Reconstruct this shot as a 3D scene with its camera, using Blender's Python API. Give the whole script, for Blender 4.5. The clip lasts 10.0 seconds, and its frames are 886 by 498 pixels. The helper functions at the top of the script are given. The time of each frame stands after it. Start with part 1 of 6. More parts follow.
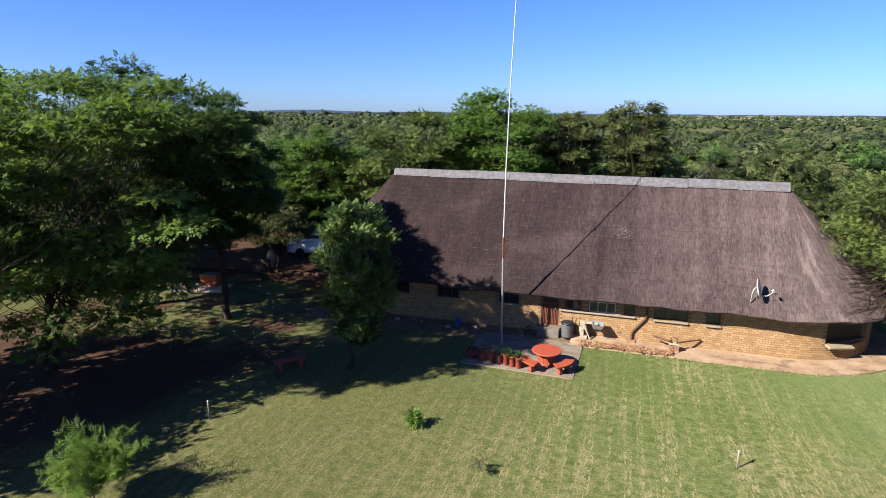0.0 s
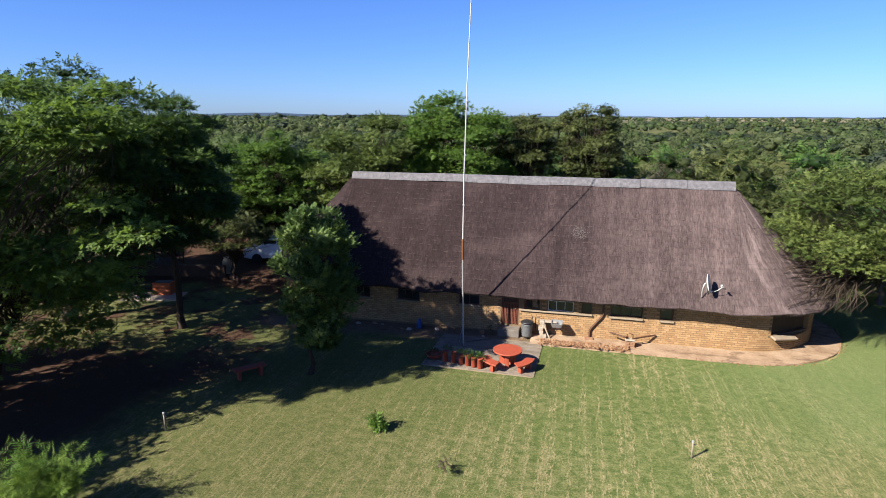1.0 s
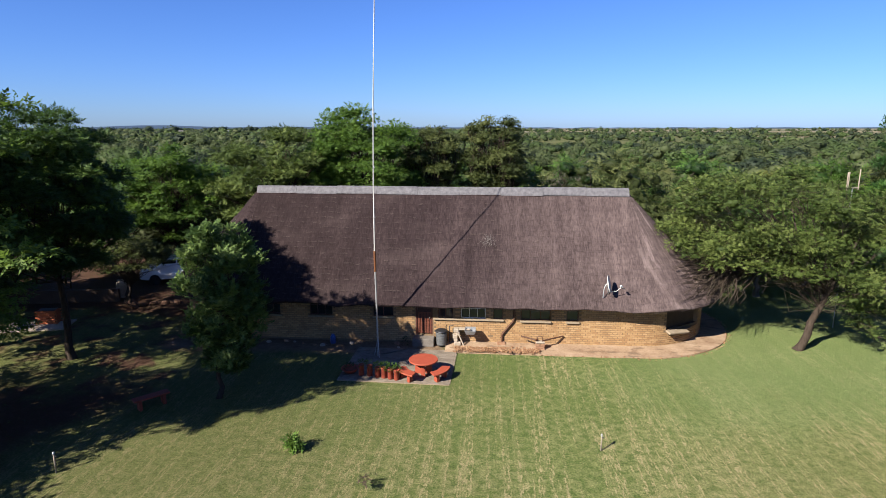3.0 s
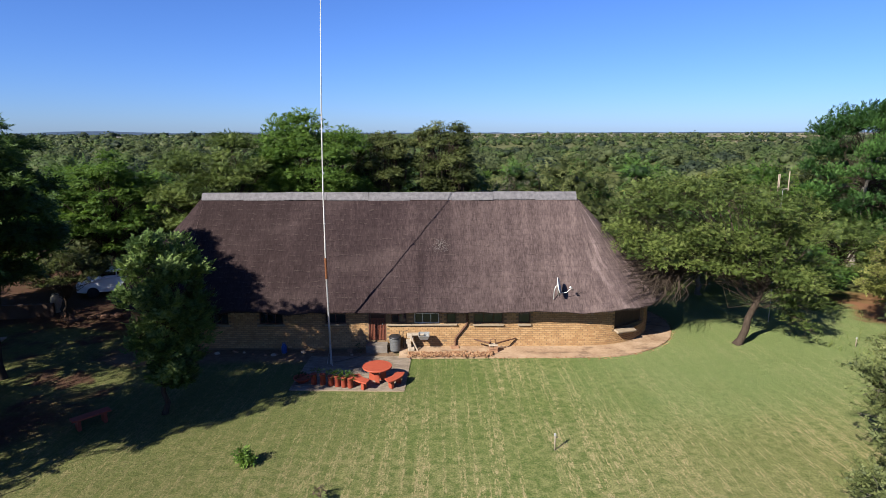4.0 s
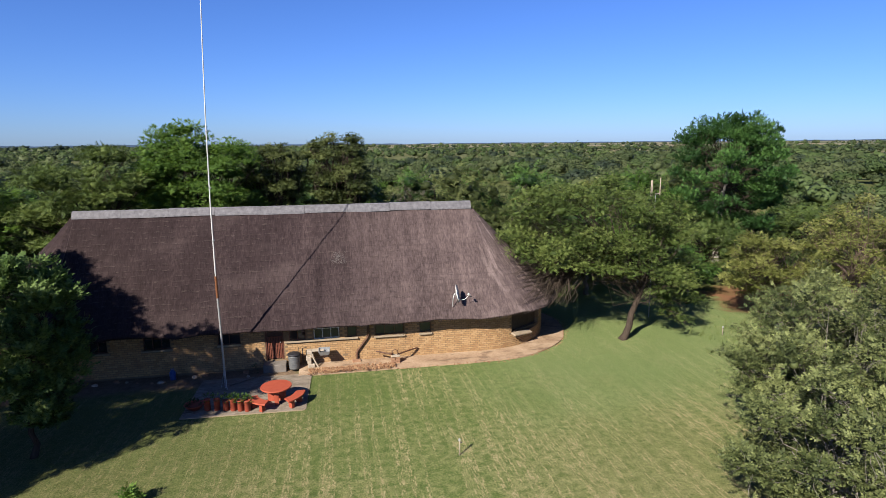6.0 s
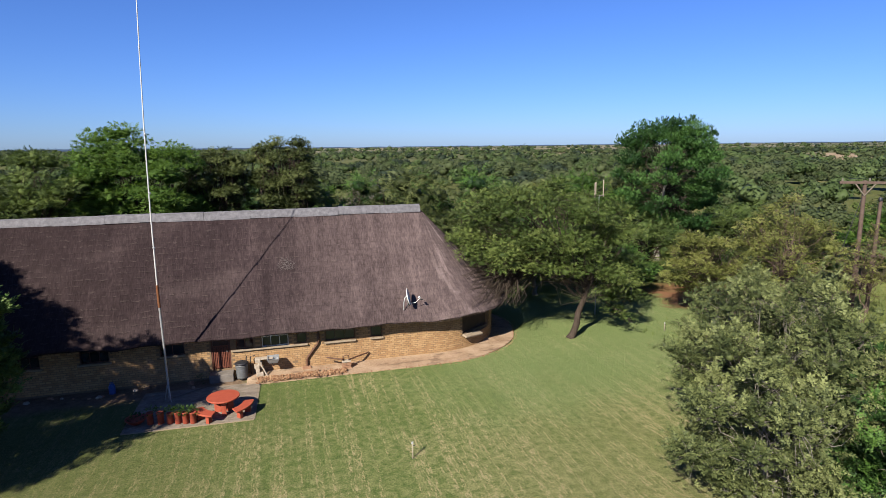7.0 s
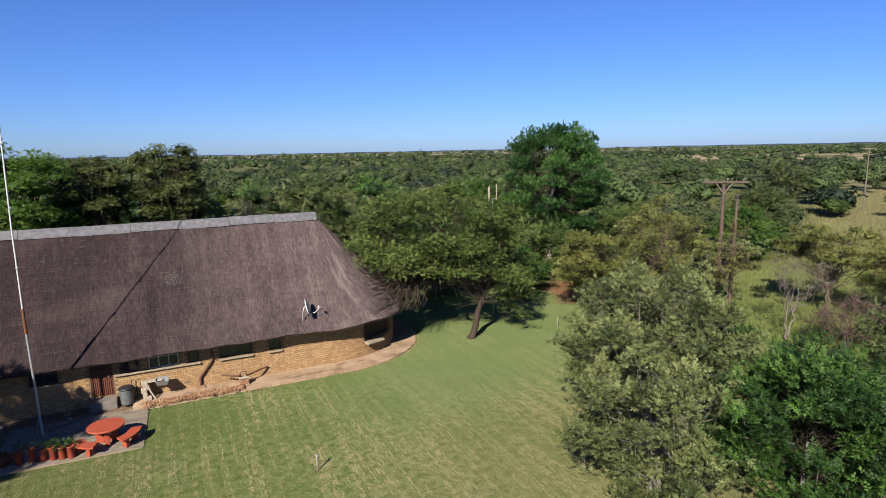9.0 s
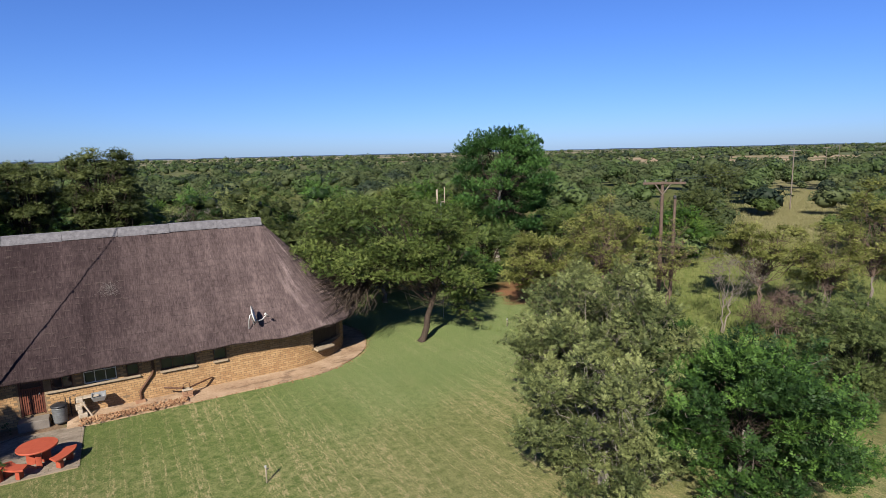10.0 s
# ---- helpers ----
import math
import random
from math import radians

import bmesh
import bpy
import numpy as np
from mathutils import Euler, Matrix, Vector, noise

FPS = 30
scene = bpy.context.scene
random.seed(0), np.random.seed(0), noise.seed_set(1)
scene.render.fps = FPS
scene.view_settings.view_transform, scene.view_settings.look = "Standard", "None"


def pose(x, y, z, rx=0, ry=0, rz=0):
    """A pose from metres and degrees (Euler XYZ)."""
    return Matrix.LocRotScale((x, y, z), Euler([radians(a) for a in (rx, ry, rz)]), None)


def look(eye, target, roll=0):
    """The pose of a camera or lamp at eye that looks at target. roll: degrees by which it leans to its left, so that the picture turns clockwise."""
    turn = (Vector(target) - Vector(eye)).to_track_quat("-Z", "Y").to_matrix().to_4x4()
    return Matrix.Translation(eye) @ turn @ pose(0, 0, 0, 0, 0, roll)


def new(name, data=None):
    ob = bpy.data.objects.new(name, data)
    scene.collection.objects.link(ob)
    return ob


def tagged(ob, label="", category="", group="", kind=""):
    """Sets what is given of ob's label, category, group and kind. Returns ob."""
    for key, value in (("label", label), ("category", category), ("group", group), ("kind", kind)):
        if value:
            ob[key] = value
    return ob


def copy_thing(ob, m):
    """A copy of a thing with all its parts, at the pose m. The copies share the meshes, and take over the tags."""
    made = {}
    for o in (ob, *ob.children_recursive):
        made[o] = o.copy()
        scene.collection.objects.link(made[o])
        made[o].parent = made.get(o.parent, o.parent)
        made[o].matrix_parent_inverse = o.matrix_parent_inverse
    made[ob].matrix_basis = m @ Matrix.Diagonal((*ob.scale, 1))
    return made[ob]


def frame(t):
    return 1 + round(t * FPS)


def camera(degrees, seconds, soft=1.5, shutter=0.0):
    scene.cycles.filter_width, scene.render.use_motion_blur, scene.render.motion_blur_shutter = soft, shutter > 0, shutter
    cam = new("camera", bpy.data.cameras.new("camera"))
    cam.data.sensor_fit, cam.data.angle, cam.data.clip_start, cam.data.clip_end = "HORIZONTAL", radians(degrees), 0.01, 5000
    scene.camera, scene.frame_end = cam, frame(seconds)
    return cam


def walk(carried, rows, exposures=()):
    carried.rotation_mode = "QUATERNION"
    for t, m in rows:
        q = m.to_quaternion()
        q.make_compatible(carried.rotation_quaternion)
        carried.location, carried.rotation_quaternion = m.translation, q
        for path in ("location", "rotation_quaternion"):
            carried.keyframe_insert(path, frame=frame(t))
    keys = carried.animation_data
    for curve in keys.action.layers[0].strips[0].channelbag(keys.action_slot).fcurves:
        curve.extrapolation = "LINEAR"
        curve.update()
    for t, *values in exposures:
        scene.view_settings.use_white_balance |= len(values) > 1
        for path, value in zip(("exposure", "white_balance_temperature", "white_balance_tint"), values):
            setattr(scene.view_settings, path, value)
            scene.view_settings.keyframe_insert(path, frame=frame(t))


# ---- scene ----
cam = camera(74.64, 10.0, soft=0.5)
# seconds, eye, target, roll: a slow pan to the right with a slight drift backwards
PATH = [
    (0, (0.009, 0.183, 10.964), (-2.966, 9.452, 8.678), 0.35),
    (0.5, (0.013, 0.144, 10.973), (-2.651, 9.512, 8.703), 0.28),
    (1, (0.016, 0.105, 10.981), (-2.294, 9.573, 8.739), 0.19),
    (1.5, (0.016, 0.066, 10.989), (-1.941, 9.623, 8.792), 0.14),
    (2, (0.013, 0.033, 10.995), (-1.574, 9.670, 8.847), 0.05),
    (2.5, (0.008, 0.012, 10.999), (-1.198, 9.715, 8.902), -0.02),
    (4, (-0.003, -0.002, 11.000), (0.009, 9.802, 9.031), -0.22),
    (4.5, (-0.001, 0.000, 10.999), (0.444, 9.804, 9.077), -0.33),
    (5, (0.007, -0.002, 11.001), (0.883, 9.781, 9.124), -0.45),
    (5.5, (0.018, -0.020, 11.005), (1.330, 9.724, 9.175), -0.52),
    (7, (0.051, -0.132, 11.019), (2.623, 9.371, 9.265), -0.67),
    (7.5, (0.056, -0.180, 11.023), (3.034, 9.207, 9.285), -0.80),
    (8, (0.060, -0.227, 11.026), (3.445, 9.024, 9.310), -0.95),
    (8.5, (0.067, -0.264, 11.030), (3.853, 8.834, 9.327), -1.11),
    (9, (0.077, -0.285, 11.033), (4.260, 8.641, 9.352), -1.17),
    (9.5, (0.087, -0.297, 11.035), (4.658, 8.441, 9.369), -1.27),
    (10, (0.099, -0.302, 11.037), (5.053, 8.227, 9.389), -1.36),
]
walk(cam, [(t, look(eye, target, roll)) for t, eye, target, roll in PATH], exposures=((0, 1.84), (2.5, 1.69), (5, 1.54), (7.5, 1.43), (10, 1.36)))

# ---- daylight ----
SUN_AZ, SUN_EL = radians(222.5), radians(35.5)
world = bpy.data.worlds.new("sky")
scene.world = world
world.use_nodes = True
wn = world.node_tree.nodes
sky = wn.new("ShaderNodeTexSky")
sky.sky_type = "NISHITA"
sky.sun_disc = False
sky.sun_elevation, sky.sun_rotation = SUN_EL, SUN_AZ
sky.altitude, sky.air_density, sky.dust_density, sky.ozone_density = 1300, 1.1, 0.8, 7.0
wn["Background"].inputs["Strength"].default_value = 0.0352
clear = wn.new("ShaderNodeMix")  # a deep, dry winter blue
clear.data_type, clear.blend_type = "RGBA", "MULTIPLY"
clear.inputs[0].default_value = 1.0
clear.inputs[7].default_value = (0.74, 0.945, 1.475, 1)
world.node_tree.links.new(sky.outputs["Color"], clear.inputs[6])
world.node_tree.links.new(clear.outputs[2], wn["Background"].inputs["Color"])
sun = new("sun", bpy.data.lights.new("sun", "SUN"))
sun.data.energy, sun.data.angle, sun.data.color = 5.0, radians(0.53), (1.0, 0.93, 0.82)
sun.matrix_world = look((0, 0, 40), (math.sin(SUN_AZ + math.pi) * math.cos(SUN_EL), math.cos(SUN_AZ + math.pi) * math.cos(SUN_EL), 40 - math.sin(SUN_EL)))

# ---- materials ----
class Nodes:
    """A small wrapper to write node materials line by line."""

    def __init__(self, name):
        self.mat = bpy.data.materials.new(name)
        self.mat.use_nodes = True
        self.tree = self.mat.node_tree
        self.bsdf = self.tree.nodes["Principled BSDF"]
        self.out = self.tree.nodes["Material Output"]

    def add(self, kind, **values):
        node = self.tree.nodes.new("ShaderNode" + kind)
        for key, value in values.items():
            if key in node.inputs:
                self.put(value, node.inputs[key])
            else:
                setattr(node, key, value)
        return node

    def put(self, value, socket):
        if isinstance(value, bpy.types.NodeSocket):
            self.tree.links.new(value, socket)
        elif isinstance(value, tuple) and socket.type == "RGBA" and len(value) == 3:
            socket.default_value = (*value, 1)
        else:
            socket.default_value = value

    def coords(self, which="Object"):
        return self.add("TexCoord").outputs[which]

    def scaled(self, vector, sx, sy, sz, turn=0.0):
        node = self.add("Mapping", Vector=vector)
        node.inputs["Scale"].default_value = (sx, sy, sz)
        node.inputs["Rotation"].default_value = (0, 0, radians(turn))
        return node.outputs["Vector"]

    def noise(self, vector, scale, detail=4.0, rough=0.6, distort=0.0):
        node = self.add("TexNoise", Vector=vector, Scale=scale, Detail=detail, Roughness=rough, Distortion=distort)
        return node.outputs["Fac"]

    def ramp(self, fac, stops, kind="LINEAR"):
        node = self.add("ValToRGB", Fac=fac)
        node.color_ramp.interpolation = kind
        els = node.color_ramp.elements
        while len(els) < len(stops):
            els.new(0.5)
        for el, (at, colour) in zip(els, stops):
            el.position = at
            el.color = (*colour, 1) if isinstance(colour, tuple) else (colour, colour, colour, 1)
        return node.outputs["Color"]

    def mix(self, fac, a, b, blend="MIX"):
        node = self.add("Mix", data_type="RGBA", blend_type=blend)
        self.put(fac, node.inputs[0])
        self.put(a, node.inputs[6])
        self.put(b, node.inputs[7])
        return node.outputs[2]

    def math(self, op, a, b=0.0, clamp=False):
        node = self.add("Math", operation=op, use_clamp=clamp)
        self.put(a, node.inputs[0])
        self.put(b, node.inputs[1])
        return node.outputs[0]

    def step(self, value, low, high):
        node = self.add("MapRange", interpolation_type="SMOOTHSTEP", Value=value)
        node.inputs["From Min"].default_value, node.inputs["From Max"].default_value = low, high
        return node.outputs["Result"]

    def bump(self, height, strength=0.5, distance=0.02):
        node = self.add("Bump", Height=height, Strength=strength, Distance=distance)
        self.tree.links.new(node.outputs["Normal"], self.bsdf.inputs["Normal"])

    def done(self, colour, rough=0.8, metal=0.0, specular=0.3):
        self.put(colour, self.bsdf.inputs["Base Color"])
        self.put(rough, self.bsdf.inputs["Roughness"])
        self.put(metal, self.bsdf.inputs["Metallic"])
        self.put(specular, self.bsdf.inputs["Specular IOR Level"])
        return self.mat


def simple(name, low, high, scale=6.0, rough=0.7, metal=0.0, bump=0.2, distance=0.01, specular=0.3):
    """Two shades mixed by broad stains and fine grain, with a fine relief."""
    n = Nodes(name)
    p = n.coords()
    broad = n.noise(p, scale, 5)
    fine = n.noise(p, scale * 9, 3)
    both = n.math("ADD", n.math("MULTIPLY", broad, 0.65), n.math("MULTIPLY", fine, 0.35))
    n.bump(both, bump, distance)
    return n.done(n.ramp(both, [(0.3, low), (0.7, high)]), rough, metal, specular)


def leaf_material(name, dark, mid, bright, through_colour, amount=0.24):
    """Leaves: a shade for each leaf, a tint for each bush, and light that shines through."""
    n = Nodes(name)
    each = n.add("NewGeometry").outputs["Random Per Island"]
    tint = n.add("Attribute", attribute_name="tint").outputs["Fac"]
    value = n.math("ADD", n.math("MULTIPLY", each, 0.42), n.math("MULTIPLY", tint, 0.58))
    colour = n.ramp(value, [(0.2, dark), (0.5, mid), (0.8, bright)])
    n.done(colour, 0.62, 0.0, 0.18)
    glow = n.add("BsdfTranslucent", Color=n.mix(0.5, colour, through_colour))
    both = n.add("MixShader", Fac=amount)
    n.tree.links.new(n.bsdf.outputs[0], both.inputs[1])
    n.tree.links.new(glow.outputs[0], both.inputs[2])
    n.tree.links.new(both.outputs[0], n.out.inputs["Surface"])
    return n.mat


def ground_material():
    n = Nodes("ground")
    p = n.coords()
    sep = n.add("SeparateXYZ", Vector=p)
    x, y = sep.outputs[0], sep.outputs[1]
    wob = n.math("MULTIPLY", n.math("SUBTRACT", n.noise(p, 0.35, 4), 0.5), 7.0)
    xw, yw = n.math("ADD", x, wob), n.math("ADD", y, wob)
    fine = n.noise(p, 15.0, 5, 0.9)
    tuft = n.noise(p, 3.2, 4, 0.65)
    broad = n.noise(p, 0.22, 4, 0.6)
    # mown lawn: tufts, dry straw along the mower's tracks, greener by the house
    side = n.step(n.math("ADD", x, n.math("MULTIPLY", y, -0.35)), -1.0, 7.0)
    tracks = n.mix(side, n.noise(n.scaled(p, 3.4, 0.10, 1, 4), 1.0, 3, 0.65), n.noise(n.scaled(p, 3.0, 0.10, 1, 38), 1.0, 3, 0.65))
    streak = n.mix(side, n.noise(n.scaled(p, 11.0, 2.6, 1, 4), 1.0, 4, 0.85), n.noise(n.scaled(p, 11.0, 2.2, 1, 38), 1.0, 4, 0.85))
    green = n.ramp(n.math("ADD", n.math("MULTIPLY", fine, 0.76), n.math("MULTIPLY", tuft, 0.24)), [(0.40, (0.034, 0.056, 0.013)), (0.5, (0.074, 0.104, 0.027)), (0.60, (0.146, 0.166, 0.056))])
    straw = n.ramp(fine, [(0.36, (0.105, 0.088, 0.035)), (0.62, (0.350, 0.300, 0.165))])
    worn = n.math("ADD", n.math("MULTIPLY", n.step(n.math("MULTIPLY", n.math("ADD", y, wob), -1.0), -26, -13), 0.75), n.math("MULTIPLY", n.step(broad, 0.40, 0.62), 0.6), True)
    dry = n.math("MULTIPLY", n.step(streak, 0.48, 0.58), n.step(tracks, 0.47, 0.57))
    dry = n.math("ADD", n.math("MULTIPLY", dry, n.math("ADD", n.math("MULTIPLY", worn, 0.75), 0.5)), n.math("MULTIPLY", worn, n.math("MULTIPLY", n.step(tuft, 0.36, 0.66), 0.5)), True)
    lawn = n.mix(dry, green, straw)
    tan = n.math("MULTIPLY", n.step(xw, 1.0, 11.0), n.step(n.math("MULTIPLY", yw, -1.0), -25.0, -13.0))
    lawn = n.mix(n.math("MULTIPLY", tan, 0.42), lawn, n.ramp(fine, [(0.38, (0.085, 0.078, 0.034)), (0.62, (0.215, 0.185, 0.090))]))
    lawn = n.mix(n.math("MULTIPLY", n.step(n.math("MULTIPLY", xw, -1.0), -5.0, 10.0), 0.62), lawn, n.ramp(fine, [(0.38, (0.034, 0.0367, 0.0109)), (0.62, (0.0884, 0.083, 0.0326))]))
    lush = n.math("MULTIPLY", n.step(xw, 3.0, 11.0), n.step(yw, 18.0, 25.0))
    lawn = n.mix(n.math("MULTIPLY", lush, 0.6), lawn, n.ramp(fine, [(0.38, (0.062, 0.096, 0.030)), (0.62, (0.190, 0.222, 0.094))]))
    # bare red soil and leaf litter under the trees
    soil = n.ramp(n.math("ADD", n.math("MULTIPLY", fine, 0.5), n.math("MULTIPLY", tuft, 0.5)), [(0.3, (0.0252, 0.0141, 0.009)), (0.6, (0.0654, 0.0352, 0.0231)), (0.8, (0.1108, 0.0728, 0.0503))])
    # veld outside the garden
    veld = n.ramp(n.math("ADD", n.math("MULTIPLY", n.noise(p, 0.05, 5, 0.65), 0.6), n.math("MULTIPLY", tuft, 0.4)), [(0.34, (0.036, 0.045, 0.013)), (0.5, (0.064, 0.072, 0.023)), (0.68, (0.120, 0.108, 0.048))])
    away = n.math("POWER", n.math("ADD", n.math("MULTIPLY", x, x), n.math("MULTIPLY", y, y)), 0.5)
    far = n.step(away, 300, 1100)
    bands = n.noise(n.scaled(p, 0.0009, 0.0042, 1), 1.0, 5, 0.65)
    plain = n.ramp(bands, [(0.40, (0.051, 0.0598, 0.0306)), (0.50, (0.0884, 0.0884, 0.0476)), (0.57, (0.204, 0.1666, 0.1122))])
    open_side = n.math("MULTIPLY", n.step(n.math("DIVIDE", x, n.math("MAXIMUM", y, 1.0)), -0.10, 0.10), n.step(n.math("MULTIPLY", n.math("DIVIDE", x, n.math("MAXIMUM", y, 1.0)), -1.0), -1.6, -0.9))
    plain = n.mix(n.math("ADD", n.math("MULTIPLY", open_side, 0.85), 0.15), (0.0422, 0.053, 0.0231), plain)
    veld = n.mix(far, veld, plain)
    field = n.math("MULTIPLY", n.math("MULTIPLY", n.step(away, 290, 330), n.step(n.math("MULTIPLY", away, -1.0), -700, -640)), n.step(n.math("SUBTRACT", x, n.math("MULTIPLY", y, 1.05)), 0, 30))
    veld = n.mix(n.math("MULTIPLY", field, n.step(n.noise(p, 0.012, 4), 0.36, 0.5)), veld, n.ramp(tuft, [(0.3, (0.17, 0.125, 0.080)), (0.7, (0.27, 0.205, 0.135))]))
    along = n.math("ADD", n.math("MULTIPLY", x, 0.88), n.math("MULTIPLY", y, 0.475))
    across = n.math("ABSOLUTE", n.math("SUBTRACT", n.math("MULTIPLY", x, 0.475), n.math("MULTIPLY", y, 0.88)))
    strip = n.math("MULTIPLY", n.step(n.math("MULTIPLY", n.math("ADD", n.math("SUBTRACT", across, n.math("SUBTRACT", 6.0, n.math("MULTIPLY", n.step(along, 50, 66), 4.5))), n.math("MULTIPLY", wob, 0.6)), -1.0), -6.5, -2.5), n.step(along, 26, 32))
    blades = n.math("ADD", n.math("MULTIPLY", n.noise(p, 0.9, 5, 0.8), 0.6), n.math("MULTIPLY", tuft, 0.4))
    hay = n.mix(n.step(along, 66, 100), n.ramp(blades, [(0.38, (0.066, 0.084, 0.022)), (0.62, (0.165, 0.175, 0.058))]), n.ramp(blades, [(0.38, (0.072, 0.070, 0.029)), (0.62, (0.175, 0.158, 0.080))]))
    veld = n.mix(strip, veld, hay)
    garden = n.math("MULTIPLY", n.math("MULTIPLY", n.step(xw, -33, -29), n.step(n.math("MULTIPLY", xw, -1.0), -27.5, -24)), n.step(n.math("MULTIPLY", yw, -1.0), -44, -40))
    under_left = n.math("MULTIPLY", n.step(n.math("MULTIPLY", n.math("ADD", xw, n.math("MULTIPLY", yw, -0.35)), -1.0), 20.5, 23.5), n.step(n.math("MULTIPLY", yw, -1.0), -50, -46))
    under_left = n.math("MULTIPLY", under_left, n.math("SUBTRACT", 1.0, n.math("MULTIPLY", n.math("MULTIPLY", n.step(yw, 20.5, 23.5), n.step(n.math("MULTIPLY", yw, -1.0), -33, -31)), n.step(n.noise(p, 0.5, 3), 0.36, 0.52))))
    red_patch = n.math("MULTIPLY", n.step(xw, 24.5, 26.5), n.step(n.math("MULTIPLY", n.math("ABSOLUTE", n.math("SUBTRACT", yw, 35.5)), -1.0), -3.5, -1.0))
    red_patch = n.math("MULTIPLY", red_patch, n.step(n.math("MULTIPLY", xw, -1.0), -34, -31))
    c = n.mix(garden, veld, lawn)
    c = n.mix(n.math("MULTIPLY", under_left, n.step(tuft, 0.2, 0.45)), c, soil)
    c = n.mix(n.math("MULTIPLY", red_patch, 0.9), c, n.mix(0.6, soil, (0.2115, 0.0959, 0.0503)))
    # trodden sandy strip along the front wall
    strip = n.math("MULTIPLY", n.math("MULTIPLY", n.step(x, -17.5, -16.0), n.step(n.math("MULTIPLY", x, -1.0), 1.8, 2.6)), n.step(n.math("ADD", y, n.math("MULTIPLY", wob, 0.15)), 26.2, 27.2))
    strip = n.math("MULTIPLY", strip, n.step(n.math("MULTIPLY", y, -1.0), -30.0, -29.0))
    c = n.mix(strip, c, n.ramp(n.math("ADD", n.math("MULTIPLY", fine, 0.6), n.math("MULTIPLY", tuft, 0.4)), [(0.36, (0.070, 0.045, 0.028)), (0.62, (0.185, 0.130, 0.086))]))
    n.bump(n.math("ADD", fine, n.math("MULTIPLY", tuft, 0.8)), 0.8, 0.05)
    return n.done(c, 0.9, 0.0, 0.1)


def thatch_material():
    """Weathered thatch; the map coordinates run in metres along the eave and down the slope."""
    n = Nodes("thatch")
    uv = n.coords("UV")
    sep = n.add("SeparateXYZ", Vector=uv)
    u, v = sep.outputs[0], sep.outputs[1]
    straws = n.noise(n.scaled(uv, 24, 2.6, 1), 1.0, 4, 0.75)
    tufts = n.noise(n.scaled(uv, 7.0, 2.0, 1), 1.0, 3, 0.7)
    broad = n.noise(n.scaled(uv, 0.22, 0.35, 1), 1.0, 5, 0.6)
    runs = n.noise(n.scaled(uv, 1.6, 0.12, 1), 1.0, 4, 0.6)
    grain = n.math("ADD", n.math("MULTIPLY", straws, 0.45), n.math("ADD", n.math("MULTIPLY", tufts, 0.30), n.math("MULTIPLY", runs, 0.25)))
    base = n.ramp(grain, [(0.36, (0.0096, 0.0064, 0.0069)), (0.5, (0.0230, 0.0155, 0.0164)), (0.64, (0.0495, 0.0347, 0.0346))])
    base = n.mix(n.math("MULTIPLY", n.step(broad, 0.45, 0.70), 0.34), base, (0.0640, 0.0470, 0.0450))
    # darker, browner thatch towards the front's left end
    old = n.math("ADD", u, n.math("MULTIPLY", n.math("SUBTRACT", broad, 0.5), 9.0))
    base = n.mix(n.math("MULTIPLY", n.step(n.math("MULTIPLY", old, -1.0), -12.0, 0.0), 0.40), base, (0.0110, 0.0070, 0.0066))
    # courses: uneven lines painted as sunlit straw ends, with shade painted in the gap under them
    wander = n.math("MULTIPLY", n.math("SUBTRACT", n.noise(n.scaled(uv, 0.8, 1.2, 1), 1.0, 5, 0.75), 0.5), 0.62)
    phase = n.math("FRACT", n.math("DIVIDE", n.math("ADD", v, wander), 0.33))
    broken = n.noise(n.scaled(uv, 3.2, 3.0, 1), 1.0, 4, 0.75)
    line = n.math("MULTIPLY", n.step(phase, 0.76, 0.90), n.step(broken, 0.46, 0.62))
    gap = n.math("MULTIPLY", n.step(n.math("SUBTRACT", 1.0, phase), 0.80, 0.96), n.step(broken, 0.42, 0.60))
    base = n.mix(n.math("MULTIPLY", line, 0.21), base, (0.1150, 0.0900, 0.0810))
    base = n.mix(n.math("MULTIPLY", gap, 0.3), base, (0.0100, 0.0074, 0.0078))
    # paler, newer straw towards the rounded end, bleached in streaks along the hip
    newer = n.math("ADD", u, n.math("MULTIPLY", n.math("SUBTRACT", broad, 0.5), 7.0))
    newer = n.math("MULTIPLY", n.step(newer, 9.0, 24.0), n.step(n.math("MULTIPLY", newer, -1.0), -45, -36))
    base = n.mix(n.math("MULTIPLY", newer, n.math("ADD", n.math("MULTIPLY", n.step(grain, 0.40, 0.62), 0.5), 0.24)), base, (0.1380, 0.1030, 0.0980))
    hip = n.math("MULTIPLY", n.step(u, 19.5, 23.5), n.step(n.math("MULTIPLY", u, -1.0), -31, -26))
    bleached = n.step(n.noise(n.scaled(uv, 1.1, 0.35, 1), 1.0, 4, 0.7), 0.50, 0.66)
    base = n.mix(n.math("MULTIPLY", n.math("MULTIPLY", hip, bleached), 0.75), base, (0.215, 0.166, 0.156))
    n.bump(n.math("ADD", n.math("MULTIPLY", grain, 1.2), n.math("MULTIPLY", n.math("SUBTRACT", line, gap), 0.35)), 1.0, 0.06)
    return n.done(base, 0.95, 0.0, 0.08)


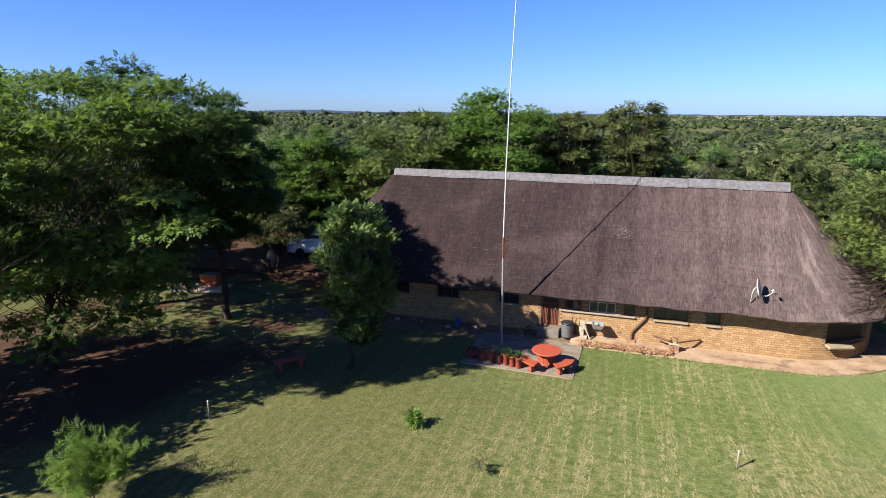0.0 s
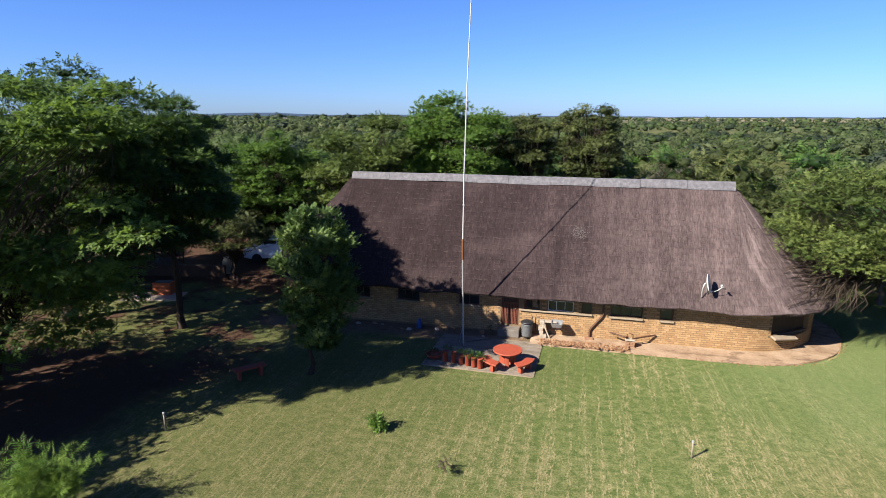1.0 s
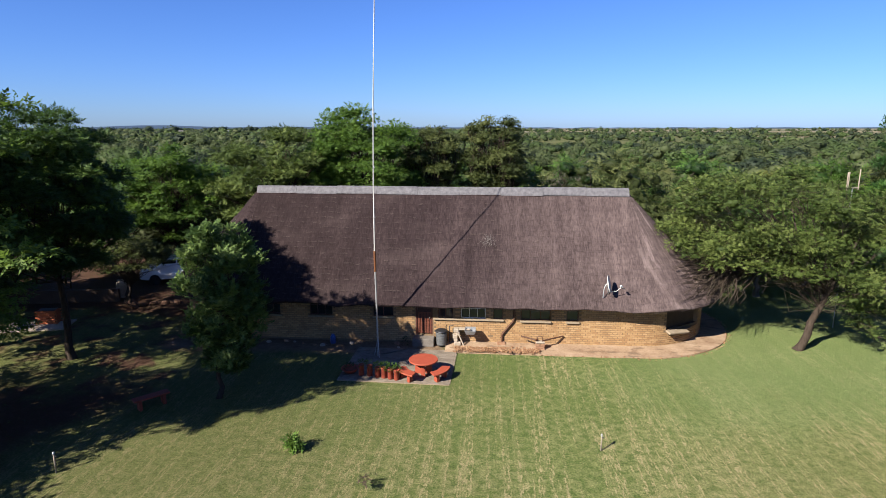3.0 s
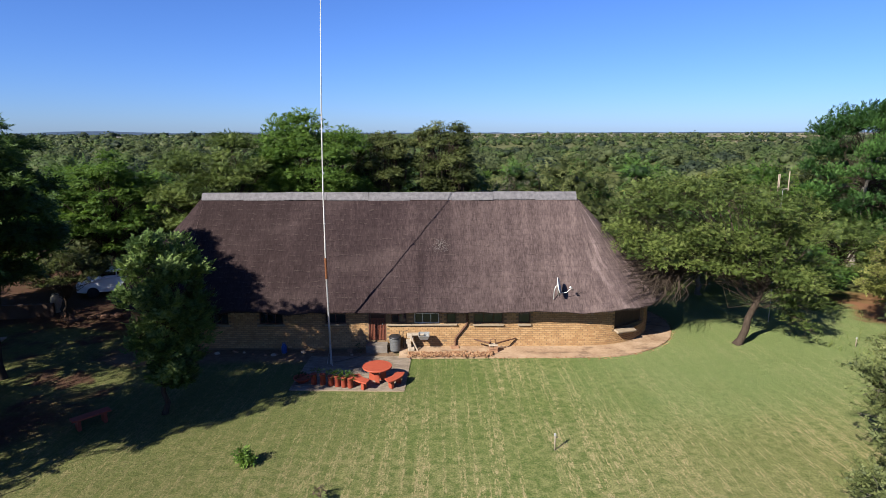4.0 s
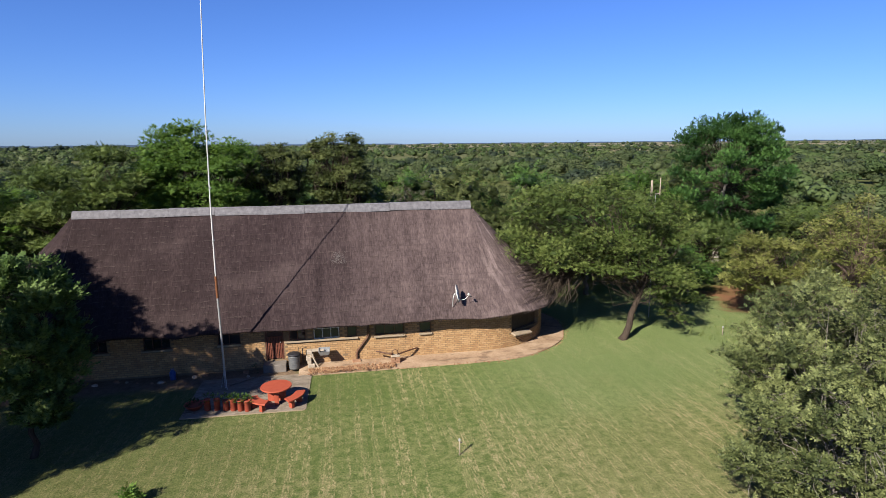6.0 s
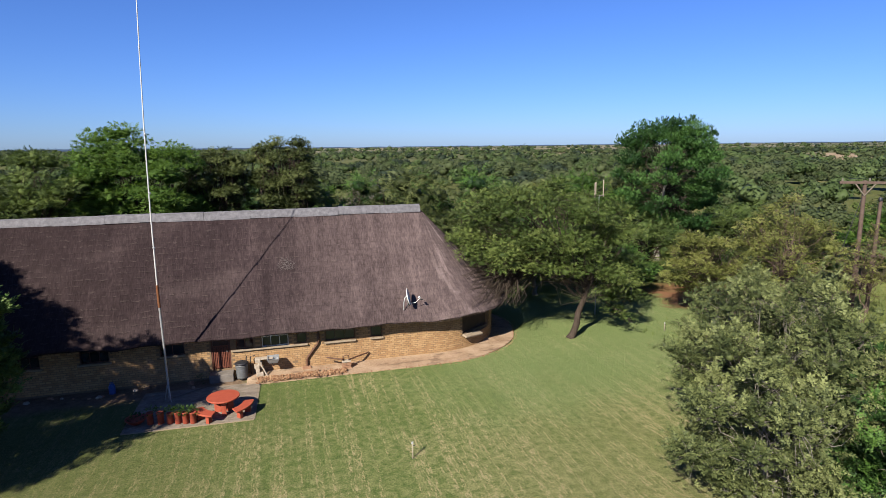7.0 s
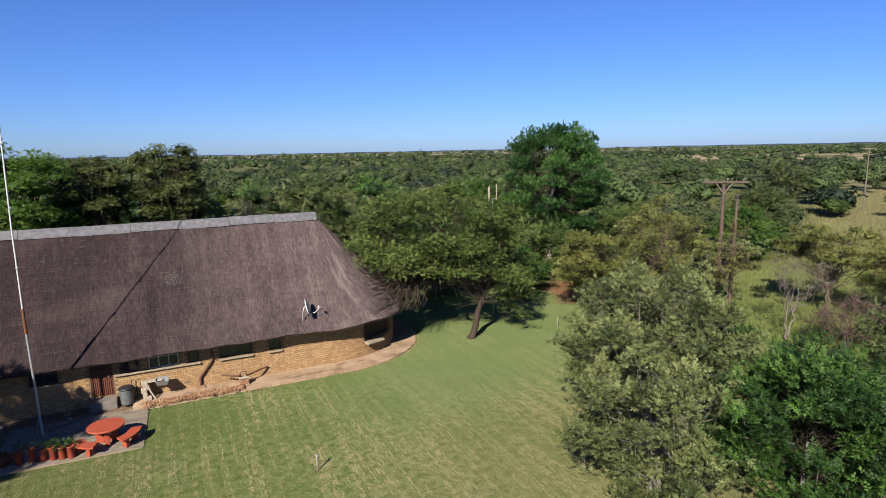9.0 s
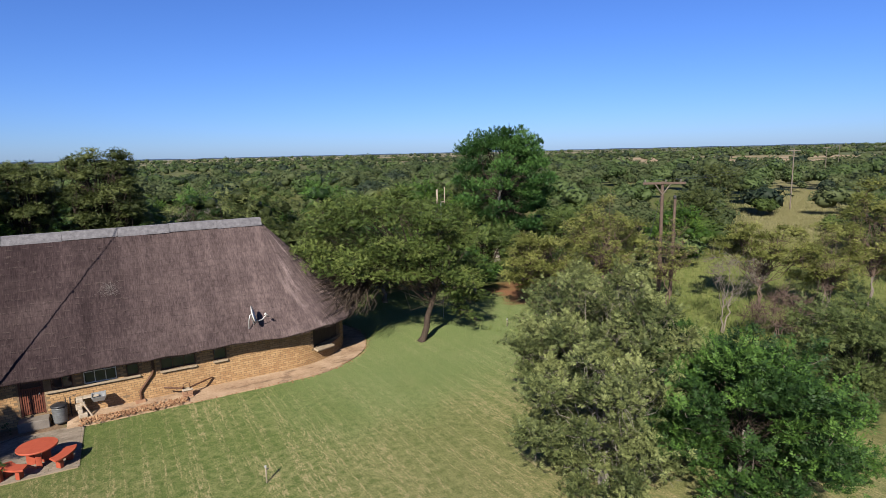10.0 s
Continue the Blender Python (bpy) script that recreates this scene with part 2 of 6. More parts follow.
def brick_material():
    n = Nodes("facebrick")
    each = n.add("NewGeometry").outputs["Random Per Island"]
    other = n.add("ObjectInfo").outputs["Random"]
    q = n.coords()
    mixed = n.math("FRACT", n.math("ADD", each, other))
    c = n.ramp(mixed, [(0.0, (0.200, 0.115, 0.054)), (0.35, (0.240, 0.147, 0.070)), (0.7, (0.280, 0.178, 0.090)), (1.0, (0.215, 0.125, 0.060))])
    stain = n.noise(q, 1.3, 5, 0.65)
    c = n.mix(n.math("MULTIPLY", n.step(stain, 0.5, 0.75), 0.4), c, (0.138, 0.0796, 0.0424))
    n.bump(n.noise(q, 60, 3), 0.3, 0.004)
    return n.done(c, 0.85, 0, 0.2)


def apron_material():
    """Rough concrete with dark damp stains, worn to sand in places."""
    n = Nodes("stained_concrete")
    p = n.coords()
    broad, fine = n.noise(p, 1.1, 5, 0.65), n.noise(p, 14, 4, 0.7)
    c = n.ramp(n.math("ADD", n.math("MULTIPLY", broad, 0.6), n.math("MULTIPLY", fine, 0.4)), [(0.36, (0.150, 0.094, 0.058)), (0.5, (0.232, 0.160, 0.104)), (0.66, (0.305, 0.225, 0.155))])
    stain = n.noise(n.scaled(p, 0.8, 1.9, 1), 1.0, 5, 0.7)
    c = n.mix(n.math("MULTIPLY", n.step(stain, 0.52, 0.64), 0.65), c, (0.090, 0.060, 0.040))
    n.bump(n.math("ADD", broad, fine), 0.5, 0.02)
    return n.done(c, 0.9, 0.0, 0.2)


def bark_material(name, low, high):
    n = Nodes(name)
    p = n.coords()
    cracks = n.noise(n.scaled(p, 14, 14, 2.5), 1.0, 5, 0.7, 0.4)
    broad = n.noise(p, 1.4, 3)
    c = n.mix(n.math("MULTIPLY", broad, 0.4), n.ramp(cracks, [(0.35, low), (0.65, high)]), high)
    n.bump(cracks, 0.8, 0.03)
    return n.done(c, 0.9, 0, 0.1)


GROUND = ground_material()
THATCH = thatch_material()
FACEBRICK = brick_material()
MORTAR = simple("mortar", (0.095, 0.062, 0.034), (0.150, 0.102, 0.060), 8, 0.9)
CEMENT = simple("weathered_cement", (0.040, 0.039, 0.045), (0.135, 0.130, 0.140), 5, 0.85, bump=0.5)
APRON = apron_material()
STEP_GREY = simple("grey_concrete", (0.0857, 0.0734, 0.0626), (0.1408, 0.1238, 0.1088), 4, 0.85)
PLASTER = simple("sill_plaster", (0.155, 0.118, 0.080), (0.225, 0.180, 0.130), 5, 0.85)
RED_PAINT = simple("worn_red_paint", (0.2013, 0.0352, 0.0176), (0.2618, 0.0579, 0.0302), 4, 0.6, bump=0.15)
TERRACOTTA = simple("terracotta_paint", (0.151, 0.0252, 0.0141), (0.2217, 0.0453, 0.0226), 5, 0.65)
DARK_TIMBER = simple("red_brown_timber", (0.0352, 0.0111, 0.0071), (0.0755, 0.0252, 0.0151), 9, 0.55)
PIPE_BROWN = simple("rusty_brown_pipe", (0.040, 0.0175, 0.010), (0.078, 0.036, 0.020), 8, 0.6)
RUST = simple("rusty_steel", (0.0802, 0.0277, 0.0101), (0.151, 0.0604, 0.0252), 12, 0.75, 0.3)
GALVANISED = simple("galvanised_steel", (0.2142, 0.2202, 0.2261), (0.3646, 0.3715, 0.3774), 12, 0.45, 0.6)
CORD = simple("bleached_straw", (0.075, 0.065, 0.062), (0.125, 0.112, 0.106), 30, 0.85)
DULL_PAINT = simple("weathered_pale_paint", (0.30, 0.30, 0.30), (0.39, 0.39, 0.38), 3, 0.5)
WHITE_PAINT = simple("white_paint", (0.4275, 0.4275, 0.4148), (0.516, 0.516, 0.5032), 4, 0.4)
DARK_STEEL = simple("dark_steel", (0.0151, 0.0151, 0.0176), (0.0403, 0.0403, 0.0453), 6, 0.5, 0.5)
BLACK_RUBBER = simple("black_rubber", (0.0075, 0.0075, 0.008), (0.0176, 0.0176, 0.0181), 8, 0.8)
POLE_WOOD = simple("creosoted_pole", (0.0408, 0.0258, 0.019), (0.0884, 0.0626, 0.049), 6, 0.85, bump=0.5)
GREY_POLE = simple("weathered_pole", (0.075, 0.06, 0.046), (0.13, 0.11, 0.088), 6, 0.8)
RUBBLE = simple("broken_brick", (0.151, 0.0707, 0.0403), (0.2516, 0.151, 0.0904), 5, 0.9)
ROCK_BROWN = simple("brown_rock", (0.0476, 0.0238, 0.015), (0.102, 0.0544, 0.034), 5, 0.9)
STONE_PALE = simple("pale_limewash", (0.1768, 0.1394, 0.102), (0.3264, 0.2788, 0.2244), 7, 0.85)
BARK_DARK = bark_material("dark_bark", (0.0151, 0.0111, 0.0086), (0.0503, 0.0377, 0.0292))
BARK_GREY = bark_material("grey_bark", (0.0654, 0.0554, 0.0453), (0.151, 0.1306, 0.1108))
BARK_PALE = bark_material("pale_bark", (0.085, 0.076, 0.066), (0.19, 0.172, 0.150))
TWIG_BROWN = bark_material("brown_twigs", (0.0503, 0.0327, 0.0252), (0.1108, 0.0802, 0.0654))
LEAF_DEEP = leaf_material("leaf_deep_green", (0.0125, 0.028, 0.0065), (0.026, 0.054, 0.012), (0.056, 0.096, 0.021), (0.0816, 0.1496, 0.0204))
LEAF_FRESH = leaf_material("leaf_fresh_green", (0.020, 0.046, 0.008), (0.044, 0.090, 0.014), (0.094, 0.155, 0.026), (0.15, 0.25, 0.025), 0.38)
LEAF_SHADE = leaf_material("leaf_shade_tree", (0.022, 0.047, 0.010), (0.047, 0.086, 0.017), (0.094, 0.146, 0.031), (0.15, 0.23, 0.03), 0.42)
LEAF_OLIVE = leaf_material("leaf_olive_green", (0.024, 0.033, 0.010), (0.048, 0.062, 0.019), (0.088, 0.102, 0.034), (0.12, 0.15, 0.03), 0.3)
LEAF_GREY = leaf_material("leaf_grey_green", (0.031, 0.042, 0.014), (0.074, 0.090, 0.031), (0.158, 0.176, 0.068), (0.14, 0.17, 0.06), 0.22)
LEAF_BLUE = leaf_material("leaf_tall_green", (0.010, 0.030, 0.007), (0.023, 0.060, 0.013), (0.055, 0.115, 0.026), (0.09, 0.20, 0.04), 0.3)
LEAF_BRONZE = leaf_material("leaf_bronze_green", (0.060, 0.070, 0.017), (0.115, 0.126, 0.032), (0.180, 0.186, 0.058), (0.20, 0.21, 0.045), 0.34)
LEAF_THORN = leaf_material("leaf_thorn_green", (0.024, 0.038, 0.009), (0.050, 0.076, 0.018), (0.098, 0.126, 0.034), (0.12, 0.17, 0.03), 0.3)
LEAF_SHRUB = leaf_material("leaf_shrub_green", (0.036, 0.074, 0.011), (0.074, 0.134, 0.020), (0.145, 0.210, 0.042), (0.18, 0.26, 0.04), 0.36)
LEAF_CROWN = leaf_material("leaf_wide_thorn_tree", (0.028, 0.044, 0.010), (0.060, 0.088, 0.020), (0.118, 0.146, 0.040), (0.13, 0.18, 0.03), 0.3)
LEAF_REAR = leaf_material("leaf_rear_green", (0.032, 0.066, 0.012), (0.052, 0.100, 0.018), (0.085, 0.142, 0.028), (0.14, 0.24, 0.03), 0.45)
LEAF_SILVER = leaf_material("leaf_silver_green", (0.023, 0.048, 0.011), (0.054, 0.092, 0.023), (0.122, 0.168, 0.050), (0.10, 0.18, 0.04), 0.25)
LEAF_BUSH = leaf_material("leaf_bush_green", (0.010, 0.026, 0.006), (0.022, 0.052, 0.010), (0.060, 0.116, 0.021), (0.11, 0.19, 0.03), 0.22)
LEAF_FEATHER = leaf_material("leaf_feathery_green", (0.030, 0.044, 0.013), (0.056, 0.076, 0.024), (0.094, 0.116, 0.040), (0.12, 0.16, 0.04), 0.3)
# far leaf colours are greyed and low in contrast, imitating distance haze
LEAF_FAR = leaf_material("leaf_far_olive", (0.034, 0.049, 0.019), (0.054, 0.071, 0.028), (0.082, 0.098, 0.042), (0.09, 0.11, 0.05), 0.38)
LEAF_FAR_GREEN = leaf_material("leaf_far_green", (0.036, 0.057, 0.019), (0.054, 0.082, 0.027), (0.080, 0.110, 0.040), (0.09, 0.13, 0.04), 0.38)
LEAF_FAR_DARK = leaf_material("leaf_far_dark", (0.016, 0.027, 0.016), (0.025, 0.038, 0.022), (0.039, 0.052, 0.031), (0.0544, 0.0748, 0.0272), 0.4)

# ---- building helpers ----
def part(name, bm, material, parent=None, label=""):
    """Links a bmesh as one mesh object, under a thing or a part."""
    data = bpy.data.meshes.new(name)
    bm.to_mesh(data)
    bm.free()
    data.materials.append(material)
    ob = new(name, data)
    if parent:
        ob.parent = parent
    return tagged(ob, label)


def thing(name, x, y, z=0.0, turn=0.0, label="", category="", group="", kind=""):
    ob = new(name)
    ob.empty_display_size = 0.2
    ob.matrix_basis = pose(x, y, z, 0, 0, turn)
    return tagged(ob, label, category, group, kind)


def mesh_of(name, verts, faces, material, parent=None, label="", smooth=False, uv=None, tint=None):
    """A mesh object from arrays: verts n x 3, faces m x k of one size."""
    verts, faces = np.asarray(verts, np.float32), np.asarray(faces, np.int32)
    data = bpy.data.meshes.new(name)
    data.vertices.add(len(verts))
    data.vertices.foreach_set("co", verts.ravel())
    k = faces.shape[1]
    data.loops.add(faces.size)
    data.loops.foreach_set("vertex_index", faces.ravel())
    data.polygons.add(len(faces))
    data.polygons.foreach_set("loop_start", np.arange(len(faces), dtype=np.int32) * k)
    data.polygons.foreach_set("loop_total", np.full(len(faces), k, np.int32))
    data.polygons.foreach_set("use_smooth", np.full(len(faces), smooth))
    if uv is not None:
        layer = data.uv_layers.new(name="UVMap")
        layer.data.foreach_set("uv", np.asarray(uv, np.float32)[faces.ravel()].ravel())
    if tint is not None:
        layer = data.attributes.new("tint", "FLOAT", "POINT")
        layer.data.foreach_set("value", np.asarray(tint, np.float32))
    data.update(calc_edges=True)
    data.materials.append(material)
    ob = new(name, data)
    if parent:
        ob.parent = parent
    return tagged(ob, label)


def bm_box(bm, cx, cy, cz, sx, sy, sz, turn=0.0, bevel=0.0):
    """Adds a box by its centre and full sizes."""
    made = bmesh.ops.create_cube(bm, size=1.0, matrix=pose(cx, cy, cz, 0, 0, turn) @ Matrix.Diagonal((sx, sy, sz, 1)))
    if bevel:
        edges = list({e for v in made["verts"] for e in v.link_edges})
        bmesh.ops.bevel(bm, geom=edges, offset=bevel, segments=2, affect="EDGES", profile=0.5)
    return bm


def box(cx, cy, cz, sx, sy, sz, turn=0.0, bevel=0.0):
    return bm_box(bmesh.new(), cx, cy, cz, sx, sy, sz, turn, bevel)


def lathe(profile, sides=24, cap=True):
    """A turned body from (radius, height) pairs, bottom to top."""
    bm = bmesh.new()
    rings = []
    for r, z in profile:
        rings.append([bm.verts.new((r * math.cos(a), r * math.sin(a), z)) for a in (2 * math.pi * i / sides for i in range(sides))])
    for (low, high), (p, q) in zip(zip(rings, rings[1:]), zip(profile, profile[1:])):
        steep = abs(q[1] - p[1]) > 0.3 * abs(q[0] - p[0])
        for i in range(sides):
            bm.faces.new((low[i], low[(i + 1) % sides], high[(i + 1) % sides], high[i])).smooth = steep
    if cap:
        bm.faces.new(rings[0][::-1])
        bm.faces.new(rings[-1])
    return bm


def tube_arrays(points, radii, sides=7):
    """Vertices and faces of a tapered tube along points."""
    points = [Vector(p) for p in points]
    verts, faces = [], []
    for i, (p, r) in enumerate(zip(points, radii)):
        ahead = (points[min(i + 1, len(points) - 1)] - points[max(i - 1, 0)]).normalized()
        side = ahead.cross(Vector((0.31, 0.95, 0.05))).normalized()
        up = side.cross(ahead)
        for k in range(sides):
            a = 2 * math.pi * k / sides
            verts.append(p + (side * math.cos(a) + up * math.sin(a)) * r)
    for i in range(len(points) - 1):
        for k in range(sides):
            a, b = i * sides + k, i * sides + (k + 1) % sides
            faces.append((a, b, b + sides, a + sides))
    return verts, faces


class Tubes:
    """Collects tubes into one mesh."""

    def __init__(self):
        self.verts, self.faces = [], []

    def add(self, points, radii, sides=7):
        v, f = tube_arrays(points, radii, sides)
        n = len(self.verts)
        self.verts += v
        self.faces += [tuple(i + n for i in q) for q in f]
        return self

    def make(self, name, material, parent=None, label=""):
        return mesh_of(name, [tuple(v) for v in self.verts], self.faces, material, parent, label, smooth=True)


def curved(a, b, sag, rng, steps=6, wander=0.06):
    """Points from a to b, lifted by sag in the middle and wandering a little."""
    a, b = Vector(a), Vector(b)
    far = (b - a).length
    out = []
    for i in range(steps + 1):
        s = i / steps
        p = a.lerp(b, s) + Vector((0, 0, sag * 4 * s * (1 - s)))
        if 0 < i < steps:
            p += Vector(rng.normal(0, wander * far / 2, 3).tolist())
        out.append(p)
    return out


# ---- foliage ----
def spray_template(leaflets, length, leaf_l, leaf_w, droop=0.15):
    """One twig's leaves, as small pointed blades along the x axis: an array leaflets x 3 x 3."""
    quads = []
    for i in range(leaflets):
        s = (i + 0.6) / leaflets
        side = 1 if i % 2 else -1
        last = i == leaflets - 1
        base = np.array([s * length, 0, -droop * length * s * s])
        way = np.array([1.0, 0, -0.2]) if last else np.array([0.55, side * 0.9, -0.15 - 0.1 * (i % 3)])
        way /= np.linalg.norm(way)
        wide = np.cross(way, [0.15 * side, 0.1, 1.0])
        wide /= np.linalg.norm(wide)
        low = base + way * leaf_l * 0.12
        quads.append([low + wide * leaf_w * 0.5, base + way * leaf_l, low - wide * leaf_w * 0.5])
    return np.array(quads)


def turned(n, ways, rng):
    """n rotation matrices whose x axes run along ways, with a random spin about them that keeps leaves mostly face up."""
    x = ways / np.linalg.norm(ways, axis=1, keepdims=True)
    up = np.array([0, 0, 1.0]) + rng.normal(0, 0.45, (n, 3))
    y = np.cross(up, x)
    y /= np.linalg.norm(y, axis=1, keepdims=True) + 1e-9
    return np.stack([x, y, np.cross(x, y)], -1)


def sprays(centres, ways, template, rng, size=0.25):
    """Leaf vertices and faces for sprays at centres that point along ways."""
    n = len(centres)
    scale = (1 + rng.normal(0, size, n)).clip(0.5, 1.7)
    m = turned(n, ways, rng)
    pts = np.einsum("nij,lkj->nlki", m, template) * scale[:, None, None, None] + centres[:, None, None, :]
    verts = pts.reshape(-1, 3)
    return verts, np.arange(len(verts), dtype=np.int32).reshape(-1, 3)


PHI = (1 + 5**0.5) / 2
ICO_V = np.array([(-1, PHI, 0), (1, PHI, 0), (-1, -PHI, 0), (1, -PHI, 0), (0, -1, PHI), (0, 1, PHI), (0, -1, -PHI), (0, 1, -PHI), (PHI, 0, -1), (PHI, 0, 1), (-PHI, 0, -1), (-PHI, 0, 1)]) / math.hypot(1, PHI)
ICO_F = np.array([(0, 11, 5), (0, 5, 1), (0, 1, 7), (0, 7, 10), (0, 10, 11), (1, 5, 9), (5, 11, 4), (11, 10, 2), (10, 7, 6), (7, 1, 8), (3, 9, 4), (3, 4, 2), (3, 2, 6), (3, 6, 8), (3, 8, 9), (4, 9, 5), (2, 4, 11), (6, 2, 10), (8, 6, 7), (9, 8, 1)])


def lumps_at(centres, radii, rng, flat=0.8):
    """Small uneven lumps in place of the dense, shaded inner leaves and twigs of clumps."""
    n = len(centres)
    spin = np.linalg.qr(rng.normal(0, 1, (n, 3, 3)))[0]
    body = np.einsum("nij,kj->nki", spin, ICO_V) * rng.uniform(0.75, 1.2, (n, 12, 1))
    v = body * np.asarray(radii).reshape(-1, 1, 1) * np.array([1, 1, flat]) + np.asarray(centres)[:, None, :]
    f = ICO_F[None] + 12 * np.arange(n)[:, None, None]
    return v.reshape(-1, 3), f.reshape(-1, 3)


def joined(va, fa, ta, vb, fb, tb):
    """Two sets of triangles with their tints as one."""
    return np.concatenate([va, vb]), np.concatenate([fa, fb + len(va)]), np.concatenate([ta, tb])


def clump_points(centres, radii, n, rng, flat=0.6, shell=0.45):
    """n points in clumps, denser near their skins and tops, with the directions out of them."""
    which = rng.choice(len(centres), n, p=radii**2 / (radii**2).sum())
    d = rng.normal(0, 1, (n, 3))
    d /= np.linalg.norm(d, axis=1, keepdims=True)
    d[:, 2] = np.where(d[:, 2] < -0.25, -d[:, 2] * rng.uniform(0, 1, n), d[:, 2])
    r = shell + (1.15 - shell) * rng.uniform(0, 1, n) ** 0.8
    off = d * (r * radii[which])[:, None] * np.array([1, 1, flat])
    ways = d * np.array([0.7, 0.7, 0.35]) + rng.normal(0, 0.6, (n, 3)) * np.array([1, 1, 0.6])
    return centres[which] + off, ways, which


LEAF_SHAPES = {
    "feathery": spray_template(7, 0.26, 0.115, 0.062),
    "broad": spray_template(5, 0.19, 0.115, 0.078),
    "tiny": spray_template(6, 0.15, 0.066, 0.044),
    "small": spray_template(5, 0.17, 0.090, 0.060),
    "long": spray_template(7, 0.28, 0.17, 0.036, 0.05),
    "thicket": spray_template(8, 0.40, 0.125, 0.072),
    "coarse": spray_template(6, 0.62, 0.30, 0.17),
}


def tree(name, x, y, height, crown, seed, leaf, bark, shape, count, label, category="tree", group="", trunk=0.2, stems=1, lean=(0, 0), clumps=26, clump_size=0.3, low=0.35, shell=0.5, fork=0.35, twigs=0, twig_mat=None, limb_size=0.75, rise=0.0, flat=0.62, core=0.42, extra=(), limb_mat=None, leaf_size=1.1, inner=0.4, shoots=0, wander=0.05, core_shade=0.05):
    """A tree: crown = (centre x, centre y, centre z, radius x, y, z) from its foot; clumps of leaves at the ends of
    limbs.
    extra: further clumps (x, y, z, radius) from its foot; inner: how near to the crown's middle clumps grow; shoots:
    long leafy sprigs that stand out of the crown;
    wander: how crooked the trunk is; the last: the inner lumps' tint, dark for the shade inside the crown."""
    rng = np.random.default_rng(seed)
    top = thing(name, x, y, 0, 0, label, category, group)
    cx, cy, cz, rx, ry, rz = crown
    if shape not in ("thicket", "coarse") and height > 3:
        clumps, clump_size = int(clumps * 1.9), clump_size * 0.78
    d = rng.normal(0, 1, (clumps * 3, 3))
    d /= np.linalg.norm(d, axis=1, keepdims=True)
    d = d[d[:, 2] > -low * 2 + 0.1][:clumps]
    r = rng.uniform(inner, 1.2, len(d)) ** 0.7
    centres = d * r[:, None] * np.array([rx, ry, rz]) * (1 - clump_size * 0.6) + np.array([cx, cy, cz])
    radii = rng.uniform(0.5, 1.35, len(d)) * clump_size * min(rx, ry, rz * 1.2)
    if len(extra):
        more = np.array(extra, float)
        centres, radii = np.concatenate([centres, more[:, :3]]), np.concatenate([radii, more[:, 3]])
    centres[:, 2] = np.maximum(centres[:, 2], radii * flat * 0.8)
    stem, limbs = Tubes(), Tubes()
    forks = []
    for s in range(stems):
        spread = (s - (stems - 1) / 2) * 0.22 * height / max(stems, 1)
        end = Vector((cx * 0.5 + lean[0] + spread, cy * 0.5 + lean[1] + rng.normal(0, 0.1), height * fork * rng.uniform(0.9, 1.2)))
        pts = curved((spread * 0.15, 0, -0.1), end, 0.0, rng, 7, wander)
        r0 = trunk / math.sqrt(stems)
        stem.add(pts, [r0 * (1.35 if i == 0 else 1.08 - 0.07 * i) for i in range(8)], 10)
        forks.append((pts, r0 * 0.55))
    for i, c in enumerate(centres):
        pts, r0 = forks[i % stems]
        a = pts[-1 - int(rng.integers(0, 3))] if c[2] > pts[-1].z * 0.9 else pts[-2 - int(rng.integers(0, 3))]
        limb = curved(a, c, 0.04 * height * rng.uniform(-0.4, 1), rng, 6, 0.10)
        limbs.add(limb, [r0 * limb_size * (1 - 0.135 * k) for k in range(7)], 5)
        for _ in range(2):
            tip = Vector(c.tolist()) + Vector((rng.normal(0, 0.5, 3).clip(-0.7, 0.7) * radii[i]).tolist())
            limbs.add(curved(limb[4], tip, 0, rng, 3, 0.1), [r0 * 0.2, r0 * 0.14, r0 * 0.09, 0.006], 3)
    stem.make("trunk", bark, top)
    limbs.make("branchwood", limb_mat or bark, top)["kind"] = "stuff"
    if twigs:
        bare = Tubes()
        for _ in range(twigs):
            i = int(rng.integers(0, len(centres)))
            a = Vector(centres[i].tolist())
            way = Vector(rng.normal(0, 1, 3).tolist()).normalized()
            b = a + way * float(radii[i]) * rng.uniform(0.8, 1.5)
            bare.add(curved(a, b, -0.05, rng, 3, 0.15), [0.016, 0.012, 0.008, 0.004], 3)
        bare.make("brushwood", twig_mat or bark, top)["kind"] = "stuff"
    count = int(count * (1.0 if shape in ("thicket", "coarse") else 2.2))
    p, w, which = clump_points(centres, radii, count, rng, flat, shell)
    w[:, 2] += rise
    if shoots:
        i = rng.integers(0, len(centres), shoots)
        way = (centres[i] - np.array([cx, cy, cz * 0.4])) / np.array([rx, ry, rz]) + rng.normal(0, 0.35, (shoots, 3)) + np.array([0, 0, 0.5])
        way /= np.linalg.norm(way, axis=1, keepdims=True)
        reach = rng.uniform(0.45, 1.15, shoots)
        step = np.linspace(0.15, 1, 9)
        q = centres[i][:, None] + way[:, None] * (radii[i][:, None] * 0.5 + step * reach[:, None])[..., None]
        q[..., 2] -= 0.35 * (step**2) * reach[:, None] * rng.uniform(0.2, 1.0, (shoots, 1))
        p = np.concatenate([p, (q + rng.normal(0, 0.035, q.shape)).reshape(-1, 3)])
        w = np.concatenate([w, np.repeat(way, 9, 0) * 0.5 + rng.normal(0, 0.6, (shoots * 9, 3))])
        which = np.concatenate([which, np.repeat(i, 9)])
        count = len(p)
    shades = rng.uniform(0, 1, len(centres))
    v, f = sprays(p, w, LEAF_SHAPES[shape] * leaf_size, rng)
    v[:, 2] = np.maximum(v[:, 2], 0.02)
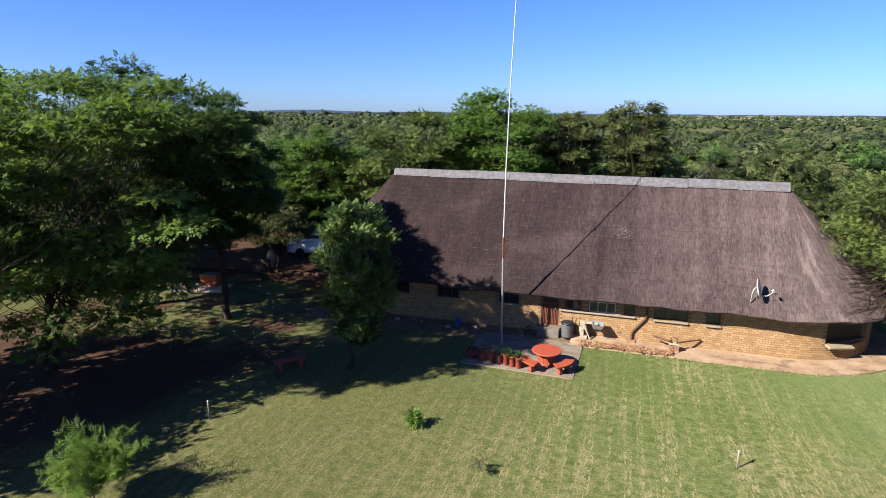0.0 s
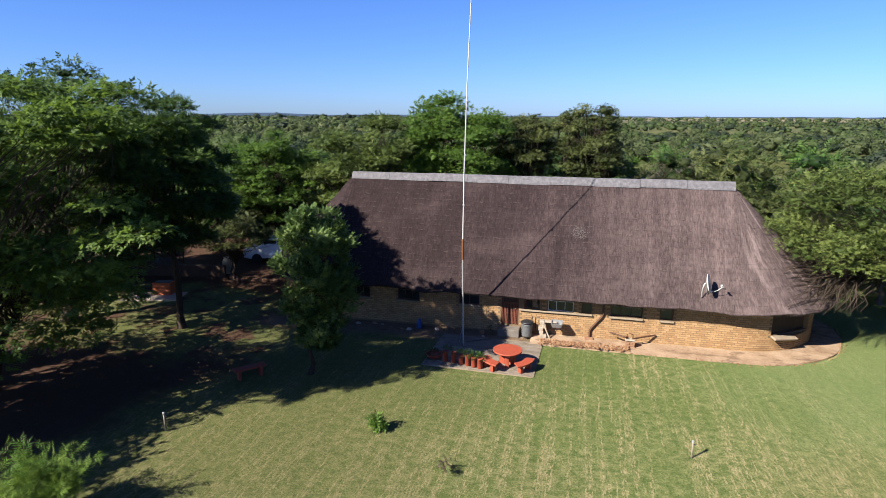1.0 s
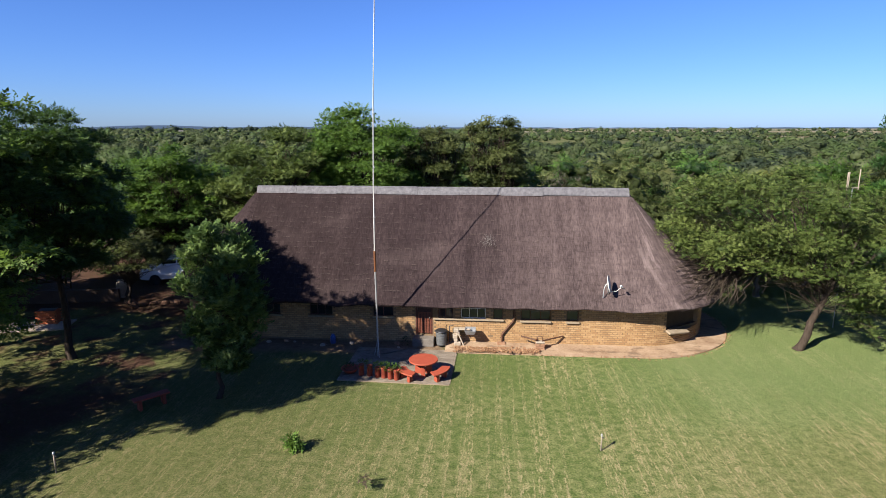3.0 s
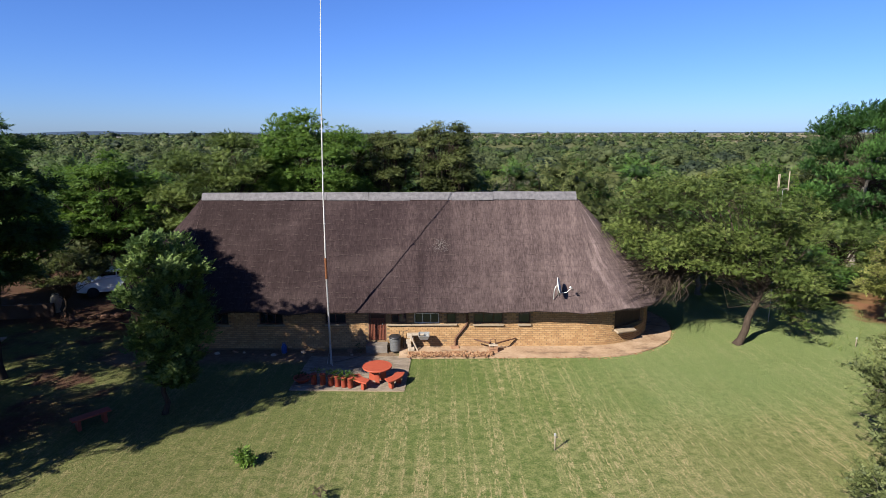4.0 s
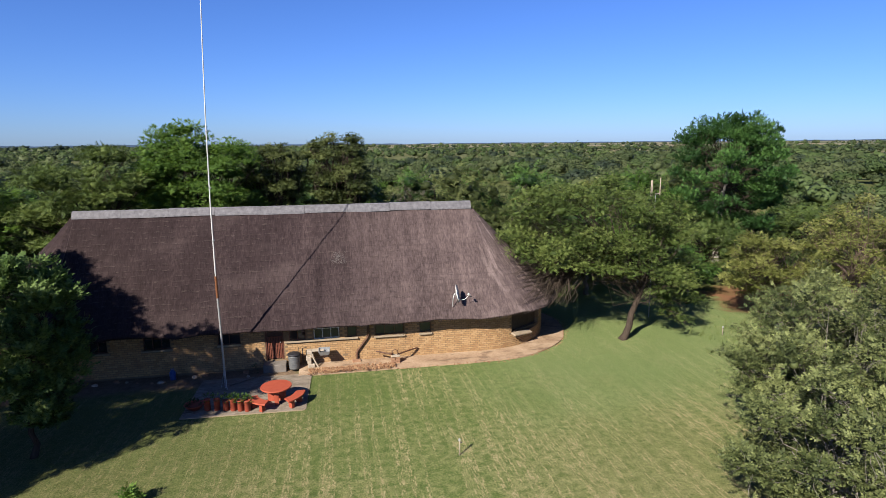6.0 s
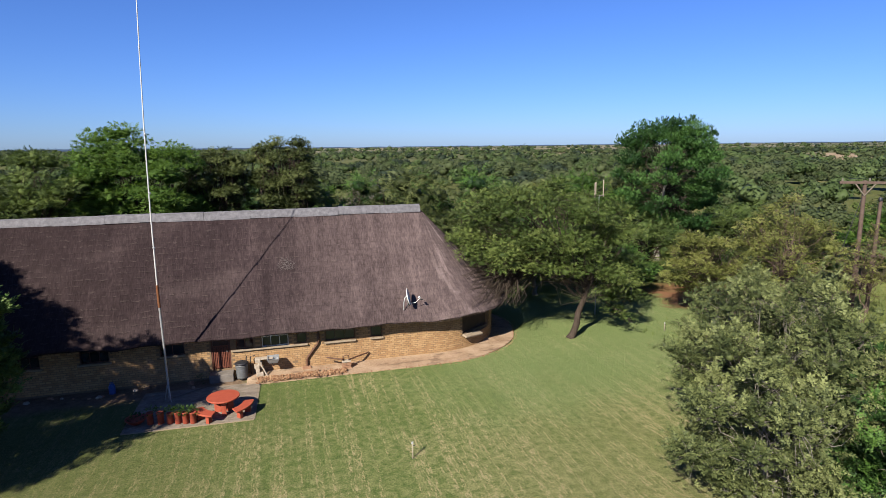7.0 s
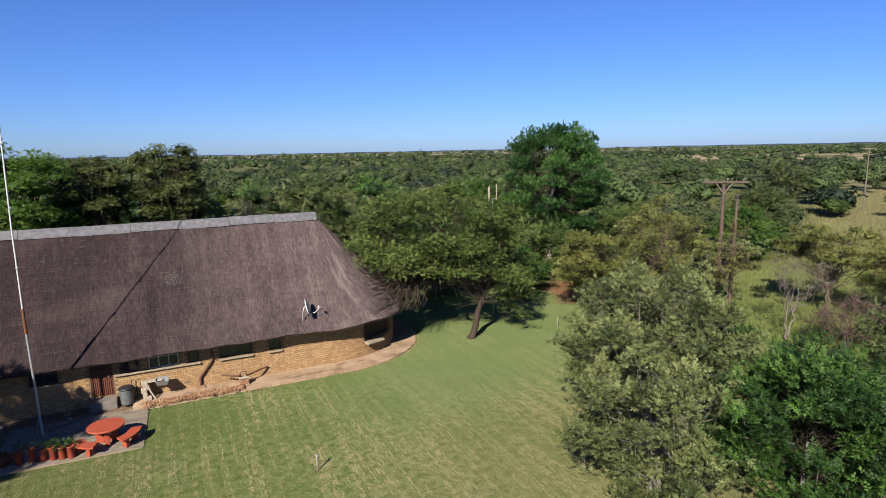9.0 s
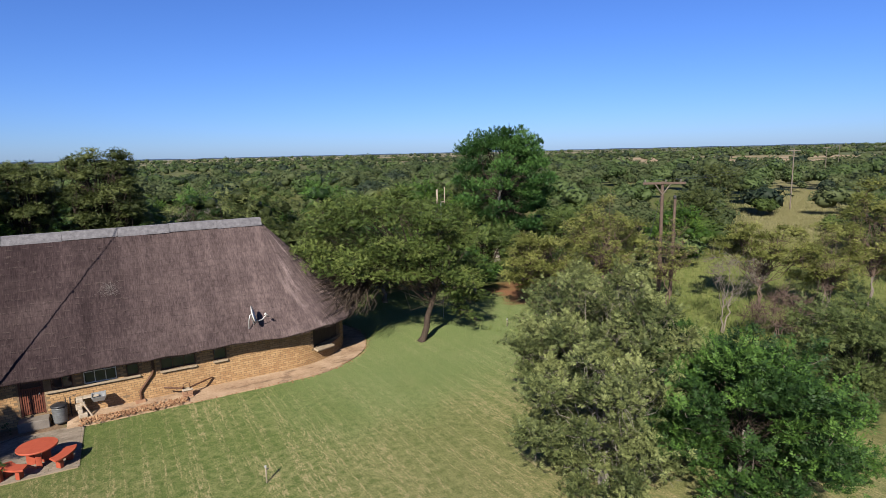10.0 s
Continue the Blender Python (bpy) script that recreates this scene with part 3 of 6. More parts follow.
    tint = np.repeat(shades[which], len(v) // count)
    # inner lumps get a dark tint that stands in for shade inside the crown
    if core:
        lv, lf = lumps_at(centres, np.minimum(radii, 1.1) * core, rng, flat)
        v, f, tint = joined(v, f, tint, lv, lf, np.full(len(lv), core_shade))
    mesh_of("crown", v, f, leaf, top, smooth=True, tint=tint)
    return top

# ---- ground, plain and hills ----
def build_ground():
    rings = [0, 6, 12, 18, 24, 30, 36, 44, 60, 90, 140, 220, 350, 600, 1000, 1700, 2800, 4700]
    sides = 72
    verts = [(0, 0, 0)]
    for r in rings[1:]:
        verts += [(r * math.cos(2 * math.pi * i / sides), r * math.sin(2 * math.pi * i / sides), 0) for i in range(sides)]
    bm = bmesh.new()
    vs = [bm.verts.new(v) for v in verts]
    for i in range(sides):
        bm.faces.new((vs[0], vs[1 + i], vs[1 + (i + 1) % sides]))
    for k in range(len(rings) - 2):
        a, b = 1 + k * sides, 1 + (k + 1) * sides
        for i in range(sides):
            j = (i + 1) % sides
            bm.faces.new((vs[a + i], vs[b + i], vs[b + j], vs[a + j]))
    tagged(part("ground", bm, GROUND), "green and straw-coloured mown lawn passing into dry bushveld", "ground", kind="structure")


def build_hills():
    """Low ridges far off, blue with haze put into the colour, as one strip with a soft crest line."""
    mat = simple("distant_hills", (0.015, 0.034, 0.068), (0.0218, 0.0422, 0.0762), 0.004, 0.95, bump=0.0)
    verts, faces = [], []
    n = 160
    for i in range(n + 1):
        az = radians(-62 + 128 * i / n)
        deg = math.degrees(az)
        crest = 9 + 17 * math.exp(-(((deg + 30.5) / 3.6) ** 2)) + 8 * math.exp(-(((deg + 16) / 8) ** 2)) + 5 * noise.noise((deg * 0.35, 1.7, 0)) + 2 * noise.noise((deg * 1.6, 4.7, 0))
        if deg > 0:
            crest = max(6, crest - 0.3 * deg) + 5 * noise.noise((deg * 0.5, 8.1, 0))
        for d, h in ((4200, -2), (4450, crest), (4690, -2)):
            verts.append((d * math.sin(az), d * math.cos(az), h))
    for i in range(n):
        for k in range(2):
            a = i * 3 + k
            faces.append((a, a + 1, a + 4, a + 3))
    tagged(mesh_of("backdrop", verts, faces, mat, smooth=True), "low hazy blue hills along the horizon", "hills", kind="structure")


build_ground()
build_hills()

# ---- the thatched house ----
RIDGE_L, RIDGE_R, RIDGE_Y, RIDGE_Z = -13.4, 7.45, 32.85, 7.54
EAVE_R, EAVE_Z = 5.21, 2.24
WALL_R = 4.32


def stadium(r, step):
    """Points, outward ways and run of a line at r round the ridge line, from the front's left end on to the right."""
    out, run = [], 0.0
    length = RIDGE_R - RIDGE_L
    n = max(2, round(length / step))
    m = max(6, round(math.pi * r / step))
    for i in range(n):
        out.append((RIDGE_L + length * i / n, RIDGE_Y - r, 0.0, -1.0, run + length * i / n))
    for i in range(m):
        a = math.pi * i / m
        out.append((RIDGE_R + r * math.sin(a), RIDGE_Y - r * math.cos(a), math.sin(a), -math.cos(a), length + r * a))
    for i in range(n):
        out.append((RIDGE_R - length * i / n, RIDGE_Y + r, 0.0, 1.0, length + math.pi * r + length * i / n))
    for i in range(m):
        a = math.pi * i / m
        out.append((RIDGE_L - r * math.sin(a), RIDGE_Y + r * math.cos(a), -math.sin(a), math.cos(a), 2 * length + math.pi * r + r * a))
    return out


house = thing("house", -3, 32.85, 0, 0, "long thatched house with curved yellow brick walls and rounded ends", "house")
HOUSE_INV = Matrix.Translation((3, -32.85, 0))


def to_house(ob, parent=None):
    """Hangs a part built in world places under the house or one of its parts, which have their own origins."""
    ob.parent = parent or house
    ob.matrix_parent_inverse = HOUSE_INV
    return ob


def eave_wave(run):
    """The eave sags and swells along its length."""
    return 0.13 * noise.noise((run * 0.42, 0, 9)) + 0.06 * noise.noise((run * 0.95, 0, 4)) + 0.03 * noise.noise((run * 1.9, 0, 2))


def build_roof():
    base = stadium(EAVE_R, 0.16)
    rows = 66
    slope = math.hypot(EAVE_R, RIDGE_Z - EAVE_Z)
    verts, uv, faces = [], [], []
    n = len(base)
    for k in range(rows + 1):
        v = k / rows
        for i, (bx, by, ox, oy, run) in enumerate(base):
            # ends shrink to the ridge's ends
            x = bx - ox * EAVE_R * (1 - v)
            y = by - oy * EAVE_R * (1 - v)
            z = RIDGE_Z - (RIDGE_Z - EAVE_Z) * v
            z -= 0.10 * math.sin(math.pi * v)
            course = (v * slope / 0.33 + 0.35 * noise.noise((run * 0.8, v * 7, 3))) % 1.0
            lift = 0.02 * course + 0.035 * noise.noise((x * 0.9, y * 0.9, z * 0.9)) + 0.018 * noise.noise((run * 5, v * slope * 1.5, 0))
            wave = eave_wave(run) + 0.015 * noise.noise((run * 7, 0, 2))
            z += lift + wave * max(0, v - 0.8) * 5
            verts.append((x + ox * lift * 0.7, y + oy * lift * 0.7, z))
            uv.append((run, v * slope))
    # the cut edge of the thatch and its underside
    for inset, drop in ((0.03, 0.05), (0.24, 0.03), (1.2, -0.62)):
        for i, (bx, by, ox, oy, run) in enumerate(base):
            wave = eave_wave(run)
            verts.append((bx - ox * inset, by - oy * inset, EAVE_Z - drop + wave))
            uv.append((run, slope + inset))
    for k in range(rows + 3):
        for i in range(n):
            j = (i + 1) % n
            faces.append((k * n + i, (k + 1) * n + i, (k + 1) * n + j, k * n + j))
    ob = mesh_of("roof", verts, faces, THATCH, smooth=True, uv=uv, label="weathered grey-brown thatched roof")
    to_house(ob)
    # loose straw ends along the eave
    rng = np.random.default_rng(5)
    fv, ff = [], []
    for bx, by, ox, oy, run in stadium(EAVE_R, 0.018):
        if by > RIDGE_Y + 2:
            continue
        if rng.uniform() < 0.55:
            continue
        wave = eave_wave(run)
        w, l = rng.uniform(0.005, 0.010), rng.uniform(0.01, 0.04)
        z = EAVE_Z + wave - rng.uniform(0, 0.12)
        k = len(fv)
        sx, sy = -oy * w, ox * w
        i = rng.uniform(0, 0.05)
        px, py = bx - ox * i, by - oy * i
        fv += [(px - sx, py - sy, z + 0.02), (px + sx, py + sy, z + 0.02), (px + sx * 0.6 + ox * l * 0.5, py + sy * 0.6 + oy * l * 0.5, z - l), (px - sx * 0.6 + ox * l * 0.5, py - sy * 0.6 + oy * l * 0.5, z - l)]
        ff.append((k, k + 1, k + 2, k + 3))
    fringe = mesh_of("straw_fringe", fv, ff, THATCH, uv=[(p[0] * 3, p[2]) for p in fv])
    fringe["kind"] = "stuff"
    fringe.parent = ob
    # cement cap along the ridge, cast in lengths
    x0, x1, lengths = RIDGE_L - 0.12, RIDGE_R + 0.12, 9
    rng = np.random.default_rng(8)
    for s in range(lengths):
        a, b = x0 + (x1 - x0) * s / lengths, x0 + (x1 - x0) * (s + 1) / lengths - 0.012
        lift, reach = float(rng.uniform(-0.012, 0.022)), 0.30 + float(rng.normal(0, 0.015))
        section = ((-reach, -reach * 0.93 + 0.02), (-reach + 0.02, -reach * 0.93 + 0.10), (-0.14, 0.11), (0, 0.16), (0.14, 0.11), (reach - 0.02, -reach * 0.93 + 0.10), (reach, -reach * 0.93 + 0.02), (0, -0.02))
        bm = bmesh.new()
        ends = [[bm.verts.new((x, RIDGE_Y + dy, RIDGE_Z + dz + lift + 0.01 * noise.noise((x * 3, dy * 9, 0)))) for dy, dz in section] for x in np.linspace(a, b, 5)]
        for p, q in zip(ends, ends[1:]):
            for i in range(len(section)):
                j = (i + 1) % len(section)
                bm.faces.new((p[i], q[i], q[j], p[j]))
        bm.faces.new(ends[0])
        bm.faces.new(ends[-1][::-1])
        bmesh.ops.recalc_face_normals(bm, faces=bm.faces)
        to_house(part("ridge_cap", bm, CEMENT, label="grey cement ridge capping"))


build_roof()

# openings in the front: run along the wall from the straight front's left end, sill height, width, kind
WALL_BASE, WALL_TOP = 0.0, 2.72


def wall_point(run, r):
    length = RIDGE_R - RIDGE_L
    if run <= length:
        return RIDGE_L + run, RIDGE_Y - r, 0.0
    a = (run - length) / WALL_R
    return RIDGE_R + r * math.sin(a), RIDGE_Y - r * math.cos(a), a


def run_of(x):
    return x - RIDGE_L


OPENINGS = [  # run of the middle, width, bottom, top
    (run_of(-11.6), 1.2, 1.36, 2.2), (run_of(-8.8), 1.2, 1.36, 2.2), (run_of(-5.5), 1.06, 1.36, 2.2), (run_of(-3.36), 0.88, 0.44, 2.3),
    (run_of(-2.25), 0.8, 1.36, 2.2), (run_of(-0.82), 1.26, 1.36, 2.2), (run_of(0.45), 0.5, 1.36, 2.2), (run_of(2.35), 1.5, 1.36, 2.2), (run_of(4.2), 0.6, 1.36, 2.2),
    (run_of(RIDGE_R) + 2.75, 2.5, 0.92, 2.3),
]


def inside_opening(run, z, grow=0.0):
    for mid, w, z0, z1 in OPENINGS:
        if abs(run - mid) < w / 2 + grow and z0 - grow < z < z1 + grow:
            return True
    return False


def build_walls():
    """The mortar-coloured wall body with real openings, in short lengths that follow the curve."""
    length = RIDGE_R - RIDGE_L
    total = 2 * length + 2 * math.pi * WALL_R
    cuts = set(np.arange(0, total, 0.32).round(3).tolist()) | {length, length + math.pi * WALL_R, 2 * length + math.pi * WALL_R}
    for mid, w, *_ in OPENINGS:
        cuts = {c for c in cuts if abs(c - mid) > w / 2 + 0.02} | {mid - w / 2, mid + w / 2}
    cuts = sorted(cuts) + [total]

    def whole(run, r):
        if run <= length + math.pi * WALL_R:
            return wall_point(run, r)[:2]
        if run <= 2 * length + math.pi * WALL_R:
            return RIDGE_R - (run - length - math.pi * WALL_R), RIDGE_Y + r
        a = (run - 2 * length - math.pi * WALL_R) / WALL_R
        return RIDGE_L - r * math.sin(a), RIDGE_Y + r * math.cos(a)

    bm = bmesh.new()

    def block(a, b, z0, z1):
        ring = [whole(a, WALL_R), whole(b, WALL_R), whole(b, WALL_R - 0.24), whole(a, WALL_R - 0.24)]
        low, high = [bm.verts.new((*p, z0)) for p in ring], [bm.verts.new((*p, z1)) for p in ring]
        bm.faces.new(low[::-1])
        bm.faces.new(high)
        for i in range(4):
            j = (i + 1) % 4
            bm.faces.new((low[i], low[j], high[j], high[i]))

    for a, b in zip(cuts, cuts[1:]):
        gap = next((o for o in OPENINGS if abs((a + b) / 2 - o[0]) < o[1] / 2), None)
        if gap:
            block(a, b, WALL_BASE, gap[2])
            block(a, b, gap[3], WALL_TOP)
        else:
            block(a, b, WALL_BASE, WALL_TOP)
    bmesh.ops.remove_doubles(bm, verts=bm.verts[:], dist=0.0005)
    hidden = [f for f in bm.faces if all(len(e.link_faces) > 2 for e in f.edges)]
    bmesh.ops.delete(bm, geom=hidden, context="FACES_ONLY")
    to_house(part("wall", bm, MORTAR, label="yellow-brown facebrick wall with pale mortar"))


build_walls()


def build_apron():
    """The concrete walk round the wall."""
    inner, outer = WALL_R - 0.02, 5.68
    bm = bmesh.new()
    length = RIDGE_R - RIDGE_L
    pts = []
    for run in np.arange(run_of(-2.2), length + math.pi * WALL_R + 0.01, 0.3):
        reach = outer + 0.10 * noise.noise((run * 0.5, 3, 0)) - 0.05 * max(0, min(1, (run - length) / 6))
        pts.append((wall_point(run, inner)[:2], wall_point(run, reach)[:2], run))
    rows = []
    for (a, b, run) in pts:
        z = 0.10 + 0.012 * noise.noise((run * 1.3, 5, 0))
        mid = (a[0] * 0.5 + b[0] * 0.5, a[1] * 0.5 + b[1] * 0.5)
        rows.append([bm.verts.new((*a, z + 0.03)), bm.verts.new((*mid, z)), bm.verts.new((*b, z - 0.04)), bm.verts.new((*b, -0.05))])
    for p, q in zip(rows, rows[1:]):
        for k in range(3):
            bm.faces.new((p[k], p[k + 1], q[k + 1], q[k]))
    bm.faces.new(rows[0][::-1])
    bmesh.ops.recalc_face_normals(bm, faces=bm.faces)
    tagged(part("pavement", bm, APRON), "stained concrete walk laid round the house wall", "pavement", kind="structure")


build_apron()

# ---- trees of the garden ----
def garden_trees():
    big = "big green trees beside the lawn"
    tree("shade_tree", -23.6, 17.2, 12.7, (2.6, 0.4, 7.4, 5.4, 5.0, 5.5), 11, LEAF_SHADE, BARK_DARK, "broad", 9600, "large spreading green shade tree with a forked dark trunk", "tree", big, 0.28, 2, clumps=36, clump_size=0.36, low=0.62, fork=0.3, rise=-0.1, flat=0.34, limb_size=0.22, core=0.28, core_shade=0.35, inner=0.7, shell=0.62, limb_mat=BARK_DARK,
         extra=((-1.0, -4.2, 4.6, 1.2), (0.8, -4.8, 6.0, 1.2), (2.6, -5.0, 4.2, 1.2), (4.2, -4.4, 5.4, 1.2), (5.6, -3.6, 4.0, 1.1), (3.4, -4.2, 7.6, 1.2), (1.4, -4.0, 3.2, 1.0), (6.2, -2.6, 5.8, 1.1), (-2.4, -3.4, 6.4, 1.2), (4.8, -3.4, 2.9, 0.9), (6.6, -1.6, 3.6, 0.9), (5.8, 0.2, 11.3, 1.1), (6.6, 0.2, 11.2, 1.1), (7.3, 0.4, 10.9, 0.9), (6.2, 0.9, 10.6, 1.0), (5.0, -0.6, 11.9, 1.0), (5.2, 0.0, 9.4, 1.1), (6.0, 0.4, 10.0, 1.0), (-0.8, 1.7, 9.3, 1.2), (1.4, 3.8, 7.2, 1.2), (-1.5, 2.6, 7.0, 1.2), (0.5, 3.0, 8.2, 1.2), (2.6, 0.0, 11.7, 1.0), (0.4, -0.6, 11.6, 1.0), (3.9, -1.0, 11.7, 1.0), (7.6, 0.5, 11.6, 0.9), (8.2, 0.6, 11.7, 0.8), (5.6, 0.6, 10.7, 0.9), (6.6, 0.6, 11.8, 0.9), (3.9, -2.6, 8.4, 0.9), (9.1, -2.0, 8.2, 0.9), (4.4, -2.8, 7.1, 0.9), (9.0, -2.1, 7.0, 0.9), (10.0, -1.6, 7.3, 0.9), (4.7, -2.6, 5.9, 0.9), (6.5, -2.4, 6.0, 0.9), (8.3, -2.2, 6.0, 0.9), (2.8, -2.6, 4.5, 0.9), (1.9, -2.4, 3.0, 0.9)))
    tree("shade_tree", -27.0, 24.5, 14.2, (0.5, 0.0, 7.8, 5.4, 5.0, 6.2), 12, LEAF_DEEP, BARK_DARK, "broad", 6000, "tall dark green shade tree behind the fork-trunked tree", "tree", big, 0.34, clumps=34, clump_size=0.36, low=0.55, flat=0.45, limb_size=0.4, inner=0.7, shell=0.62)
    tree("shade_tree", -20.2, 25.0, 12.2, (1.7, -3.2, 7.9, 3.1, 3.4, 3.8), 13, LEAF_DEEP, BARK_DARK, "feathery", 7000, "dark green feathery tree with one straight dark trunk", "tree", big, 0.18, lean=(-0.7, 1.4), wander=0.012, extra=((1.1, -0.6, 11.3, 0.9), (2.0, -1.6, 10.7, 0.9), (2.0, 0.4, 10.4, 0.9), (3.0, -2.6, 10.2, 0.9)), clumps=34, clump_size=0.34, low=0.45, fork=0.42, twigs=120, limb_size=0.35, core=0.3, inner=0.65, shell=0.62, flat=0.45)
    # hidden tree, added for its shade on the ground by the garden wall
    tree("shade_tree", -37.5, 24.0, 14.6, (0, 0, 8.4, 5.6, 5.2, 6.0), 14, LEAF_FRESH, BARK_DARK, "coarse", 2000, "hidden tall green tree added to shade the garden wall", "tree", big, 0.34, clumps=40, clump_size=0.28)
    tree("shade_tree", -20.8, 11.2, 12.6, (1.4, 1.5, 9.0, 2.6, 2.4, 2.8), 18, LEAF_SHADE, BARK_DARK, "broad", 3400, "leafy green tree shading the lawn's bare corner", "tree", big, 0.22, clumps=18, clump_size=0.40, low=0.6, limb_size=0.25, flat=0.34, core=0.28, inner=0.7, shell=0.62, core_shade=0.35, extra=((4.5, 2.2, 10.4, 0.9), (5.3, 2.7, 10.4, 0.9), (6.1, 3.2, 10.3, 0.8), (5.0, 3.6, 10.5, 0.8), (5.8, 4.1, 10.4, 0.8), (6.5, 4.5, 10.3, 0.7), (6.6, 3.7, 10.9, 0.7), (5.4, 3.3, 11.0, 0.7), (1.1, 5.9, 9.9, 0.9), (2.0, 5.9, 9.9, 0.9), (0.7, 5.2, 9.9, 0.9)))
    # the next two stand out of view, placed for their shade on the soil
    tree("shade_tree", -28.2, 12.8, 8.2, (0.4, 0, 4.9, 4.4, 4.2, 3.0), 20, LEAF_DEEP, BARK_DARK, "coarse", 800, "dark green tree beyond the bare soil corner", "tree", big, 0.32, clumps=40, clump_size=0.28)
    tree("shade_tree", -23.2, 8.6, 8.0, (0, 0, 5.0, 3.7, 3.7, 2.9), 19, LEAF_FRESH, BARK_DARK, "coarse", 1900, "green tree that shades the bare red soil", "tree", big, 0.28, clumps=36, clump_size=0.28, extra=((-3.3, 3.6, 6.9, 1.5), (-1.4, 4.0, 6.8, 1.5), (-2.8, 2.0, 7.4, 1.5), (-0.6, 2.2, 7.0, 1.3)))
    # hidden behind the others; its extra clumps are added to shade the car
    tree("shade_tree", -31.0, 33.2, 6.4, (0, 0, 3.9, 3.6, 3.6, 2.4), 48, LEAF_DEEP, BARK_DARK, "coarse", 2600, "hidden dark green tree over the garden wall, added to shade the car", "tree", big, 0.3, clumps=36, clump_size=0.3, extra=((1.4, 0.2, 6.4, 1.2), (2.6, 0.6, 6.7, 1.3), (3.9, 1.0, 6.8, 1.3), (5.1, 1.4, 6.8, 1.2), (6.1, 1.8, 6.7, 1.1)))
    tree("young_tree", -11.15, 21.5, 7.6, (0.5, 0.15, 4.3, 1.5, 1.75, 3.4), 15, LEAF_SILVER, BARK_DARK, "broad", 3100, "slender upright young tree with silvery green leaves on the lawn", "tree", "", 0.10, 1, clumps=58, clump_size=0.30, low=0.62, fork=0.5, limb_size=0.4, rise=0.8, flat=1.15, shell=0.3, core=0.12, core_shade=0.4)
    tree("thorn_tree", 15.45, 29.0, 8.8, (-0.9, 2.2, 6.1, 5.6, 4.2, 2.9), 16, LEAF_CROWN, BARK_DARK, "small", 13500, "wide-crowned thorn tree leaning over the thatched roof", "tree", "", 0.2, 1, (1.6, -1.2), 60, 0.33, 0.5, fork=0.36, twigs=520, flat=0.65, core=0.34, limb_size=0.12, inner=0.6, shell=0.55, leaf_size=0.92,
         extra=((2.6, 0.6, 2.8, 0.9), (3.2, 0.9, 2.0, 0.8), (3.6, 0.4, 3.3, 1.0), (2.3, -0.2, 3.7, 0.9), (4.2, 1.4, 4.0, 1.1), (4.9, 1.8, 2.8, 0.9), (2.9, 0.1, 1.3, 0.6), (4.6, 1.0, 1.6, 0.6), (-5.8, 1.3, 5.0, 0.7), (-5.2, 0.5, 4.6, 0.6), (-4.2, 0.2, 4.2, 0.7), (0.4, -1.4, 4.3, 0.8), (1.5, -1.8, 3.9, 0.8), (-1.0, -1.2, 4.2, 0.8), (-2.3, -0.8, 4.3, 0.8), (2.6, -1.6, 3.3, 0.7), (0.0, -0.6, 3.7, 0.6), (2.0, -0.6, 2.3, 0.55), (2.5, -0.3, 1.7, 0.5), (3.3, -0.6, 2.5, 0.6), (1.7, -1.2, 3.0, 0.6), (4.0, -0.4, 2.2, 0.6), (3.0, -1.0, 1.2, 0.45)))
    tree("small_tree", -22.6, 33.4, 4.8, (0.5, 0, 3.1, 2.3, 1.9, 1.3), 17, LEAF_OLIVE, BARK_DARK, "small", 1600, "thin small tree with sparse dull green leaves", "tree", "", 0.09, clumps=28, clump_size=0.32, twigs=260, core=0.2, leaf_size=0.9, limb_size=0.5)


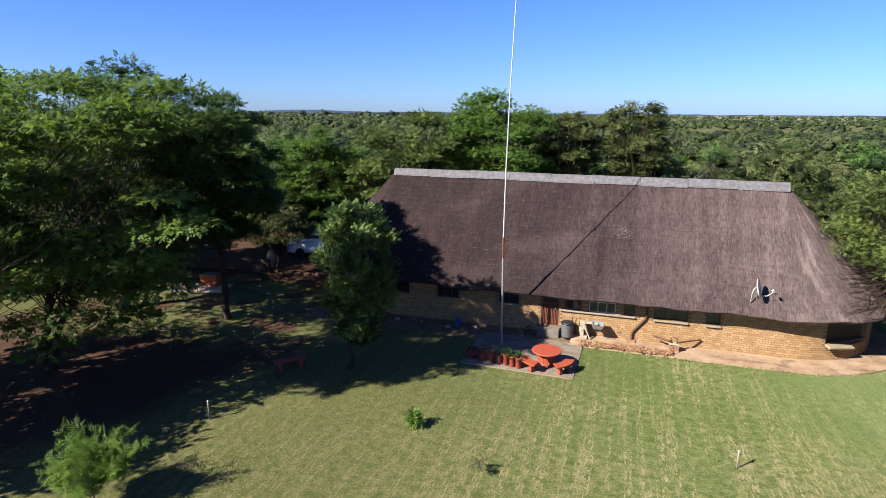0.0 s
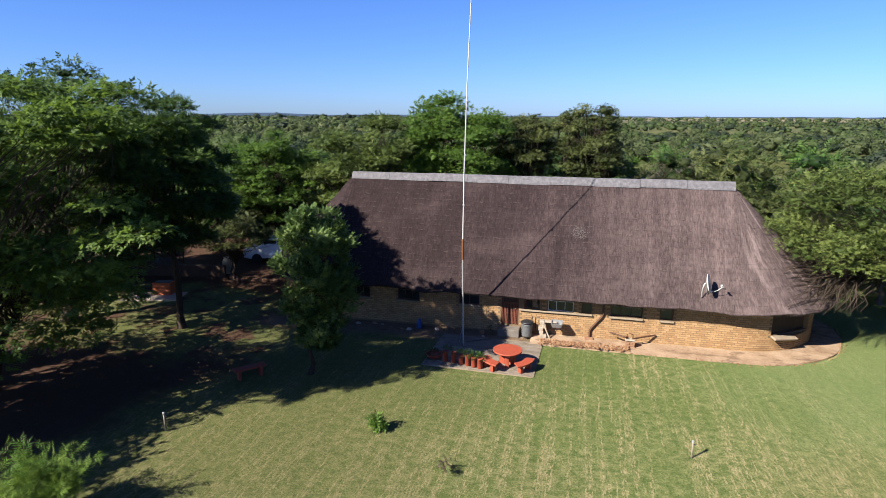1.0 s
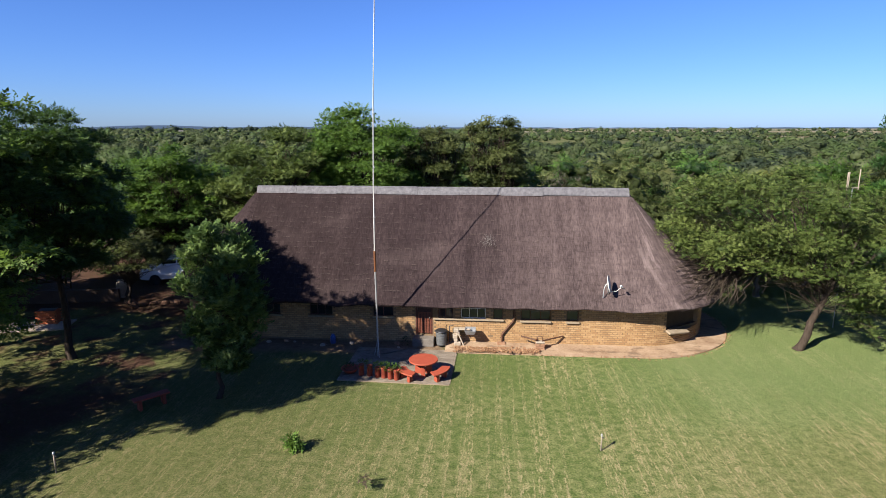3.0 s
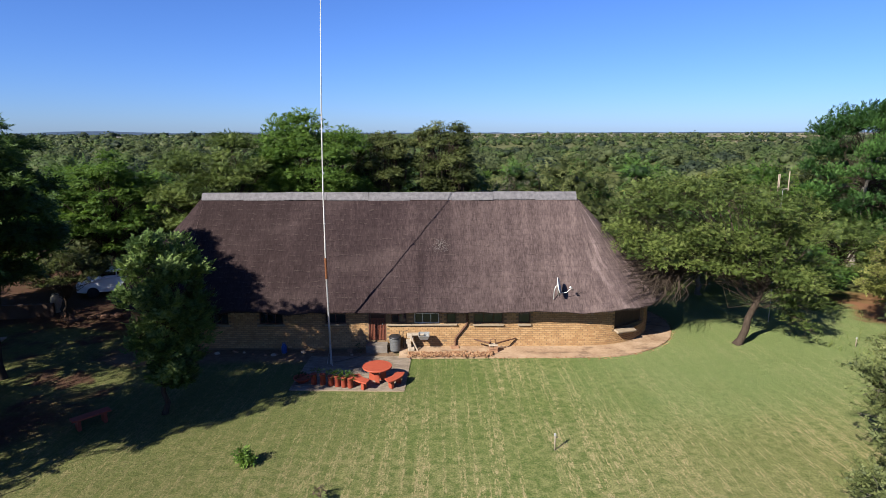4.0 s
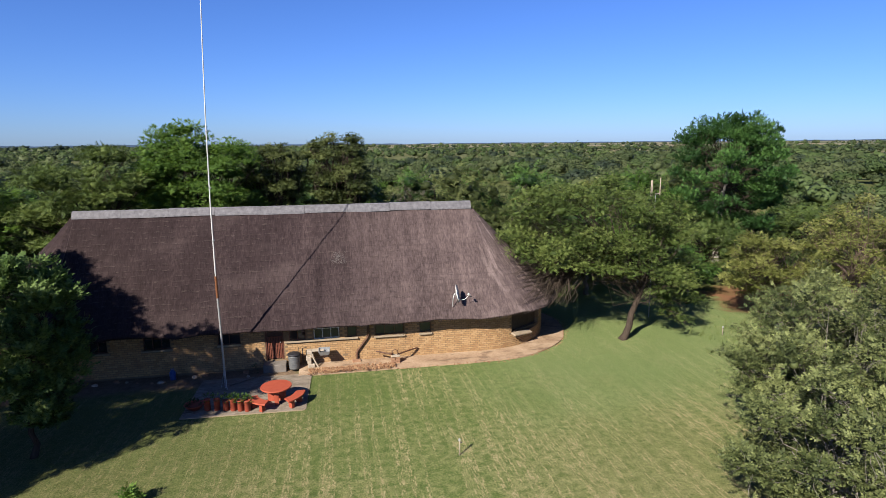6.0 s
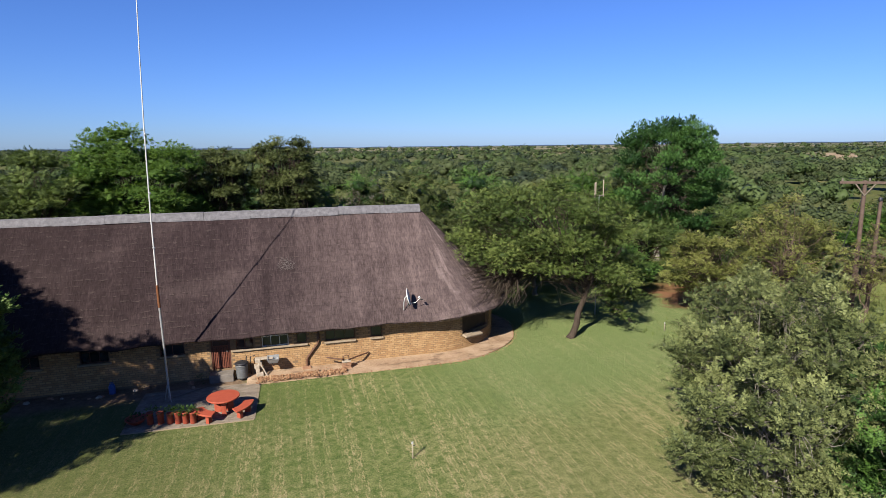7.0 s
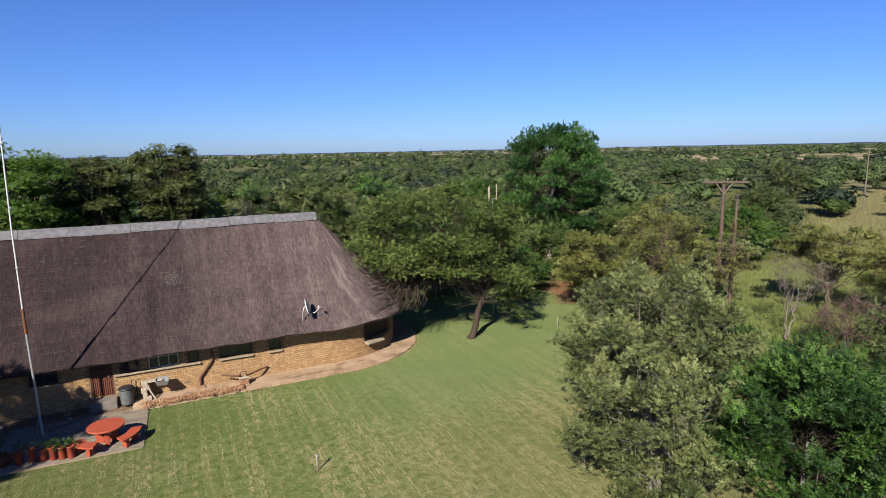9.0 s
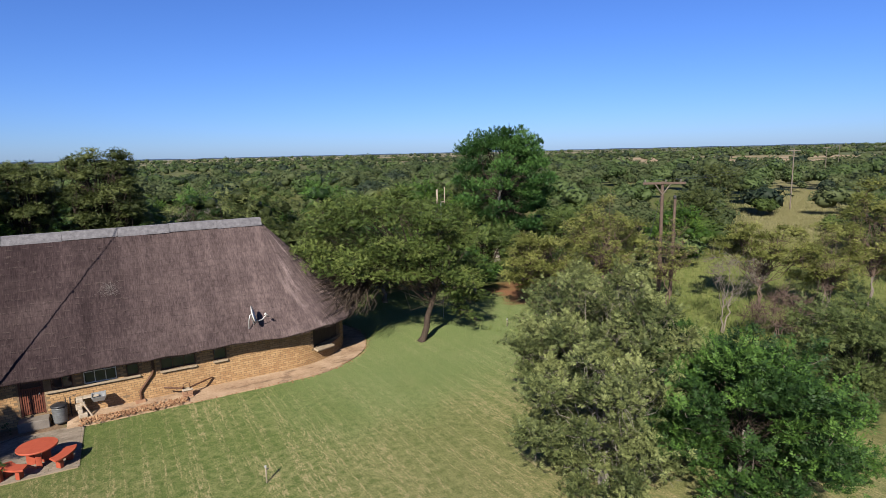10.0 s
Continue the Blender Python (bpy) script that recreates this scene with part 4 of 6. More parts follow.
def right_bushes():
    edge = "bushes along the lawn's edge"
    tree("grey_bush", 16.8, 15.8, 5.8, (0, 0, 3.1, 3.3, 3.6, 2.9), 31, LEAF_GREY, BARK_PALE, "small", 5400, "big grey-green bush with pale stems", "bush", edge, 0.16, 4, clumps=46, clump_size=0.24, low=0.55, fork=0.4, twigs=700, twig_mat=BARK_GREY, rise=0.5, flat=0.95, core=0.34, shell=0.55, leaf_size=0.98, shoots=420, limb_size=0.5)
    tree("grey_bush", 13.5, 12.5, 4.4, (-0.3, 0, 2.3, 2.4, 2.8, 2.2), 32, LEAF_GREY, BARK_PALE, "small", 2800, "grey-green bush spreading over the lawn's edge", "bush", edge, 0.15, 4, clumps=30, clump_size=0.26, low=0.55, fork=0.45, twigs=420, twig_mat=BARK_PALE, rise=0.4, flat=0.9, core=0.3, shell=0.6, leaf_size=1.0, shoots=280, limb_size=0.6)
    tree("green_bush", 16.5, 9.6, 4.9, (0.1, 0, 2.6, 3.0, 3.0, 2.3), 33, LEAF_BUSH, BARK_PALE, "small", 5600, "dense green bush beside the grey bush", "bush", edge, 0.14, 3, clumps=60, clump_size=0.22, low=0.55, fork=0.4, twigs=160, rise=0.5, flat=0.9, limb_mat=BARK_DARK, twig_mat=BARK_GREY, limb_size=0.3, leaf_size=1.0, core=0.3, shell=0.55, shoots=260, extra=((0.3, -0.8, 4.3, 0.8), (-0.6, -0.3, 4.5, 0.8), (0.5, 0.4, 4.6, 0.8), (-0.9, -1.2, 4.1, 0.8), (-0.2, -1.7, 3.8, 0.8), (3.2, -0.6, 1.2, 0.9), (3.1, 0.7, 1.6, 0.9), (2.5, -1.8, 1.2, 0.9), (3.6, -1.6, 0.8, 0.8)))
    tree("green_bush", 20.3, 12.6, 3.6, (0, 0, 1.9, 2.4, 2.4, 1.6), 34, LEAF_BUSH, BARK_PALE, "small", 4200, "dark green bush behind the dense green bush", "bush", edge, 0.13, 3, clumps=40, clump_size=0.28, low=0.55, fork=0.3, twigs=120, limb_mat=BARK_DARK, twig_mat=BARK_GREY, limb_size=0.5)
    tree("grey_bush", 20.2, 21.0, 5.0, (0, 0, 2.7, 2.6, 3.0, 2.3), 35, LEAF_GREY, BARK_GREY, "tiny", 3600, "grey-green bush with many bare twigs", "bush", edge, 0.13, 3, clumps=44, clump_size=0.28, low=0.55, fork=0.35, twigs=420, twig_mat=TWIG_BROWN, core=0.34)
    tree("olive_tree", 25.6, 30.2, 6.0, (0, 0, 3.5, 2.8, 2.6, 2.3), 36, LEAF_BRONZE, TWIG_BROWN, "small", 4200, "rounded yellow-green thorn tree at the lawn's end", "tree", edge, 0.09, 2, clumps=44, clump_size=0.28, low=0.5, fork=0.35, twigs=260, twig_mat=TWIG_BROWN, core=0, shell=0.25, leaf_size=0.9, limb_mat=TWIG_BROWN)
    tree("olive_tree", 28.6, 27.2, 8.0, (0, 0, 5.0, 2.7, 2.6, 3.0), 37, LEAF_BRONZE, TWIG_BROWN, "small", 3000, "bronze-tinged open thorn tree with brown twigs", "tree", edge, 0.09, 2, clumps=40, clump_size=0.28, low=0.5, fork=0.4, twigs=420, twig_mat=TWIG_BROWN, core=0, shell=0.25, leaf_size=0.9, limb_mat=TWIG_BROWN)
    tree("olive_tree", 33.7, 26.2, 6.2, (0, 0, 3.7, 1.7, 1.7, 2.5), 38, LEAF_BRONZE, TWIG_BROWN, "tiny", 900, "sparse bronze thorn tree by the power pole", "tree", edge, 0.06, 2, clumps=34, clump_size=0.28, low=0.5, fork=0.4, twigs=420, twig_mat=TWIG_BROWN, core=0, shell=0.25, leaf_size=0.9, limb_mat=TWIG_BROWN)
    tree("olive_tree", 38.0, 22.2, 6.2, (0.3, 0, 4.3, 4.0, 3.4, 1.7), 39, LEAF_BRONZE, TWIG_BROWN, "small", 4300, "flat-topped bronze-green thorn tree on open grass", "tree", edge, 0.10, 2, clumps=40, clump_size=0.28, low=0.6, fork=0.35, twigs=380, twig_mat=TWIG_BROWN, core=0, shell=0.25, leaf_size=0.9, limb_mat=TWIG_BROWN)
    tree("olive_tree", 38.8, 18.4, 6.4, (0, 0, 3.8, 2.4, 2.2, 2.4), 40, LEAF_BRONZE, BARK_GREY, "small", 2300, "open olive-green thorn tree with thin stems", "tree", edge, 0.07, 3, clumps=40, clump_size=0.28, low=0.5, fork=0.35, twigs=300, twig_mat=TWIG_BROWN, core=0, shell=0.25, leaf_size=0.9, limb_mat=TWIG_BROWN)
    tree("green_bush", 24.6, 10.2, 5.2, (0, 0, 2.9, 2.7, 2.6, 2.3), 41, LEAF_FEATHER, BARK_GREY, "tiny", 5200, "dull grey-green bush by the open grass", "bush", edge, 0.12, 3, clumps=40, clump_size=0.27, low=0.6, fork=0.4, twigs=260, limb_mat=BARK_DARK, twig_mat=BARK_GREY, limb_size=0.4, leaf_size=1.1, core=0.42, shell=0.6, shoots=160, flat=0.5)
    tree("dead_tree", 31.1, 20.2, 5.0, (0.9, 0, 3.5, 2.1, 2.0, 1.6), 42, LEAF_GREY, BARK_GREY, "small", 25, "leafless pale grey dead tree with crooked limbs", "tree", "", 0.07, 2, clumps=11, clump_size=0.4, fork=0.4, twigs=200, twig_mat=BARK_GREY, core=0)
    tree("dead_bush", 32.6, 17.7, 3.2, (0, 0, 1.6, 2.4, 2.2, 1.4), 43, LEAF_GREY, TWIG_BROWN, "small", 30, "tangled leafless brown thorn bush", "bush", "", 0.08, 4, clumps=24, clump_size=0.5, fork=0.3, twigs=1100, twig_mat=TWIG_BROWN, core=0)
    tree("olive_tree", 43.8, 18.1, 8.2, (0, 0, 4.9, 2.9, 2.6, 3.2), 29, LEAF_BRONZE, BARK_GREY, "small", 3600, "tall thin yellow-green thorn tree in the tall grass", "tree", edge, 0.08, 2, clumps=34, clump_size=0.28, low=0.6, fork=0.35, twigs=300, twig_mat=TWIG_BROWN, core=0, shell=0.25, leaf_size=0.9, limb_mat=TWIG_BROWN)
    tree("green_bush", 18.8, 14.2, 4.6, (0, 0, 2.6, 1.0, 1.1, 1.9), 28, LEAF_BUSH, BARK_PALE, "small", 1700, "narrow bright green bush growing through the grey bush", "bush", edge, 0.08, 2, clumps=26, clump_size=0.34, low=0.55, fork=0.35, twigs=60, rise=0.4, limb_mat=BARK_DARK, twig_mat=BARK_GREY, limb_size=0.5)
    tree("lawn_shrub", -13.8, 10.9, 2.0, (0, 0, 0.95, 0.95, 0.9, 0.8), 44, LEAF_SHRUB, BARK_GREY, "long", 900, "small bright green shrub with long narrow leaves", "shrub", "", 0.06, 3, clumps=22, clump_size=0.3, low=0.55, fork=0.35, leaf_size=0.72, rise=0.5, shoots=70, core=0.3)
    tree("seedling", -6.66, 17.85, 0.75, (0, 0, 0.40, 0.20, 0.20, 0.36), 45, LEAF_FRESH, BARK_GREY, "small", 70, "tiny green seedling shrub on the lawn", "shrub", "", 0.015, 2, clumps=10, clump_size=0.4, low=0.5, core=0)
    tree("seedling", -3.75, 15.9, 0.6, (0, 0, 0.35, 0.32, 0.3, 0.25), 46, LEAF_GREY, TWIG_BROWN, "small", 7, "tiny half-bare twiggy shrub on the lawn", "shrub", "", 0.015, 3, clumps=10, clump_size=0.4, low=0.5, twigs=60, core=0)


def rear_trees():
    back = "tall trees behind the house"
    tree("rear_tree", -10.1, 45.5, 12.6, (0, 0, 8.2, 4.5, 4.2, 4.3), 21, LEAF_REAR, BARK_DARK, "broad", 9500, "bright green spreading tree behind the thatched roof", "tree", back, 0.3, clumps=60, clump_size=0.31, flat=0.6, low=0.5, limb_size=0.3, core=0.5, inner=0.5, shell=0.55, core_shade=0.5)
    tree("rear_tree", -4.4, 47.5, 11.8, (-0.3, 0, 7.6, 2.5, 2.8, 3.8), 22, LEAF_OLIVE, BARK_DARK, "small", 5600, "dull olive-green thorn tree behind the roof ridge", "tree", back, 0.25, clumps=60, clump_size=0.30, twigs=160, core=0.5, low=0.5, core_shade=0.5)
    tree("rear_tree", -0.3, 48.5, 12.6, (0.4, 0, 8.1, 3.1, 3.2, 4.3), 23, LEAF_OLIVE, BARK_DARK, "small", 6600, "tall dull olive-green thorn tree behind the roof ridge", "tree", back, 0.28, clumps=66, clump_size=0.30, twigs=160, core=0.5, low=0.5, core_shade=0.5)
    tree("rear_tree", -16.2, 42.5, 11.0, (0, 0, 6.8, 4.6, 4.2, 4.1), 24, LEAF_THORN, BARK_DARK, "feathery", 5600, "dark green tree beside the roof's rounded end", "tree", back, 0.28, clumps=48, clump_size=0.28, low=0.6, core=0.5, limb_size=0.35, core_shade=0.5)
    tree("rear_tree", -24.0, 41.5, 9.8, (0, 0, 6.0, 3.9, 3.4, 3.7), 25, LEAF_REAR, BARK_DARK, "broad", 5200, "rounded mid-green tree beyond the parked car", "tree", back, 0.22, clumps=52, clump_size=0.3, low=0.6, core=0.5, limb_size=0.35, core_shade=0.5)
    tree("tall_tree", 33.8, 46.8, 13.4, (0.6, -0.3, 7.8, 5.2, 4.8, 5.6), 26, LEAF_BLUE, BARK_PALE, "broad", 9600, "tall blue-green tree with a pale trunk above the bush", "tree", "", 0.26, 1, clumps=60, clump_size=0.25, low=0.6, fork=0.66, limb_size=0.28, rise=1.0, flat=0.9, core=0.3, limb_mat=BARK_DARK, inner=0.6, shell=0.6, extra=((0.0, -0.5, 12.1, 1.3), (-1.6, -1.0, 11.6, 1.2), (1.4, -0.8, 11.8, 1.2), (0.2, -2.0, 10.8, 1.2)))
    tree("bare_tree", 7.4, 58.0, 9.0, (0, 0, 5.8, 3.0, 3.0, 2.8), 27, LEAF_GREY, BARK_PALE, "small", 1300, "half-bare pale grey tree beyond the roof", "tree", "", 0.24, clumps=24, clump_size=0.3, twigs=240, twig_mat=BARK_PALE, core=0)


def thicket():
    """Round-crowned thorn trees beyond the garden: six grown, the rest copies of them."""
    words = "round-crowned bushveld tree in the dense thicket"
    grown = []
    for k, (leaf, shape, r, h, n) in enumerate(((LEAF_OLIVE, "thicket", 3.2, 6.6, 1700), (LEAF_BUSH, "thicket", 3.0, 6.2, 1600), (LEAF_FRESH, "thicket", 3.3, 6.8, 1700), (LEAF_OLIVE, "thicket", 3.4, 5.8, 1600), (LEAF_BRONZE, "thicket", 2.6, 5.2, 1200), (LEAF_THORN, "thicket", 3.0, 5.6, 1600))):
        tone = ("dull olive-green", "fresh green", "dark green", "olive-green", "bronze-tinged", "yellow-green")[k]
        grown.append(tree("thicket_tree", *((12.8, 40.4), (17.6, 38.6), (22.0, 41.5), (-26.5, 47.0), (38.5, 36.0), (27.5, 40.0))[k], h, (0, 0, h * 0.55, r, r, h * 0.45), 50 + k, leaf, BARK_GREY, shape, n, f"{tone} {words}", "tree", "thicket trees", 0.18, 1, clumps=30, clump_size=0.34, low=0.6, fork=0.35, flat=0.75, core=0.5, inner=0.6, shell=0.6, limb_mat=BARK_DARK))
    rng = np.random.default_rng(58)
    placed = [(12.8, 40.4), (17.6, 38.6), (22.0, 41.5), (-26.5, 47), (38.5, 36), (27.5, 40), (15.45, 29), (33.8, 46.8), (-16.2, 42.5), (-10.6, 45.5), (-3.6, 47.5), (0.6, 48.5), (7.4, 58)]
    fixed = ((9.6, 44.5, 0, 1.4), (14.5, 46.0, 1, 1.45), (19.5, 46.5, 5, 1.35), (25.5, 47.5, 2, 1.25), (-21.0, 49.5, 5, 1.4), (-31.5, 49.5, 1, 1.4), (-29.0, 41.5, 2, 1.2), (5.5, 50.5, 1, 1.4), (29.8, 36.5, 5, 0.8), (24.4, 36.6, 1, 0.6), (40.5, 43.0, 5, 1.0))
    spots = list(fixed)
    placed += [(x, y) for x, y, *_ in fixed]
    tries = 0
    while len(spots) < 66 and tries < 6000:
        tries += 1
        d = 42 + 72 * rng.uniform() ** 1.3
        az = radians(rng.uniform(-58, 78))
        x, y = d * math.sin(az), d * math.cos(az)
        if cleared(x, y) or min(math.hypot(x - a, y - b) for a, b in placed) < 4.3:
            continue
        placed.append((x, y))
        spots.append((x, y, int(rng.integers(0, 6)), rng.uniform(0.7, 1.25)))
    for x, y, k, s in spots:
        copy_thing(grown[k], pose(x, y, 0, 0, 0, float(rng.uniform(0, 360))) @ Matrix.Scale(s, 4))


def bush_stuff(name, spots, leaf, parts, quads, leaf_size, seed, label, loose=0.8):
    """Many bushes in one mesh: spots are rows of x, y, radius, height; each bush is a few lumps (parts), with small leaves (quads) over them."""
    rng = np.random.default_rng(seed)
    spots = np.asarray(spots)
    n = len(spots)
    owner = np.repeat(np.arange(n), parts)
    m = len(owner)
    x, y, rad, h = spots[owner].T
    d = rng.normal(0, 1, (m, 3))
    d /= np.linalg.norm(d, axis=1, keepdims=True)
    d[:, 2] = np.abs(d[:, 2]) * 0.9 - 0.1
    out = (rng.uniform(0.35, 0.75, m) if parts > 1 else np.zeros(m))
    centre = np.stack([x + d[:, 0] * out * rad, y + d[:, 1] * out * rad, h * 0.48 + d[:, 2] * out * h * 0.62], -1)
    size = rad * (rng.uniform(0.38, 0.62, m) if parts > 1 else rng.uniform(0.8, 1.05, m))
    tall = (h / (1.9 * rad)).clip(0.7, 1.05)
    centre[:, 2] = np.maximum(centre[:, 2], size * tall * 0.6)
    shade = rng.uniform(0, 1, n)[owner] * 0.7 + rng.uniform(0, 0.3, m)
    lv, lf = lumps_at(centre, size * 0.8, rng, 1.0)
    lv[:, 2] = centre.repeat(12, 0)[:, 2] + (lv[:, 2] - centre.repeat(12, 0)[:, 2]) * tall.repeat(12)
    # lumps are tinted darker than their leaves, as shade between them
    ltint = np.repeat(shade * 0.85, 12)
    # leaves over the lumps
    which = np.repeat(np.arange(m), quads)
    k = len(which)
    d = rng.normal(0, 1, (k, 3))
    d /= np.linalg.norm(d, axis=1, keepdims=True)
    d[:, 2] = np.where(d[:, 2] < -0.2, -d[:, 2], d[:, 2])
    r = rng.uniform(0.78, 1.12, k) * size[which]
    c = centre[which] + d * r[:, None] * np.stack([np.ones(k), np.ones(k), tall[which]], -1)
    c[:, 2] = c[:, 2].clip(0.05)
    s = leaf_size * rng.uniform(0.6, 1.4, k) * (size[which] / 1.1) ** 0.5
    a = d * loose + np.array([0, 0, 0.75 - loose * 0.5]) + rng.normal(0, 0.32, (k, 3))
    a /= np.linalg.norm(a, axis=1, keepdims=True)
    b = np.cross(a, rng.normal(0, 1, (k, 3)))
    b /= np.linalg.norm(b, axis=1, keepdims=True)
    e = np.cross(a, b)
    pts = np.stack([c + e * (s * 0.6)[:, None], c + b * (s * 1.2)[:, None], c - e * (s * 0.6)[:, None]], 1).reshape(-1, 3)
    v, f, tint = joined(pts, np.arange(k * 3).reshape(-1, 3), np.repeat(shade[which], 3), lv, lf, ltint)
    ob = mesh_of(name, v, f, leaf, smooth=True, tint=tint)
    return tagged(ob, label, "bushes", kind="stuff")


def cleared(x, y):
    """Open ground where no bush grows: the garden, the grass strip under the poles and some far fields."""
    if -33 < x < 23 and y < 39:
        return True
    if math.hypot(x, y) < 26 or (20 < x < 34 and y < 35):
        return True
    along = x * 0.88 + y * 0.475
    across = abs(x * 0.475 - y * 0.88)
    if across < (9.5 if along < 62 else 5.2) + 3.0 * noise.noise((along * 0.11, 3.0, x * 0.05)) and 30 < along < 150:
        return True
    far = math.hypot(x, y)
    if 300 < far < 660 and x > 1.05 * y and noise.noise((math.atan2(x, y) * 11, far * 0.005, 9.0)) > 0.02:
        return True
    if far > 900:
        return x > -0.1 * y and noise.noise((x * 0.0009, y * 0.004, 4.0)) > -0.02
    return far > 140 and noise.noise((x * 0.009, y * 0.012, 4.0)) > (0.30 if far < 300 else 0.14 if x > -0.1 * y else 0.4)


def far_bush():
    rng = np.random.default_rng(77)
    near, mids, far = ({0: [], 1: [], 2: []} for _ in range(3))
    for band, (r0, r1, n) in enumerate(((40, 110, 330), (95, 270, 2300), (260, 900, 5200), (850, 3300, 4600))):
        for _ in range(n):
            az = radians(rng.uniform(-60, 78))
            d = math.sqrt(rng.uniform(r0 * r0, r1 * r1)) if band < 3 else r0 * (r1 / r0) ** rng.uniform()
            x, y = d * math.sin(az), d * math.cos(az)
            if cleared(x, y):
                continue
            kind = int(abs(noise.noise((x * 0.03, y * 0.03, 11)) * 6 + rng.uniform(0, 1.4)) % 3)
            rad = rng.uniform(1.2, 2.8) if band == 0 else 1.5 + 3.6 * rng.uniform() ** 1.7
            h = rad * rng.uniform(1.0, 1.5) + 0.5 if band == 0 else 1.6 + rad * rng.uniform(0.7, 1.15)
            if band == 3:
                rad, h = rad * rng.uniform(1.0, 2.2), h * rng.uniform(0.7, 1.0) * (1.9 if rng.uniform() < 0.02 else 1.0)
            (near, mids, far, far)[band][kind].append((x, y, rad, h))
    for _ in range(90):
        az, d = radians(rng.uniform(-36, -17)), rng.uniform(1350, 1900)
        far[2].append((d * math.sin(az), d * math.cos(az), rng.uniform(7, 15), rng.uniform(6, 9.5)))
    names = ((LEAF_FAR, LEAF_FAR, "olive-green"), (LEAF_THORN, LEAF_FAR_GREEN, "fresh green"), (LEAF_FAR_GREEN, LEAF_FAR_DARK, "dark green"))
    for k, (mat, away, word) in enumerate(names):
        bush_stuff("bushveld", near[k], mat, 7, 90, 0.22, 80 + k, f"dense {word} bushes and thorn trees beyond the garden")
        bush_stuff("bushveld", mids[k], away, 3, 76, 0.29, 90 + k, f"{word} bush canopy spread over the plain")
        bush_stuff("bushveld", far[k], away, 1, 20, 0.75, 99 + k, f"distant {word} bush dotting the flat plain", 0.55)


def pale_limb():
    """The tall tree's leader, bare and pale where the crown opens."""
    rng = np.random.default_rng(29)
    owner = bpy.data.objects["tall_tree"]
    for a, b in (((-0.6, -1.2, 5.6), (-2.1, -3.7, 9.6)), ((-1.4, -2.6, 7.8), (-1.3, -4.2, 10.2))):
        Tubes().add(curved(a, b, 0.2, rng, 6, 0.05), [0.12, 0.115, 0.105, 0.09, 0.075, 0.055, 0.03], 8).make("limb", BARK_PALE, owner)


garden_trees()
right_bushes()
rear_trees()
pale_limb()
thicket()
far_bush()


def lawn_grass():
    """Short blades over the lawn, thicker where it is greener, as one mesh."""
    rng = np.random.default_rng(88)
    n = 45000
    x, y = rng.uniform(-17, 22, n), 7.5 + 20.5 * rng.uniform(0, 1, n) ** 0.9
    keep = (y < 27.0) & ~((x > -6.8) & (x < -1.5) & (y > 23.4)) & (x > -22 + 0.3 * y)
    x, y = x[keep], y[keep]
    n = len(x)
    a = rng.uniform(0, 2 * math.pi, n)
    w, h = rng.uniform(0.007, 0.014, n), rng.uniform(0.02, 0.05, n)
    lean = rng.normal(0, 0.04, (n, 2))
    c, s = np.cos(a) * w, np.sin(a) * w
    z = np.zeros(n)
    v = np.stack([np.stack([x - c, y - s, z], -1), np.stack([x + c, y + s, z], -1), np.stack([x + lean[:, 0], y + lean[:, 1], h], -1)], 1)
    m = Nodes("grass_blades")
    each = m.add("NewGeometry").outputs["Random Per Island"]
    mat = m.done(m.ramp(each, [(0.0, (0.051, 0.068, 0.0218)), (0.6, (0.0782, 0.0986, 0.034)), (1.0, (0.136, 0.1292, 0.0612))]), 0.8, 0, 0.15)
    ob = mesh_of("grass", v.reshape(-1, 3), np.arange(3 * n).reshape(-1, 3), mat)
    tagged(ob, "short green and straw-coloured lawn grass blades", "grass", kind="stuff")


lawn_grass()


def tall_grass():
    """Uncut veld grass on the open strip beyond the lawn, as one mesh."""
    rng = np.random.default_rng(89)
    n = 80000
    along = 31 + 130 * rng.uniform(0, 1, n) ** 1.6
    across = rng.normal(0, 1, n) * np.where(along < 58, 6.0, 4.2)
    x, y = along * 0.88 + across * 0.475, along * 0.475 - across * 0.88
    h = rng.uniform(0.2, 0.6, n) * (0.75 + 0.35 * np.sin(x * 0.7) * np.sin(y * 0.9))
    w = rng.uniform(0.008, 0.02, n) * (1 + along / 60)
    a = rng.uniform(0, 2 * math.pi, n)
    c, s = np.cos(a) * w, np.sin(a) * w
    lean = rng.normal(0, 0.16, (n, 2))
    z = np.zeros(n)
    v = np.stack([np.stack([x - c, y - s, z], -1), np.stack([x + c, y + s, z], -1), np.stack([x + lean[:, 0], y + lean[:, 1], h], -1)], 1)
    tint = np.repeat(((along - 40) / 50 + rng.normal(0, 0.15, n)).clip(0, 1), 3)
    mat = leaf_material("veld_grass", (0.095, 0.128, 0.034), (0.145, 0.156, 0.055), (0.20, 0.182, 0.092), (0.18, 0.20, 0.06), 0.36)
    ob = mesh_of("veld_grass", v.reshape(-1, 3), np.arange(3 * n).reshape(-1, 3), mat, tint=tint)
    tagged(ob, "uncut yellow-green and straw-coloured veld grass", "grass", kind="stuff")


